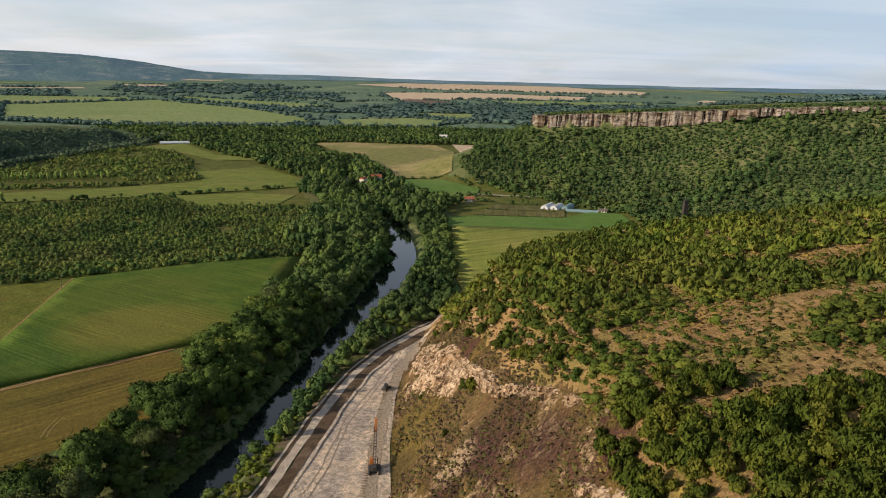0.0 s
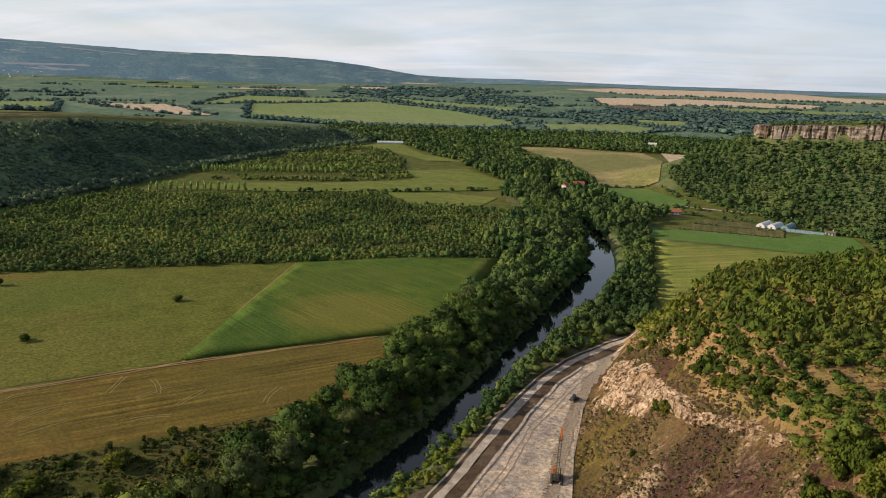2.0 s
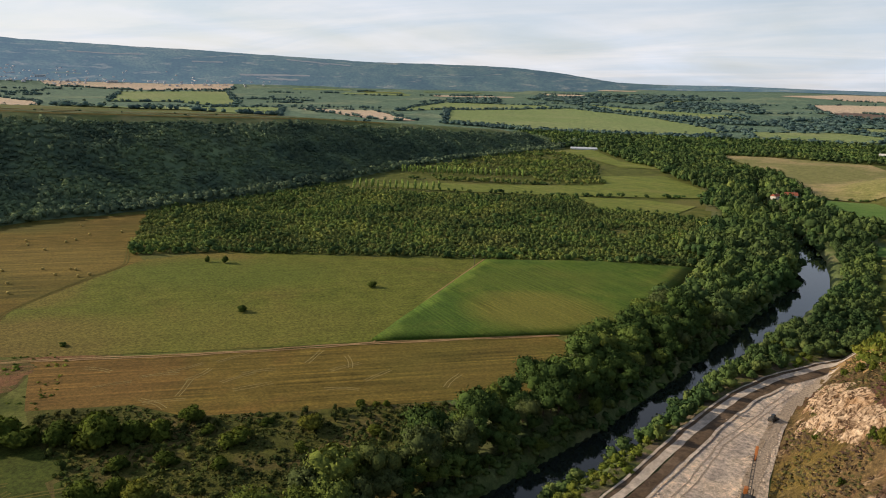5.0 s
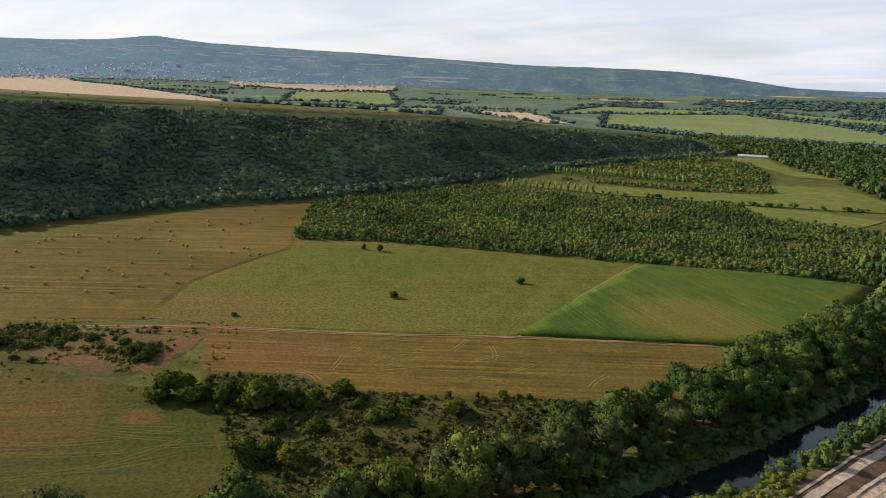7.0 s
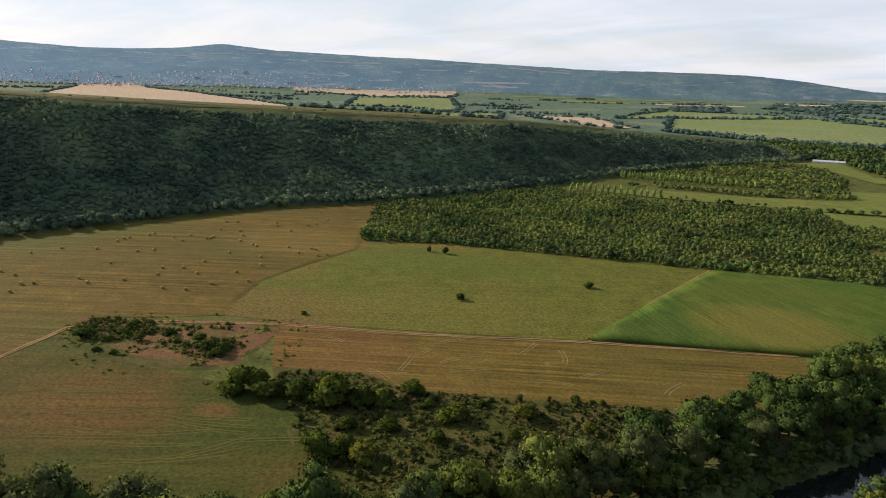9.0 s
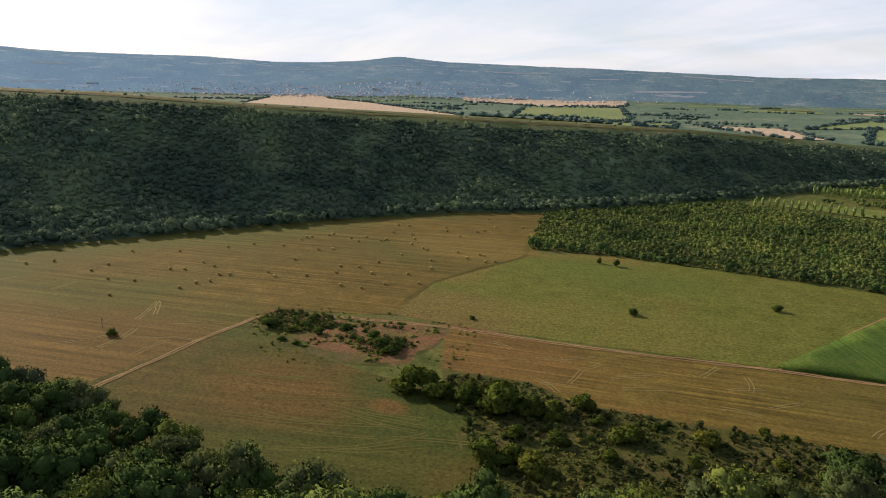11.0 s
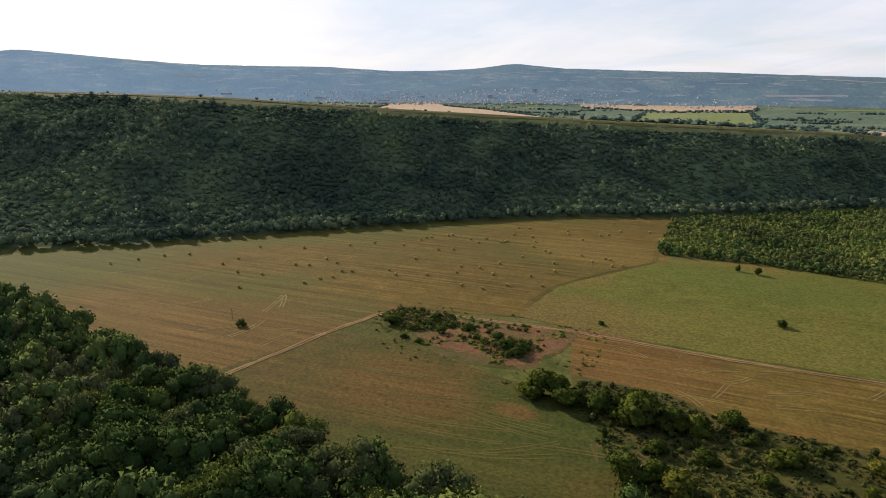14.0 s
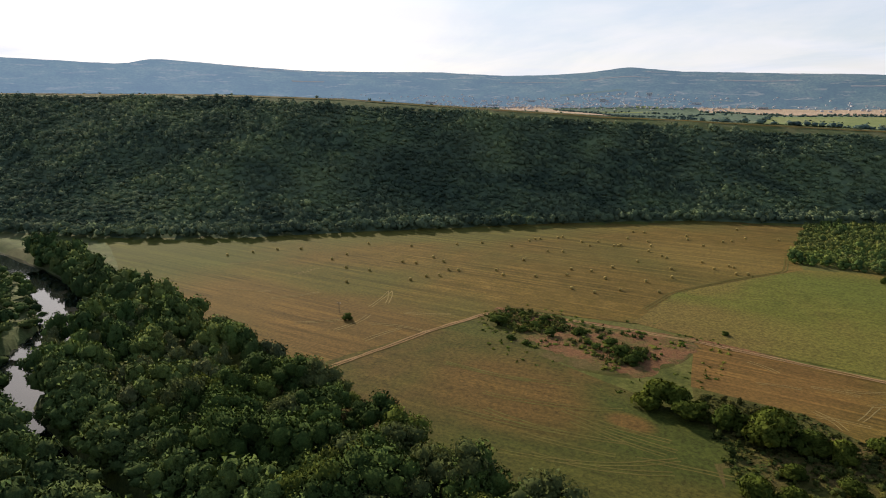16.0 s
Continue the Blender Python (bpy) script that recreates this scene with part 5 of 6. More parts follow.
grove("bluff_wood", rng, x[~edge & ~lush], y[~edge & ~lush], CLUMP, (2.4, 4.6), (4.0, 8.0), L_SLOPE, "low green scrub in open parts of the shaded bluff")
grove("bluff_wood", rng, x[~edge & lush], y[~edge & lush], CLUMP, (3.8, 7.2), (4.6, 9.4), L_SLOPE, "dark green scrub wood covering the shaded bluff")
grove("bluff_wood", rng, x[edge], y[edge], SMALL, (5.5, 9), (6.5, 9), L_SLOPE, "taller trees along the foot of the bluff")
# the closed thicket under them
ty, tf = np.meshgrid(np.arange(-440, 1270, 3.6), np.linspace(0, 1, 64), indexing="ij")
tx = toe_x(ty) - 2 - tf * (bluff_wide(ty) - 26)
tx, ty = tx + 1.4 * vnoise(tx, ty, 5, 94), ty + 1.4 * vnoise(tx, ty, 5, 95)
deep = 1.0 + 1.0 * vnoise(tx, ty, 9, 96) + 1.5 * step(-0.1, 0.3, vnoise(tx, ty, 45, 63) + 0.3 * vnoise(tx, ty, 12, 64))
thicket = sheet("bluff_thicket", tx, ty, land(tx, ty) - 0.4 + deep * step(0, 0.03, tf) * (1 - step(0.97, 1, tf)), L_SLOPE, "closed low thicket under the trees of the bluff", kind="stuff")
thicket.data.attributes.new("plant", "FLOAT", "POINT").data.foreach_set("value", (0.5 + 0.5 * vnoise(tx, ty, 7, 97)).astype(np.float32).ravel())

# woods below the cliff
x, y = scatter(rng, [(150, 1150), (118, 1010), (70, 930), (30, 830), (55, 745), (118, 660), (150, 615), (172, 600), (172, 560), (190, 500), (300, 470), (420, 455), (620, 440), (700, 520), (560, 556), (431, 668), (365, 736), (277, 799), (133, 888), (138, 960), (200, 1150)], 5.3, lambda x, y: near_line(x, y, MESA, True)[0] > np.interp(x, [270, 400], [13, 7]))
grove("mesa_wood", rng, x, y, TINY, (2.0, 5.0), (3.6, 7.0), L_MESA, "green scrub wood covering the slope under the cliff")
pick = (rng.random(len(x)) < 0.16) & (vnoise(x, y, 70, 70) > -0.2)
grove("mesa_wood", rng, x[pick], y[pick], SMALL, (6, 9.5), (6.5, 10.5), L_MESA, "taller dark trees standing in the wood below the cliff")
x, y = scatter(rng, [(137, 893), (277, 806), (365, 743), (431, 675), (560, 563), (800, 483), (830, 510), (585, 590), (455, 705), (300, 835), (160, 930)], 6.5, lambda x, y: vnoise(x, y, 30, 66) > -0.45)
grove("mesa_scrub", rng, x, y, SMALL, (2.0, 4.8), (4, 8), L_WOOD, "low green scrub along the cliff top")

# valley woods beyond
x, y = scatter(rng, [(-470, 1150), (-400, 1160), (-305, 1010), (-240, 945), (-211, 880), (-150, 1000), (-205, 1205), (-142, 1230), (5, 1217), (34, 1232), (105, 1220), (100, 1000), (150, 1050), (350, 1350), (200, 1480), (0, 1500), (-200, 1490), (-310, 1440), (-575, 1390), (-640, 1330)], 9.5)
grove("valley_wood", rng, x, y, TINY, (4, 11), (7, 13), L_WOOD, "broad dark wood across the valley floor")

# bush lines round the pastures
sx, sy = [], []
for (ax, ay), (bx2, by2), n in (((-366, 597), (-245, 648), 26), ((-245, 650), (-176, 693), 20), ((-176, 693), (-136, 722), 14), ((-208, 606), (-245, 645), 8), ((-330, 686), (-250, 742), 24), ((-276, 815), (-246, 748), 12), ((-440, 650), (-330, 690), 28), ((-187, 592), (-136, 612), 10), ((12, 660), (60, 652), 18), ((62, 648), (150, 636), 26), ((45, 690), (140, 664), 18), ((-4, 660), (44, 690), 14), ((52, 730), (24, 800), 14), ((-42, 796), (22, 800), 16)):
    t = rng.uniform(0, 1, n)
    sx.append(ax + (bx2 - ax) * t + rng.normal(0, 1.5, n))
    sy.append(ay + (by2 - ay) * t + rng.normal(0, 1.5, n))
grove("hedge", rng, np.concatenate(sx), np.concatenate(sy), SMALL, (2, 5), (3, 6.5), L_WOOD, "uneven dark green bush lines round the pastures")

# hedges and copses of the far plain
sx, sy = [], []
for *_, c in FAR:
    for (ax, ay), (bx2, by2) in zip(c, c[1:] + c[:1]):
        n = int(math.hypot(bx2 - ax, by2 - ay) / rng.uniform(7, 15))
        t = rng.uniform(0, 1, n)
        sx.append(ax + (bx2 - ax) * t + rng.normal(0, 5, n))
        sy.append(ay + (by2 - ay) * t + rng.normal(0, 5, n))
for k in range(120):
    a, r, n = radians(rng.uniform(58, 182)), rng.uniform(1500, 3380), int(rng.integers(12, 46))
    t, w = a + math.pi / 2 + rng.normal(0, 0.25), rng.uniform(60, 420)
    u = rng.uniform(-0.5, 0.5, n) * w
    sx.append(r * math.cos(a) + u * math.cos(t) + rng.normal(0, w * 0.03, n))
    sy.append(r * math.sin(a) + u * math.sin(t) + rng.normal(0, w * 0.03, n))
x, y = np.concatenate(sx), np.concatenate(sy)
ok = np.hypot(x, y) < 3480
for *_, c in FAR:
    ok &= ~(inside(x, y, c) & (near_line(x, y, c, True)[0] > 14))
x, y = x[ok], y[ok]
grove("hedgerows", rng, x, y, SPECK, (5, 10), (9, 18), L_HAZED, "hedgerows and copses dividing the fields of the plain")
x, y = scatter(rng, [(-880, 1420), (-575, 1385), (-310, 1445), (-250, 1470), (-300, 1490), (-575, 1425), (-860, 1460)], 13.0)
grove("hedgerows", rng, x, y, SPECK, (7, 12), (10, 16), L_HAZED, "line of dark trees at the edge of the plain")
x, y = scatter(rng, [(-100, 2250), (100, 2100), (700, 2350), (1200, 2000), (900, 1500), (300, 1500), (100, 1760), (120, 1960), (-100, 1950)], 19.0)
grove("hedgerows", rng, x, y, SPECK, (9, 15), (20, 32), L_HAZED, "wide dark wood on the plain beyond the mesa")
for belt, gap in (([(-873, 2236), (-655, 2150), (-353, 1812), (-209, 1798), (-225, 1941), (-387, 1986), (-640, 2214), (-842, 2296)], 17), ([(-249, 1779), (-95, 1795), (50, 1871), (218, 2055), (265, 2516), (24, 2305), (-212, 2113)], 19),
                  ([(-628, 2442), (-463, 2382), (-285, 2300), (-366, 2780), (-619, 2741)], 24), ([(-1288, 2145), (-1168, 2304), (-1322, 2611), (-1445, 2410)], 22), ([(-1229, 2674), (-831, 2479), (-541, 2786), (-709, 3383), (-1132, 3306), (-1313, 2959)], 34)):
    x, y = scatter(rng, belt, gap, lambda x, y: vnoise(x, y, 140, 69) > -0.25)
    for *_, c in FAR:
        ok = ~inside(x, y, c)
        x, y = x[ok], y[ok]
    grove("hedgerows", rng, x, y, SPECK, (6, 13), (gap * 0.8, gap * 1.3), L_HAZED, "dark belt of wood between the far fields")
# the plateau's edge: scrub bushes and ploughed strips
ey = np.arange(-380, 1000, 7.0) + rng.normal(0, 3, 198)[: len(np.arange(-380, 1000, 7.0))]
ex = toe_x(ey) - bluff_wide(ey) - rng.uniform(2, 60, len(ey)) ** 1.0
pick = rng.random(len(ey)) < 0.14
grove("edge_scrub", rng, ex[pick], ey[pick], SPECK, (1, 3), (2.5, 5), L_SLOPE, "scattered bushes along the plateau edge")
for off, wide_m, m, words in ((-6, 3.5, M_STUBBLE, "brown dirt lane along the plateau edge"), (10, 4, M_FARBROWN, "dark ploughed strip on the plateau"), (26, 6, M_STUBBLE, "tan strip of stubble on the plateau"), (60, 18, M_HAY, "olive mown strip on the plateau")):
    line = [(float(toe_x(q) - bluff_wide(q) - off), float(q)) for q in range(-420, 900, 60)]
    strip("ploughed_strip", line, wide_m, m, words, lift=0.5, rag=0.4, step_m=9.0)

# the near hill: dense scrub, thinning to dry grass
def hill_s(x, y):
    return np.where(inside(x, y, HILL_TOE), near_line(x, y, HILL_TOE, True)[0], -1)


def hill_cover(x, y):
    s = hill_s(x, y)
    dry = sum(k * np.exp(-(((x - a) / b) ** 2 + ((y - c) / d) ** 2)) for k, a, b, c, d in ((2.4, 66, 14, 122, 20), (1.2, 76, 14, 152, 10), (1.3, 34, 8, 174, 6), (1.0, 120, 30, 205, 14), (1.0, 95, 12, 160, 8), (0.9, 46, 6, 104, 5), (0.7, 190, 50, 230, 16)))
    thick = vnoise(x, y, 22, 71) - dry + 0.5 * step(215, 250, y)
    brow = s > rim_s(y) + np.where(y < 128, -0.5, 3.0)
    small = (vnoise(x, y, 6, 74) > 0.5) & (dry > 0.3)
    return (s > 3) & np.where(brow, (thick > np.where(y < 122, -0.8, -0.5)) | small, vnoise(x, y, 8, 73) > 0.82)


TUFT = [crown(900 + i, 1, 6, 0.34, low=0.0, core=0.6, rise=0.8) for i in range(6)]
HILL_OUT = [(-10, 60), (-12, 200), (0, 300), (5, 330), (50, 380), (180, 385), (360, 400), (330, 260), (120, 50), (60, 40)]
x, y = scatter(rng, HILL_OUT, 3.2, lambda x, y: hill_cover(x, y) & (rng.random(len(x)) < np.where(np.hypot(x, y) > 260, 0.72, 1.0)))
order = np.argsort(np.hypot((x - 55) / 1.3, y - 92))
near, rest = order[:300], order[300:]
shrub_src = []
for i in range(6):
    shrub_src.append(plant_thing("shrub", crown_mesh(crown(600 + i, 13, 900, 0.056, 0.38, 0.0, 0.15, 0.95, seat=0.10, dome=True, rise=0.9, core=0.62, ruffle=0.4), L_BUSH), None, "bushy green hillside shrub with upright sprays", "shrub", "hillside shrubs"))
for k, j in enumerate(near):
    src = shrub_src[int(rng.integers(0, 6))]
    h = rng.choice([rng.uniform(1.6, 3.0), rng.uniform(3.0, 5.6)], p=[0.35, 0.65])
    h = h * (0.5 if math.hypot(x[j] - 70, y[j] - 126) < 17 else 1.0)
    w = h * rng.uniform(1.0, 1.45)
    m = pose(x[j], y[j], float(land(x[j:j + 1], y[j:j + 1])[0]) - 0.3, 0, 0, rng.uniform(0, 360)) @ Matrix.Diagonal((w, w * rng.uniform(0.85, 1.15), h, 1))
    if k < 6:
        shrub_src[k].matrix_basis = m
    else:
        copy_thing(src, pose(0, 0, 0)).matrix_basis = m
# single bushes on and above the rock face
for bx1, by1, h in ((12.3, 181, 4.6), (10.5, 186, 3.6), (25, 172, 4.6), (27, 167, 4.0), (29.6, 153, 4.8), (31, 157, 3.6), (20.5, 190, 4.6), (16.5, 207, 4.4), (13, 214, 3.6), (36.9, 161, 4.8), (23, 177, 3.0), (5, 172, 2.2), (-2, 206, 2.0), (33, 148, 3.8), (7, 246, 4.0), (3, 258, 3.5), (10, 236, 3.5)):
    m = pose(bx1, by1, float(land(np.array([bx1]), np.array([by1]))[0]) - 0.4, 0, 0, rng.uniform(0, 360)) @ Matrix.Diagonal((h * 1.15, h * 1.1, h, 1))
    copy_thing(shrub_src[int(rng.integers(0, 6))], pose(0, 0, 0)).matrix_basis = m
mid, far = rest[:1100], rest[1100:]
grove("hill_scrub", rng, x[mid], y[mid], SHRUB, (1.2, 4.0), (2.4, 5.6), L_SCRUB, "yellow-green scrub spread over the sunlit hill")
grove("hill_scrub", rng, x[far], y[far], SPRIG, (1.2, 4.0), (2.6, 5.8), L_SCRUB, "yellow-green scrub on the far side of the hill")
# low bushes scattered through the dry clearings
x, y = scatter(rng, [(25, 100), (30, 175), (60, 190), (160, 215), (240, 250), (250, 215), (140, 150), (110, 100), (60, 90)], 2.9, lambda x, y: (hill_s(x, y) > rim_s(y) + 2) & (vnoise(x, y, 11, 83) > 0.0))
grove("hill_scrub", rng, x, y, SPRIG, (0.5, 1.3), (1.2, 3.0), L_SCRUB, "low olive bushes dotted through the dry clearings")
# low tufts of dry growth between the shrubs and on the heath slope
x, y = scatter(rng, [(-12, 90), (-12, 200), (-4, 262), (10, 300), (60, 300), (160, 210), (140, 90), (40, 50)], 1.3, lambda x, y: (hill_s(x, y) > 1) & (hill_s(x, y) < rim_s(y) + 4) & (vnoise(x, y, 7, 75) > -0.15))
grove("heath_tufts", rng, x, y, TUFT, (0.25, 0.7), (0.9, 2.2), L_HEATH, "low purple-brown and olive heath tufts on the slope", sink=0.15)

x, y = scatter(rng, [(18, 80), (18, 200), (20, 250), (60, 260), (230, 280), (250, 220), (150, 95), (60, 60)], 2.2, lambda x, y: (hill_s(x, y) > rim_s(y) - 1) & (vnoise(x, y, 8, 76) > -0.35) & (np.hypot(x - 30, y) < 240))
grove("dry_grass", rng, x, y, TUFT, (0.2, 0.7), (0.8, 2.6), L_DRY, "tufts of dry tan grass on the sunlit hill", sink=0.1)

# ---- rock ----
def rock_wall(name, line, spans, label, material, spacing, rows, depth, block, seed, cap=0.0):
    """A rock band laid on a steep slope: buttresses, ledges and broken blocks. spans: how far down the slope it reaches, by place along the line."""
    p = np.array(line, float)
    seg = np.r_[0, np.cumsum(np.hypot(*np.diff(p, axis=0).T))]
    u = np.arange(0, seg[-1], spacing)
    q = np.stack([np.interp(u, seg, p[:, k]) for k in (0, 1)], -1)
    for _ in range(6):
        q[1:-1] = 0.25 * q[:-2] + 0.5 * q[1:-1] + 0.25 * q[2:]
    d = np.gradient(q, axis=0)
    d /= np.hypot(*d.T)[:, None]
    out = np.stack([d[:, 1], -d[:, 0]], -1)
    span = np.interp(u, np.linspace(0, seg[-1], len(spans)), spans)
    v = np.linspace(0, 1, rows)
    uu, vv = np.meshgrid(u, v, indexing="ij")
    ins = np.sin(math.pi * np.clip(vv, 0, 1)) ** 0.35
    butt = 1 - np.abs(vnoise(uu, uu * 0 + seed, block, seed, 2))
    chunk = vnoise(np.floor(uu / (block * 0.3) + 0.4 * np.floor(vv * 7)) * 7.3, np.floor(vv * 7) * 3.1 + seed, 2.0, seed + 1, 1)
    fine = vnoise(uu, vv * 14, block * 0.3, seed + 2, 3)
    rough = vnoise(uu, vv * span[:, None] * 1.3, 5.0, seed + 5, 3)
    edge = np.sin(math.pi * np.clip(uu / seg[-1], 0, 1)) ** 0.4
    push = depth * (0.8 * butt + 0.75 * chunk + 0.45 * fine + 1.6 * rough) * ins - 1.0 * depth * (1 - ins * edge)
    x = q[:, 0][:, None] + out[:, 0][:, None] * (vv * span[:, None] + push)
    y = q[:, 1][:, None] + out[:, 1][:, None] * (vv * span[:, None] + push)
    bx = q[:, 0][:, None] + out[:, 0][:, None] * vv * span[:, None]
    by = q[:, 1][:, None] + out[:, 1][:, None] * vv * span[:, None]
    z = land(bx, by) + cap * (1 - vv) + depth * (0.6 * fine + 0.9 * rough) * ins + 0.35 - 1.2 * depth * (1 - ins * edge) - 0.6 * (vv > 0.97)
    ob = sheet(name, x, y, z, material, label)
    ob.data.polygons.foreach_set("use_smooth", np.zeros(len(ob.data.polygons), bool))
    return ob


def cliff_wall():
    """The cliff that rims the mesa: upright columns of rock with a ledge at the foot."""
    p = np.array(MESA[:6], float)
    p = np.concatenate([[(160, 985), (142, 930)], p + np.array([[6, 4]] + [[0, 0]] * 5)])
    seg = np.r_[0, np.cumsum(np.hypot(*np.diff(p, axis=0).T))]
    u = np.arange(0, seg[-1], 1.1)
    q = np.stack([np.interp(u, seg, p[:, k]) for k in (0, 1)], -1)
    d = np.gradient(q, axis=0)
    for _ in range(8):
        d[1:-1] = (d[:-2] + d[1:-1] + d[2:]) / 3
    d /= np.hypot(*d.T)[:, None]
    out = np.stack([d[:, 1], -d[:, 0]], -1)
    rows = 18
    v = np.linspace(0, 1, rows)
    uu, vv = np.meshgrid(u, v, indexing="ij")
    col = np.abs(vnoise(uu, uu * 0 + 5.5, 16, 81, 2)) ** 0.6
    crack = vnoise(uu, uu * 0 + 1.5, 5, 83, 2)
    ledge = 0.9 * np.floor(vv * 4) / 4 * 2.2
    joint = np.abs(vnoise(uu, uu * 0 + 9 + 0.6 * vv, 13, 89, 3))
    slit = -6.0 * np.clip(1 - joint / 0.10, 0, 1) * (0.4 + 0.6 * step(-0.4, 0.4, vnoise(uu, vv * 20, 30, 84, 2)))
    push = 13.0 - 5.0 * (1 - col) ** 1.3 + 1.8 * crack + ledge + slit * (vv > 0.02) + 1.4 * vnoise(uu, vv * 30, 7, 85, 3)
    top = mesa_top(q[:, 0], q[:, 1]) + 2.2 * vnoise(u, u * 0, 14, 87)
    high = np.interp(u / seg[-1], [0, 0.08, 0.12, 0.29, 0.36, 0.42, 0.52, 0.62, 1.0], [8, 12, 15.5, 16, 12, 7.5, 4.5, 3, 2]) + 1.5 * vnoise(u, u * 0 + 3, 40, 88)
    push = np.where(vv == 0, -4.0, push)
    x = q[:, 0][:, None] + out[:, 0][:, None] * push
    y = q[:, 1][:, None] + out[:, 1][:, None] * push
    z = top[:, None] - vv * high[:, None] - 0.5 * (vv == 0) + 0.3
    ob = sheet("cliff", x, y, z, M_CLIFF, "tall weathered limestone cliff with dark vertical cracks")
    ob.data.polygons.foreach_set("use_smooth", np.zeros(len(ob.data.polygons), bool))


cliff_wall()
rock_wall("rock_face", [(-1.5, 264), (1.8, 254), (5, 238), (8.4, 223), (11, 207), (13, 195), (17.5, 180), (21, 165), (25, 152), (30, 135), (32, 127)], [4, 10, 15, 17, 14, 9, 4, 3, 2.6, 2.2, 1.5], "pale broken limestone face below the hill's brow", M_ROCK, 0.42, 34, 1.3, 3.2, 3, 0.8)
rock_wall("rock_face", [(26.5, 108), (29, 101), (31, 95), (33, 88)], [2, 4, 5, 3], "small pale rock outcrop low on the heath slope", M_ROCK, 0.42, 14, 0.8, 3.0, 7, 0.4)


def boulder(name, seed):
    v, f = ICO
    g = np.random.default_rng(seed)
    w = v * (1 + g.uniform(-0.4, 0.3, (len(v), 1))) * (0.6, 0.4, 0.4) + (0, 0, 0.15)
    return mesh_of(name, w, f, M_ROCK)


rng = np.random.default_rng(21)
rocks = [boulder("boulder", i) for i in range(4)]
for x, y, s in ((29, 170, 3.0), (27, 176, 2.0), (36, 163, 3.4), (20, 205, 2.2), (12, 236, 2.5), (31, 160, 1.6), (38, 98, 2.2), (34, 92, 1.8), (2, 170, 1.2), (8, 190, 1.0), (-3, 215, 1.4), (-6, 240, 1.2)):
    ob = tagged(new("boulder", rocks[int(rng.integers(0, 4))]), "pale weathered limestone boulder on the hillside", "boulder", "hillside boulders")
    ob.matrix_basis = pose(x, y, float(land(np.array([x]), np.array([y]))[0]) - 0.1 * s, 0, 0, rng.uniform(0, 360)) @ Matrix.Diagonal((s, s, s * rng.uniform(0.8, 1.4), 1))

# loose rubble on the quarry floor and under the rock face
def rubble():
    g = np.random.default_rng(41)
    x, y = scatter(g, FLOOR_EDGE, 1.3, lambda x, y: (vnoise(x, y, 7, 98) > 0.38) | (np.abs(x + 12.5) < 1.2))
    n = len(x)
    v, f = ICO
    w = (0.06 + 0.4 * g.random((n, 1, 1)) ** 2.5) * g.uniform(0.7, 1.2, (n, 1, 3)) * (v[None] * (1 + g.uniform(-0.3, 0.3, (n, len(v), 1))))
    w = w * (1, 1, 0.7) + np.stack([x, y, land(x, y) + 0.22], -1)[:, None]
    tagged(new("rubble", mesh_of("rubble", w.reshape(-1, 3), (f[None] + len(v) * np.arange(n)[:, None, None]).reshape(-1, 3), M_QUARRY)), "loose broken rock strewn over the quarry floor", kind="stuff")


rubble()

# ---- bushes that stand alone ----
def lone(spots, source, ratio, seed):
    g = np.random.default_rng(seed)
    for k, (x, y, w) in enumerate(spots):
        ob = copy_thing(source[int(g.integers(0, len(source)))], pose(0, 0, 0))
        ob.matrix_basis = pose(x, y, float(land(np.array([x]), np.array([y]))[0]) - 0.15, 0, 0, g.uniform(0, 360)) @ Matrix.Diagonal((w * 1.1, w * 1.0, w * ratio * g.uniform(0.85, 1.15), 1))


def bush_sources(words, group, mat, seed, leaves, n=4):
    made = []
    for i in range(n):
        b = plant_thing("bush", crown_mesh(crown(seed + i, 15, leaves, 0.055, 0.36, 0.0, 0.20, seat=0.12, dome=True, rise=0.3), mat), None, words, "bush", group)
        made.append(b)
    return made


L_DARK = leaf_mat("dark_bush_leaves", (0.045, 0.07, 0.018), (0.065, 0.095, 0.022), (0.085, 0.12, 0.028), (0.10, 0.13, 0.03), island=False)
dark = bush_sources("rounded dark green bush standing alone in the meadow", "lone bushes", L_DARK, 700, 600)
SPOTS = [(-217, 287, 6.0), (-242.3, 219, 6.0), (-268.7, 148, 3.6), (-313, 3.5, 5.4)]
for b, (x, y, w) in zip(dark, SPOTS):
    b.matrix_basis = pose(x, y, float(land(np.array([x]), np.array([y]))[0]) - 0.1) @ Matrix.Diagonal((w, w, w * 0.72, 1))
big = bush_sources("large rounded green bush at the edge of the stubble", "edge bushes", L_BUSH, 720, 1600)
BIG = [(-212, 92, 15), (-203, 96, 13), (-196, 104, 12), (-184, 109, 15), (-179, 117, 11), (-174, 122, 9), (-174, 134, 10), (-152, 132, 10), (-139, 151, 9.5), (-160, 89, 11), (-157, 96, 8), (-150, 97, 11), (-159, 113, 7),
       (-164, 132, 5.5), (-153, 146, 4.5), (-136, 173, 3.8), (-132, 176, 3), (-129, 178, 3), (-116, 183, 4.5)]
lone(BIG, big, 0.68, 5)
patch = bush_sources("small grey-green bush on the red earth mound", "mound bushes", L_DARK, 740, 300)
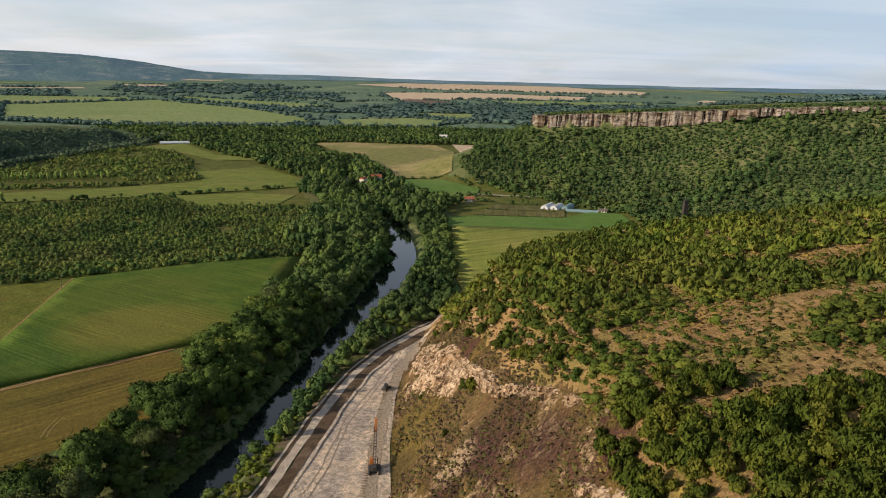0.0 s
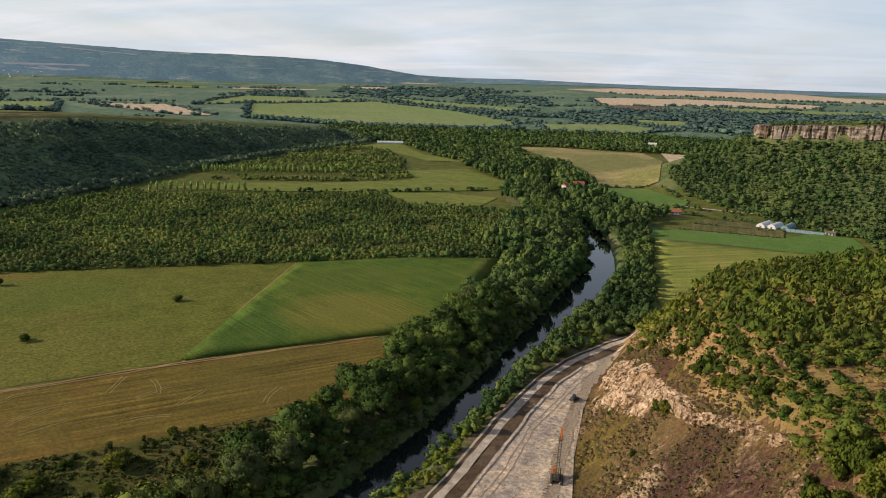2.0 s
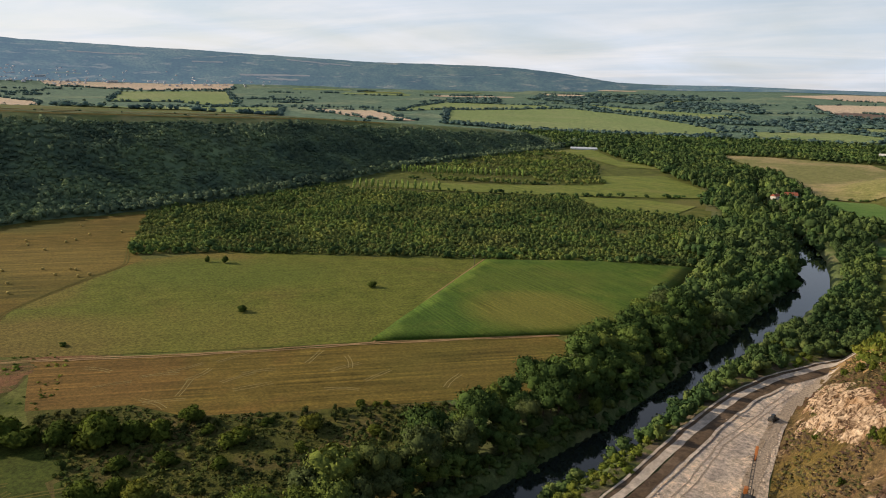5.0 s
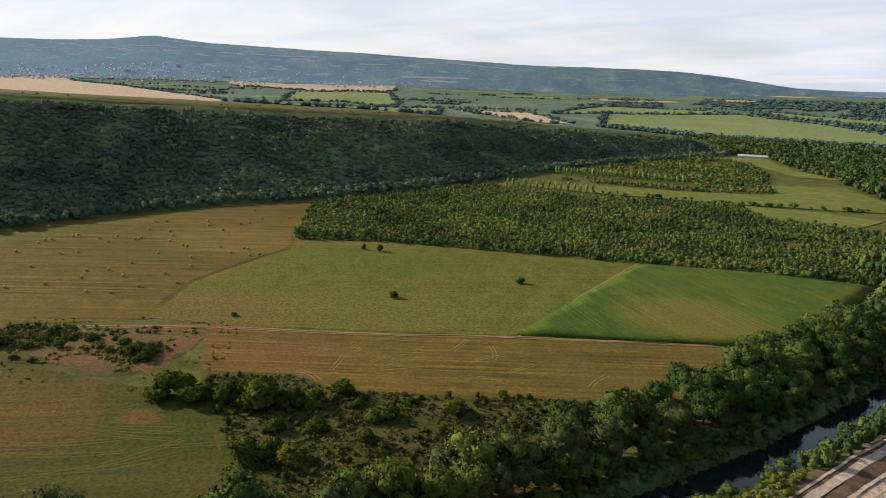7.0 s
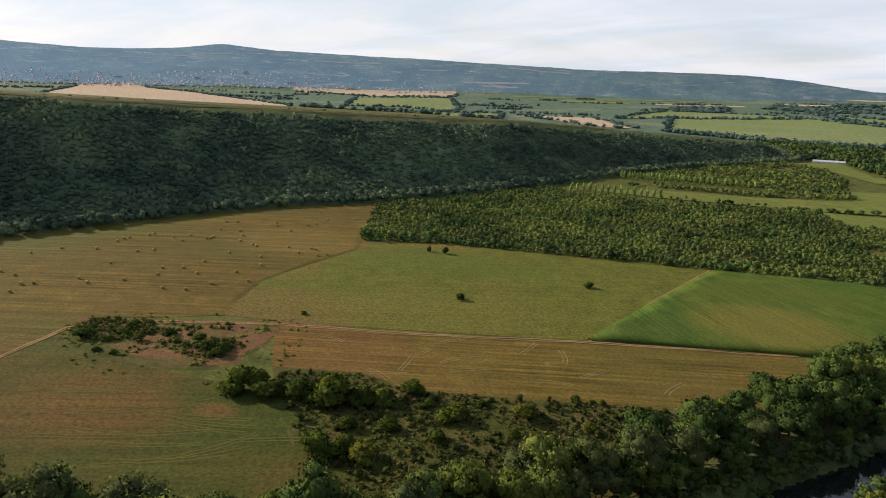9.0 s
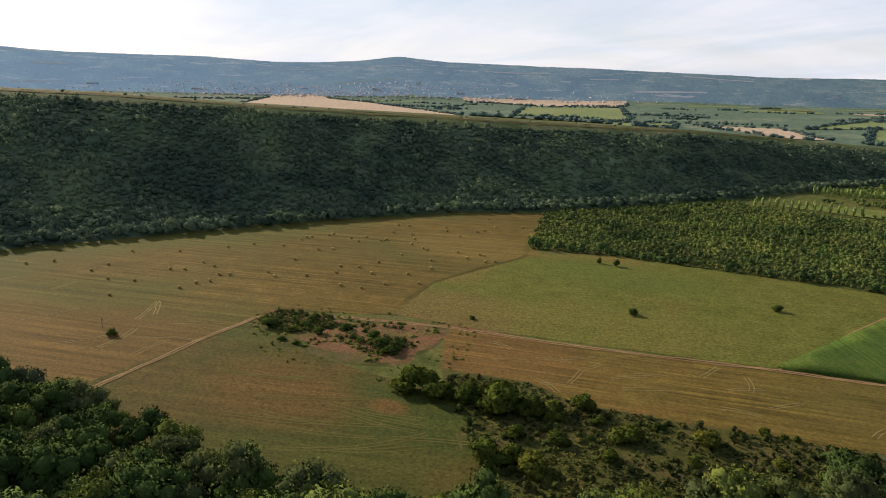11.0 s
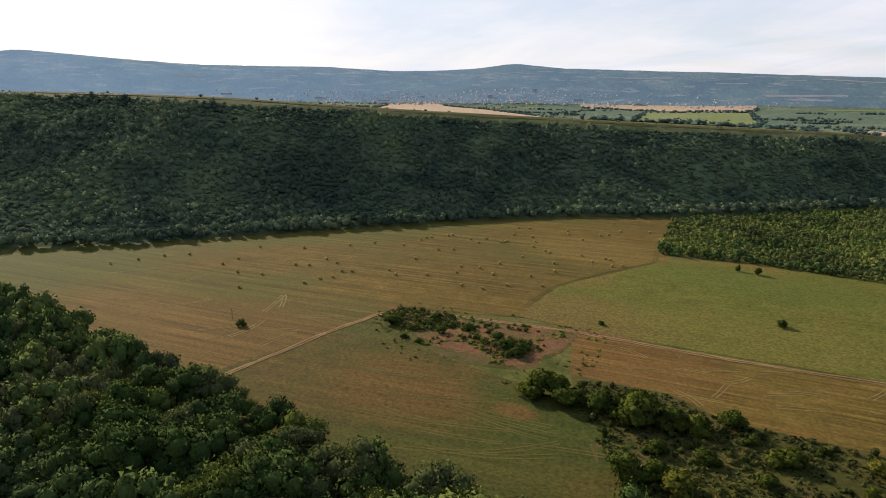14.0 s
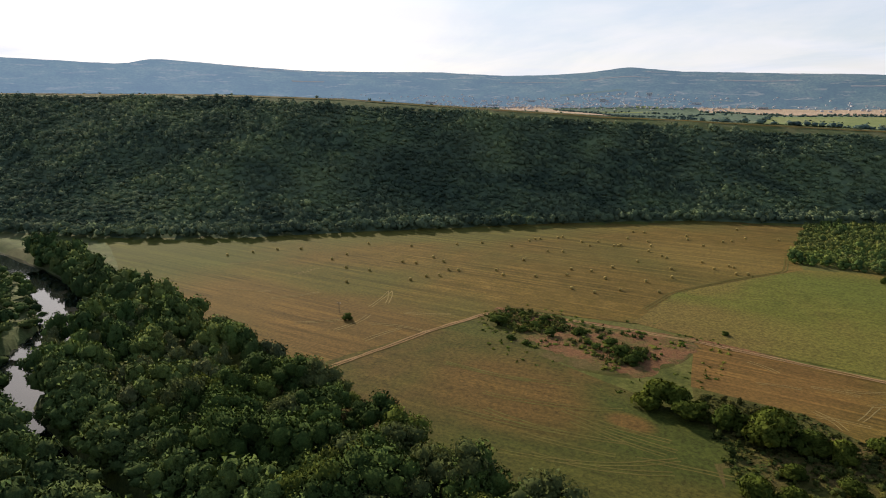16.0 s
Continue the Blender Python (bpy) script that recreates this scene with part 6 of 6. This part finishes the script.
lone([(-296, 64, 9), (-306, 77, 4), (-305, 80, 3), (-278, 64, 4.4), (-290, 78, 7), (-295, 83, 6), (-279, 92, 6.5), (-273, 98, 3), (-266, 99, 6.5), (-254, 98, 8), (-251, 103, 6), (-246, 98, 8), (-268, 118, 2.2), (-265, 127, 2), (-297, 92, 2), (-268, 91, 4), (-271, 68, 4.3),
      (-279, 80, 5.5), (-303, 70, 5), (-286, 71, 5)], patch, 0.7, 6)
for group_src in (big, patch):
    for k, b in enumerate(group_src):
        x, y, w = [(-168, 104, 7), (-145, 120, 6), (-133, 140, 5), (-120, 160, 6), (-284, 86, 4), (-262, 92, 5), (-300, 86, 4), (-258, 108, 3)][k + (4 if group_src is patch else 0)]
        b.matrix_basis = pose(x, y, float(land(np.array([x]), np.array([y]))[0]) - 0.1) @ Matrix.Diagonal((w, w, w * 0.65, 1))
small_tree = plant_thing("tree", crown_mesh(crown(760, 8, 420, 0.07, 0.32, 0.25, 0.24), L_DARK), trunk_mesh(761, 1.0, 0.035, M_BARK), "small green tree by the edge of the plantation", "tree", "meadow trees")
small_tree.matrix_basis = pose(-318, 276, 0.1) @ Matrix.Diagonal((5, 5, 5.5, 1))
copy_thing(small_tree, pose(0, 0, 0)).matrix_basis = pose(-328, 271.5, 0.1, 0, 0, 70) @ Matrix.Diagonal((3.6, 3.6, 5, 1))
rng = np.random.default_rng(23)
SCRUBZONE = [(-202, 99), (-218, 108), (-199, 130), (-178, 134), (-152, 156), (-113, 191), (-92, 180), (-104, 120), (-125, 80), (-153, 84)]
x, y = scatter(rng, SCRUBZONE, 3.8, lambda x, y: vnoise(x, y, 12, 77) > -0.05)
grove("scrub", rng, x, y, SHRUB, (0.6, 3.6), (1.4, 4.4), L_WEED, "mixed low scrub and weeds in the overgrown corner")
x, y = scatter(rng, SCRUBZONE, 1.9, lambda x, y: vnoise(x, y, 7, 79) > -0.3)
grove("weeds", rng, x, y, TUFT, (0.3, 0.9), (0.8, 2.4), L_WEED, "knee-high green weeds in the overgrown corner", sink=0.1)
x, y = scatter(rng, [(-310, 64), (-316, 76), (-293, 100), (-262, 130), (-252, 122), (-236, 104), (-240, 84), (-274, 64)], 2.8, lambda x, y: vnoise(x, y, 9, 78) > 0.15)
grove("scrub", rng, x, y, SPECK, (0.5, 1.8), (1.2, 3.4), L_SCRUB, "weeds and low growth on the red earth mound")

for corner, gap, thick in (([(-309, 62), (-316, 74), (-300, 92), (-284, 92), (-282, 72), (-296, 62)], 2.1, -0.15), ([(-275, 84), (-266, 104), (-250, 112), (-240, 100), (-252, 88)], 2.3, -0.1), ([(-284, 100), (-268, 122), (-260, 118), (-274, 98)], 2.8, 0.1)):
    x, y = scatter(rng, corner, gap, lambda x, y: vnoise(x, y, 7, 90) > thick)
    grove("weeds", rng, x, y, SPRIG, (0.6, 2.2), (1.6, 3.6), L_WEED, "grey-green thicket of weeds covering the earth mound")
edge = [(-306, 57), (-320, 74), (-297, 101), (-270, 133), (-254, 140), (-230, 117), (-224, 90), (-242, 76), (-274, 60), (-306, 57)]
ex, ey = [], []
for (ax, ay), (bx2, by2) in zip(edge, edge[1:]):
    n = int(math.hypot(bx2 - ax, by2 - ay) * 0.9)
    t = rng.uniform(0, 1, n)
    ex.append(ax + (bx2 - ax) * t + rng.normal(0, 4.0, n))
    ey.append(ay + (by2 - ay) * t + rng.normal(0, 4.0, n))
ex, ey = np.concatenate(ex), np.concatenate(ey)
ok = vnoise(ex, ey, 14, 80) > 0.0
grove("weeds", rng, ex[ok], ey[ok], TUFT, (0.2, 0.8), (0.7, 2.2), L_SCRUB, "rank green weeds round the earth mound", sink=0.1)

# ---- hay bales ----
def bale_mesh():
    prof = [(0.0, -0.60), (0.52, -0.60), (0.63, -0.54), (0.66, -0.30), (0.645, 0.0), (0.66, 0.30), (0.63, 0.54), (0.52, 0.60), (0.0, 0.60)]
    n = 14
    v = np.array([(h, r * math.cos(2 * math.pi * k / n), 0.64 + r * math.sin(2 * math.pi * k / n)) for r, h in prof for k in range(n)])
    v += np.random.default_rng(3).normal(0, 0.012, v.shape)
    i = np.arange(len(v)).reshape(len(prof), n)
    j = np.roll(i, -1, 1)
    return mesh_of("hay_bale", v, np.stack([i[:-1], i[1:], j[1:], j[:-1]], -1).reshape(-1, 4), M_STRAW)


bale = bale_mesh()
BALES = [(-428, 0), (-439, 9), (-406, 7), (-374, 6), (-397, 19), (-469, 24), (-414, 39), (-458, 50), (-410, 46), (-373, 38), (-423, 58), (-379, 47), (-380, 54), (-411, 62), (-391, 61), (-389, 66), (-458, 79), (-461, 96), (-386, 86),
         (-375, 87), (-448, 112), (-408, 108), (-370, 103), (-462, 128), (-428, 129), (-426, 138), (-370, 120), (-382, 127), (-344, 113), (-376, 136), (-335, 121), (-360, 137), (-383, 151), (-337, 135), (-438, 176), (-483, 210), (-394, 171),
         (-351, 155), (-434, 199), (-331, 152), (-406, 192), (-374, 181), (-356, 172), (-429, 232), (-370, 204), (-375, 216), (-357, 209), (-356, 215)]
MORE = [(-470 + 17 * k + rng.uniform(-5, 5), 150 + 12 * (k % 7) + 26 * (k // 7) + rng.uniform(-6, 6)) for k in range(7)]
MORE += [(-482 + rng.uniform(0, 45), 130 + 11 * k + rng.uniform(-4, 4)) for k in range(16)] + [(-440 + rng.uniform(-30, 30), -60 + 14 * k) for k in range(4)]
for x, y in BALES + MORE:
    ob = tagged(new("hay_bale", bale), "round straw-coloured hay bale lying on the mown field", "hay bale", "hay bales on the field")
    ob.matrix_basis = pose(x, y, float(land(np.array([x]), np.array([y]))[0]) + 0.12, 0, 0, rng.uniform(0, 180)) @ Matrix.Diagonal((1.15, 1.15, 1.15, 1))

# ---- poplar rows ----
poplar = plant_thing("poplar_tree", crown_mesh(crown(800, 5, 90, 0.11, 0.12, 0.10, 0.20, 0.9, rise=0.8), L_POPLAR), trunk_mesh(801, 1.0, 0.03, M_BARK), "slim young poplar planted in a straight row", "poplar tree", "planted poplar rows")
poplar.matrix_basis = pose(-440, 552, 0.1) @ Matrix.Diagonal((4.0, 4.0, 6.5, 1))
for (ax, ay), (bx2, by2), n in (((-450, 566), (-366, 597), 15), ((-444, 558), (-368, 588), 14), ((-474, 688), (-340, 738), 24), ((-476, 697), (-345, 747), 24)):
    for k in range(n):
        t = k / (n - 1)
        x, y = ax + (bx2 - ax) * t + rng.normal(0, 0.4), ay + (by2 - ay) * t + rng.normal(0, 0.4)
        h = rng.uniform(7.0, 9.0)
        copy_thing(poplar, pose(0, 0, 0)).matrix_basis = pose(x, y, float(land(np.array([x]), np.array([y]))[0]) - 0.1, 0, 0, rng.uniform(0, 360)) @ Matrix.Diagonal((h * 0.56, h * 0.56, h, 1))


# ---- built things ----
def box(bm, size, at, turn=0.0, taper=1.0, tilt=(0, 0)):
    m = pose(*at, tilt[0], tilt[1], turn) @ Matrix.Diagonal((*size, 1))
    made = bmesh.ops.create_cube(bm, size=1.0, matrix=Matrix.Identity(4))["verts"]
    for v in made:
        if taper != 1.0 and v.co.z > 0:
            v.co.x, v.co.y = v.co.x * taper, v.co.y * taper
    bmesh.ops.transform(bm, matrix=m, verts=made)


def part(name, bm, material, parent, label=""):
    me = bpy.data.meshes.new(name)
    bmesh.ops.recalc_face_normals(bm, faces=bm.faces)
    bm.to_mesh(me)
    bm.free()
    me.materials.append(material)
    ob = new(name, me)
    ob.parent = parent
    return tagged(ob, label)


def boxes(name, items, material, parent, label="", bevel=0.0):
    bm = bmesh.new()
    for it in items:
        box(bm, *it)
    if bevel:
        bmesh.ops.bevel(bm, geom=bm.edges[:], offset=bevel, segments=1, affect="EDGES")
    return part(name, bm, material, parent, label)


def ground_z(x, y):
    return float(land(np.array([float(x)]), np.array([float(y)]))[0])


def house(name, x, y, turn, w, d, h, wall, roof, label, category="house", group=""):
    base = tagged(new(name), label, category, group)
    base.matrix_basis = pose(x, y, ground_z(x, y), 0, 0, turn)
    boxes("wall", [((w, d, h + 0.4), (0, 0, h / 2 - 0.2))], wall, base)
    bm = bmesh.new()
    o, r = 0.5, 0.32 * d
    top = [bm.verts.new(p) for p in ((-w / 2 - o, -d / 2 - o, h - 0.15), (w / 2 + o, -d / 2 - o, h - 0.15), (w / 2 + o, 0, h + r), (-w / 2 - o, 0, h + r), (-w / 2 - o, d / 2 + o, h - 0.15), (w / 2 + o, d / 2 + o, h - 0.15))]
    for f in ((0, 1, 2, 3), (3, 2, 5, 4), (0, 3, 4), (1, 5, 2), (0, 4, 5, 1)):
        bm.faces.new([top[k] for k in f])
    ridge = part("roof", bm, roof, base)
    boxes("chimney", [((0.6, 0.6, 1.6), (w * 0.25, d * 0.12, h + r * 0.9))], wall, ridge)
    for k in range(3):
        boxes("window", [((0.9, 0.08, 1.1), (-w * 0.32 + k * w * 0.32, -d / 2 - 0.02, h * 0.55))], M_GLASS, base)
    boxes("door", [((0.9, 0.08, 2.0), (w * 0.46 - 0.6, -d / 2 - 0.02, 1.0))], M_WOODEN, base)
    return base


house("house", -62, 778, 20, 11, 8, 4.5, M_WALL, M_ROOF, "pale rendered house with a red tiled roof among trees")
house("house", -75, 770, 60, 8, 6, 3.2, M_WALL, M_ROOF, "small pale outbuilding with a red tiled roof")
house("cabin", 36, 654, 5, 8, 6, 3.0, M_WALL, M_ROOF, "small cabin with a bright red roof by the hedge", "cabin")
house("cabin", -3, 343, -20, 6, 4.5, 2.6, M_WOODEN, M_ROOF, "small timber riverside cabin with a reddish roof", "cabin")
house("cabin", -10, 330, 30, 5, 4, 2.4, M_WALL, M_WOODEN, "small grey hut on the river bank", "cabin")
house("house", 20, 1317, 0, 14, 9, 6, M_WHITE, M_WALL, "white house standing clear of the valley wood")
house("farm_shed", -415, 1143, 24, 44, 7, 1.9, M_WHITE, M_WHITE, "long low white farm shed by the pasture", "shed")


def tunnel(x, y, turn, w, length, h, film, label):
    base = tagged(new("greenhouse"), label, "greenhouse", "nursery greenhouses")
    base.matrix_basis = pose(x, y, ground_z(x, y), 0, 0, turn)
    n = 12
    ang = np.linspace(0, math.pi, n)
    arc = np.stack([np.cos(ang) * w / 2, np.sin(ang) * h], -1)
    bm = bmesh.new()
    rows = [[bm.verts.new((s * length / 2, a, z)) for a, z in arc] for s in (-1, -0.33, 0.33, 1)]
    for r0, r1 in zip(rows, rows[1:]):
        for k in range(n - 1):
            bm.faces.new((r0[k], r0[k + 1], r1[k + 1], r1[k]))
    bm.faces.new(rows[0])
    bm.faces.new(rows[-1])
    part("cover", bm, film, base)
    for s in np.linspace(-0.5, 0.5, 9):
        bm = bmesh.new()
        a = [bm.verts.new((s * length + q, p * 1.015, z * 1.015 + 0.02)) for q in (-0.08, 0.08) for p, z in arc]
        for k in range(n - 1):
            bm.faces.new((a[k], a[k + 1], a[k + 1 + n], a[k + n]))
        part("rib", bm, M_STEEL, base)
    boxes("door", [((0.1, 1.6, 2.0), (-length / 2 - 0.05, 0, 1.0))], M_WOODEN, base)


tunnel(106, 627, 62, 7.5, 20, 4.2, M_WHITE, "white arched plastic greenhouse at the nursery")
tunnel(114, 625, 62, 7.5, 20, 4.2, M_WHITE, "white arched plastic greenhouse at the nursery")
tunnel(124, 626, 62, 7.0, 20, 4.0, M_BLUE, "bluish arched plastic greenhouse at the nursery")
tunnel(134, 612, -14, 5.0, 28, 2.1, M_BLUE, "long low blue-green greenhouse beside the grass field")
house("farm_shed", 152, 610, -10, 7, 4, 2.5, M_WALL, M_WOODEN, "small pale shed at the end of the greenhouse", "shed")
strip("dirt_road", [(45, 700), (66, 694), (99, 690), (146, 668), (156, 650)], 3.6, M_ROAD, "pale dirt road under the wooded slope", lift=0.3)
x = np.concatenate([np.linspace(37, 112, 30), np.linspace(60, 120, 24), np.linspace(50, 117, 26)])
y = np.concatenate([np.linspace(583, 579, 30), np.linspace(640, 630, 24), np.linspace(612, 606, 26)])
grove("bed_rows", rng, x, y, SMALL, (1.2, 2.2), (2.4, 3.6), L_WOOD, "clipped green rows of nursery plants")


def pole(x, y, h, label):
    base = tagged(new("utility_pole"), label, "utility pole", "field poles")
    base.matrix_basis = pose(x, y, ground_z(x, y) - 0.3, 0, 0, 40)
    bm = bmesh.new()
    bmesh.ops.create_cone(bm, cap_ends=True, segments=8, radius1=0.16, radius2=0.10, depth=h, matrix=pose(0, 0, h / 2))
    part("post", bm, M_WOODEN, base)
    arm = boxes("crossarm", [((1.8, 0.12, 0.12), (0, 0, h - 0.6))], M_WOODEN, base)
    for s in (-0.8, 0, 0.8):
        boxes("insulator", [((0.12, 0.12, 0.24), (s, 0, h - 0.42))], M_WHITE, arm)


pole(-193, 356, 8.0, "weathered timber utility pole at the meadow corner")
pole(-324, 0.5, 5.0, "pale leaning post beside the lone bush")

tower = tagged(new("stone_tower"), "narrow dark stone tower rising from the wooded slope", "tower")
tower.matrix_basis = pose(203, 550, ground_z(203, 550) - 1.0)
boxes("shaft", [((5.0, 4.6, 15.0), (0, 0, 7.5), 10, 0.62)], M_DARKSTONE, tower)
boxes("cap", [((3.6, 3.4, 0.7), (0, 0, 15.3), 10), ((2.0, 2.0, 2.4), (0, 0, 16.8), 10, 0.35)], M_DARKSTONE, tower)
boxes("footing", [((9.0, 5.0, 2.0), (-2.0, -1.0, 1.2), 10)], M_WALL, tower)


def machine():
    """The tracked drilling rig at work on the quarry floor."""
    base = tagged(new("drilling_rig"), "orange tracked drilling rig with a long mast", "drilling rig")
    base.matrix_basis = pose(-14.5, 178, ground_z(-14.5, 178) + 0.2, 0, 0, 3)
    for s in (-1, 1):
        track = boxes("crawler_track", [((0.7, 4.6, 0.9), (s * 1.35, 0, 0.45))], M_STEEL, base, bevel=0.18)
        for k in (-1.6, -0.5, 0.5, 1.6):
            bm = bmesh.new()
            bmesh.ops.create_cone(bm, cap_ends=True, segments=10, radius1=0.3, radius2=0.3, depth=0.1, matrix=pose(s * 1.75, k, 0.4, 0, 90, 0))
            part("roller", bm, M_STEEL, track)
    boxes("chassis", [((2.0, 3.2, 0.5), (0, 0, 1.0))], M_STEEL, base, bevel=0.08)
    boxes("engine_house", [((1.5, 2.0, 0.8), (0, -0.6, 1.65))], M_STEEL, base, "dark engine cover", bevel=0.12)
    cab = boxes("cab", [((1.1, 1.5, 1.7), (-0.8, 1.6, 2.2))], M_ORANGE, base, bevel=0.08)
    boxes("window", [((0.9, 0.05, 0.9), (-0.8, 2.37, 2.5))], M_GLASS, cab)
    mast = boxes("mast", [((0.16, 15.0, 0.16), (s * 0.35, 8.0, 3.2 + t), 0, 1.0, (14, 0)) for s in (-1, 1) for t in (0, 0.7)] + [((0.85, 0.12, 0.12), (0, 1.2 + 1.25 * k, 1.5 + 0.312 * k + 0.35), 0) for k in range(12)], M_STEEL, base)
    boxes("drill_head", [((0.8, 5.5, 0.8), (0, 16.5, 5.6), 0, 1.0, (14, 0))], M_ORANGE, mast, "orange drive head", bevel=0.1)
    boxes("support_leg", [((0.25, 0.25, 2.6), (0.9, 2.4, 1.3))], M_STEEL, base)
    boxes("support_leg", [((0.25, 0.25, 2.6), (-0.9, 2.4, 1.3))], M_STEEL, base)


machine()
loader = tagged(new("wheel_loader"), "small dark wheel loader parked on the quarry floor", "wheel loader")
loader.matrix_basis = pose(-14.8, 231, ground_z(-14.8, 231) + 0.2, 0, 0, -25) @ Matrix.Diagonal((0.7, 0.7, 0.7, 1))
boxes("body", [((2.2, 3.4, 1.3), (0, -0.5, 1.3))], M_STEEL, loader, bevel=0.15)
boxes("cab", [((1.5, 1.5, 1.3), (0, 0.2, 2.5))], M_GLASS, loader, bevel=0.1)
boxes("bucket", [((2.6, 0.9, 0.9), (0, 2.8, 0.6))], M_STEEL, loader, bevel=0.1)
boxes("lift_arm", [((0.25, 2.2, 0.25), (0.7, 1.7, 1.1), 0, 1.0, (-15, 0))], M_STEEL, loader)
boxes("lift_arm", [((0.25, 2.2, 0.25), (-0.7, 1.7, 1.1), 0, 1.0, (-15, 0))], M_STEEL, loader)
for s in (-1, 1):
    for k in (-1.5, 1.1):
        bm = bmesh.new()
        bmesh.ops.create_cone(bm, cap_ends=True, segments=14, radius1=0.7, radius2=0.7, depth=0.5, matrix=pose(s * 1.1, k, 0.7, 0, 90, 0))
        part("wheel", bm, M_STEEL, loader)
strip("churned_strip", [(-15.5, 150), (-15, 175), (-14.5, 205), (-13.5, 232), (-8, 258), (-2, 280)], 4.0, M_TREAD, "grey churned rock strip where machines drive", lift=0.2, rag=0.9)
bm = bmesh.new()
for k in range(62):
    y0 = 158 + k * 1.25
    x0 = float(np.interp(y0, [150, 205, 240], [-17.2, -16.2, -14.6]))
    if rng.random() < 0.8:
        box(bm, (rng.uniform(0.8, 1.7), rng.uniform(0.2, 0.4), 0.22), (x0 + rng.normal(0, 0.15), y0, ground_z(x0, y0) + 0.36), rng.uniform(-16, 16))
me = bpy.data.meshes.new("tread_marks")
bm.to_mesh(me)
bm.free()
me.materials.append(M_TREAD)
tagged(new("tread_marks", me), "ladder of crawler tread ridges on the quarry floor", kind="stuff")

# ---- the far town ----
def town():
    g = np.random.default_rng(31)
    V = {0: [], 1: []}
    n = 700
    a = np.radians(np.clip(np.concatenate([g.normal(160, 7, 520), g.uniform(135, 184, 180)]), 134, 186))
    r = np.concatenate([3540 + 300 * g.random(520) ** 1.4, g.uniform(3480, 3640, 180)])
    for ang, rad in zip(a, r):
        x, y = rad * math.cos(ang), rad * math.sin(ang)
        z = ground_z(x, y) + 1.5
        w, d, h, t = g.uniform(7, 13), g.uniform(6, 8), g.uniform(2, 3.5), g.uniform(0, math.pi)
        c, s = math.cos(t), math.sin(t)
        P = [(x + c * p * w / 2 - s * q * d / 2, y + s * p * w / 2 + c * q * d / 2) for p, q in ((-1, -1), (1, -1), (1, 1), (-1, 1))]
        V[0].append([(*p, z) for p in P] + [(*p, z + h) for p in P])
        mid = [((P[0][0] + P[3][0]) / 2, (P[0][1] + P[3][1]) / 2), ((P[1][0] + P[2][0]) / 2, (P[1][1] + P[2][1]) / 2)]
        V[1].append([(*p, z + h) for p in P] + [(*p, z + h + d * 0.35) for p in mid])
    walls = mesh_of("town_houses", np.array(V[0]).reshape(-1, 3), (np.array([(0, 1, 5, 4), (1, 2, 6, 5), (2, 3, 7, 6), (3, 0, 4, 7)])[None] + 8 * np.arange(n)[:, None, None]).reshape(-1, 4), M_FARWALL)
    tagged(new("town_houses", walls), "pale house walls of a far town below the hills", kind="stuff")
    roofs = mesh_of("town_roofs", np.array(V[1]).reshape(-1, 3), (np.array([(0, 1, 5), (0, 5, 4), (2, 3, 4), (2, 4, 5), (1, 2, 5), (3, 0, 4)])[None] + 6 * np.arange(n)[:, None, None]).reshape(-1, 3), M_FARROOF)
    tagged(new("town_roofs", roofs), "reddish roofs of a far town below the hills", kind="stuff")
    for ang, rad, w, h in ((150.6, 3640, 46, 12), (157.5, 3680, 30, 14), (163, 3720, 38, 9), (166, 3600, 60, 7), (171, 3640, 50, 8), (146, 3560, 40, 8), (154, 3800, 26, 16), (178, 3700, 55, 8)):
        x, y = rad * math.cos(radians(ang)), rad * math.sin(radians(ang))
        b = tagged(new("apartment_building"), "large white flat-roofed block at the edge of town", "building", "town blocks")
        b.matrix_basis = pose(x, y, ground_z(x, y) + 1.5, 0, 0, ang + 90)
        boxes("wall", [((w, 14, h), (0, 0, h / 2))], M_WHITE, b)
        boxes("roof", [((w + 0.8, 14.8, 0.5), (0, 0, h + 0.25))], M_WALL, b)
        for f in range(max(1, int(h // 3.5))):
            boxes("window_band", [((w * 0.92, 0.2, 1.3), (0, 7.05, 2.0 + 3.4 * f))], M_GLASS, b)
            boxes("window_band", [((w * 0.92, 0.2, 1.3), (0, -7.05, 2.0 + 3.4 * f))], M_GLASS, b)


town()
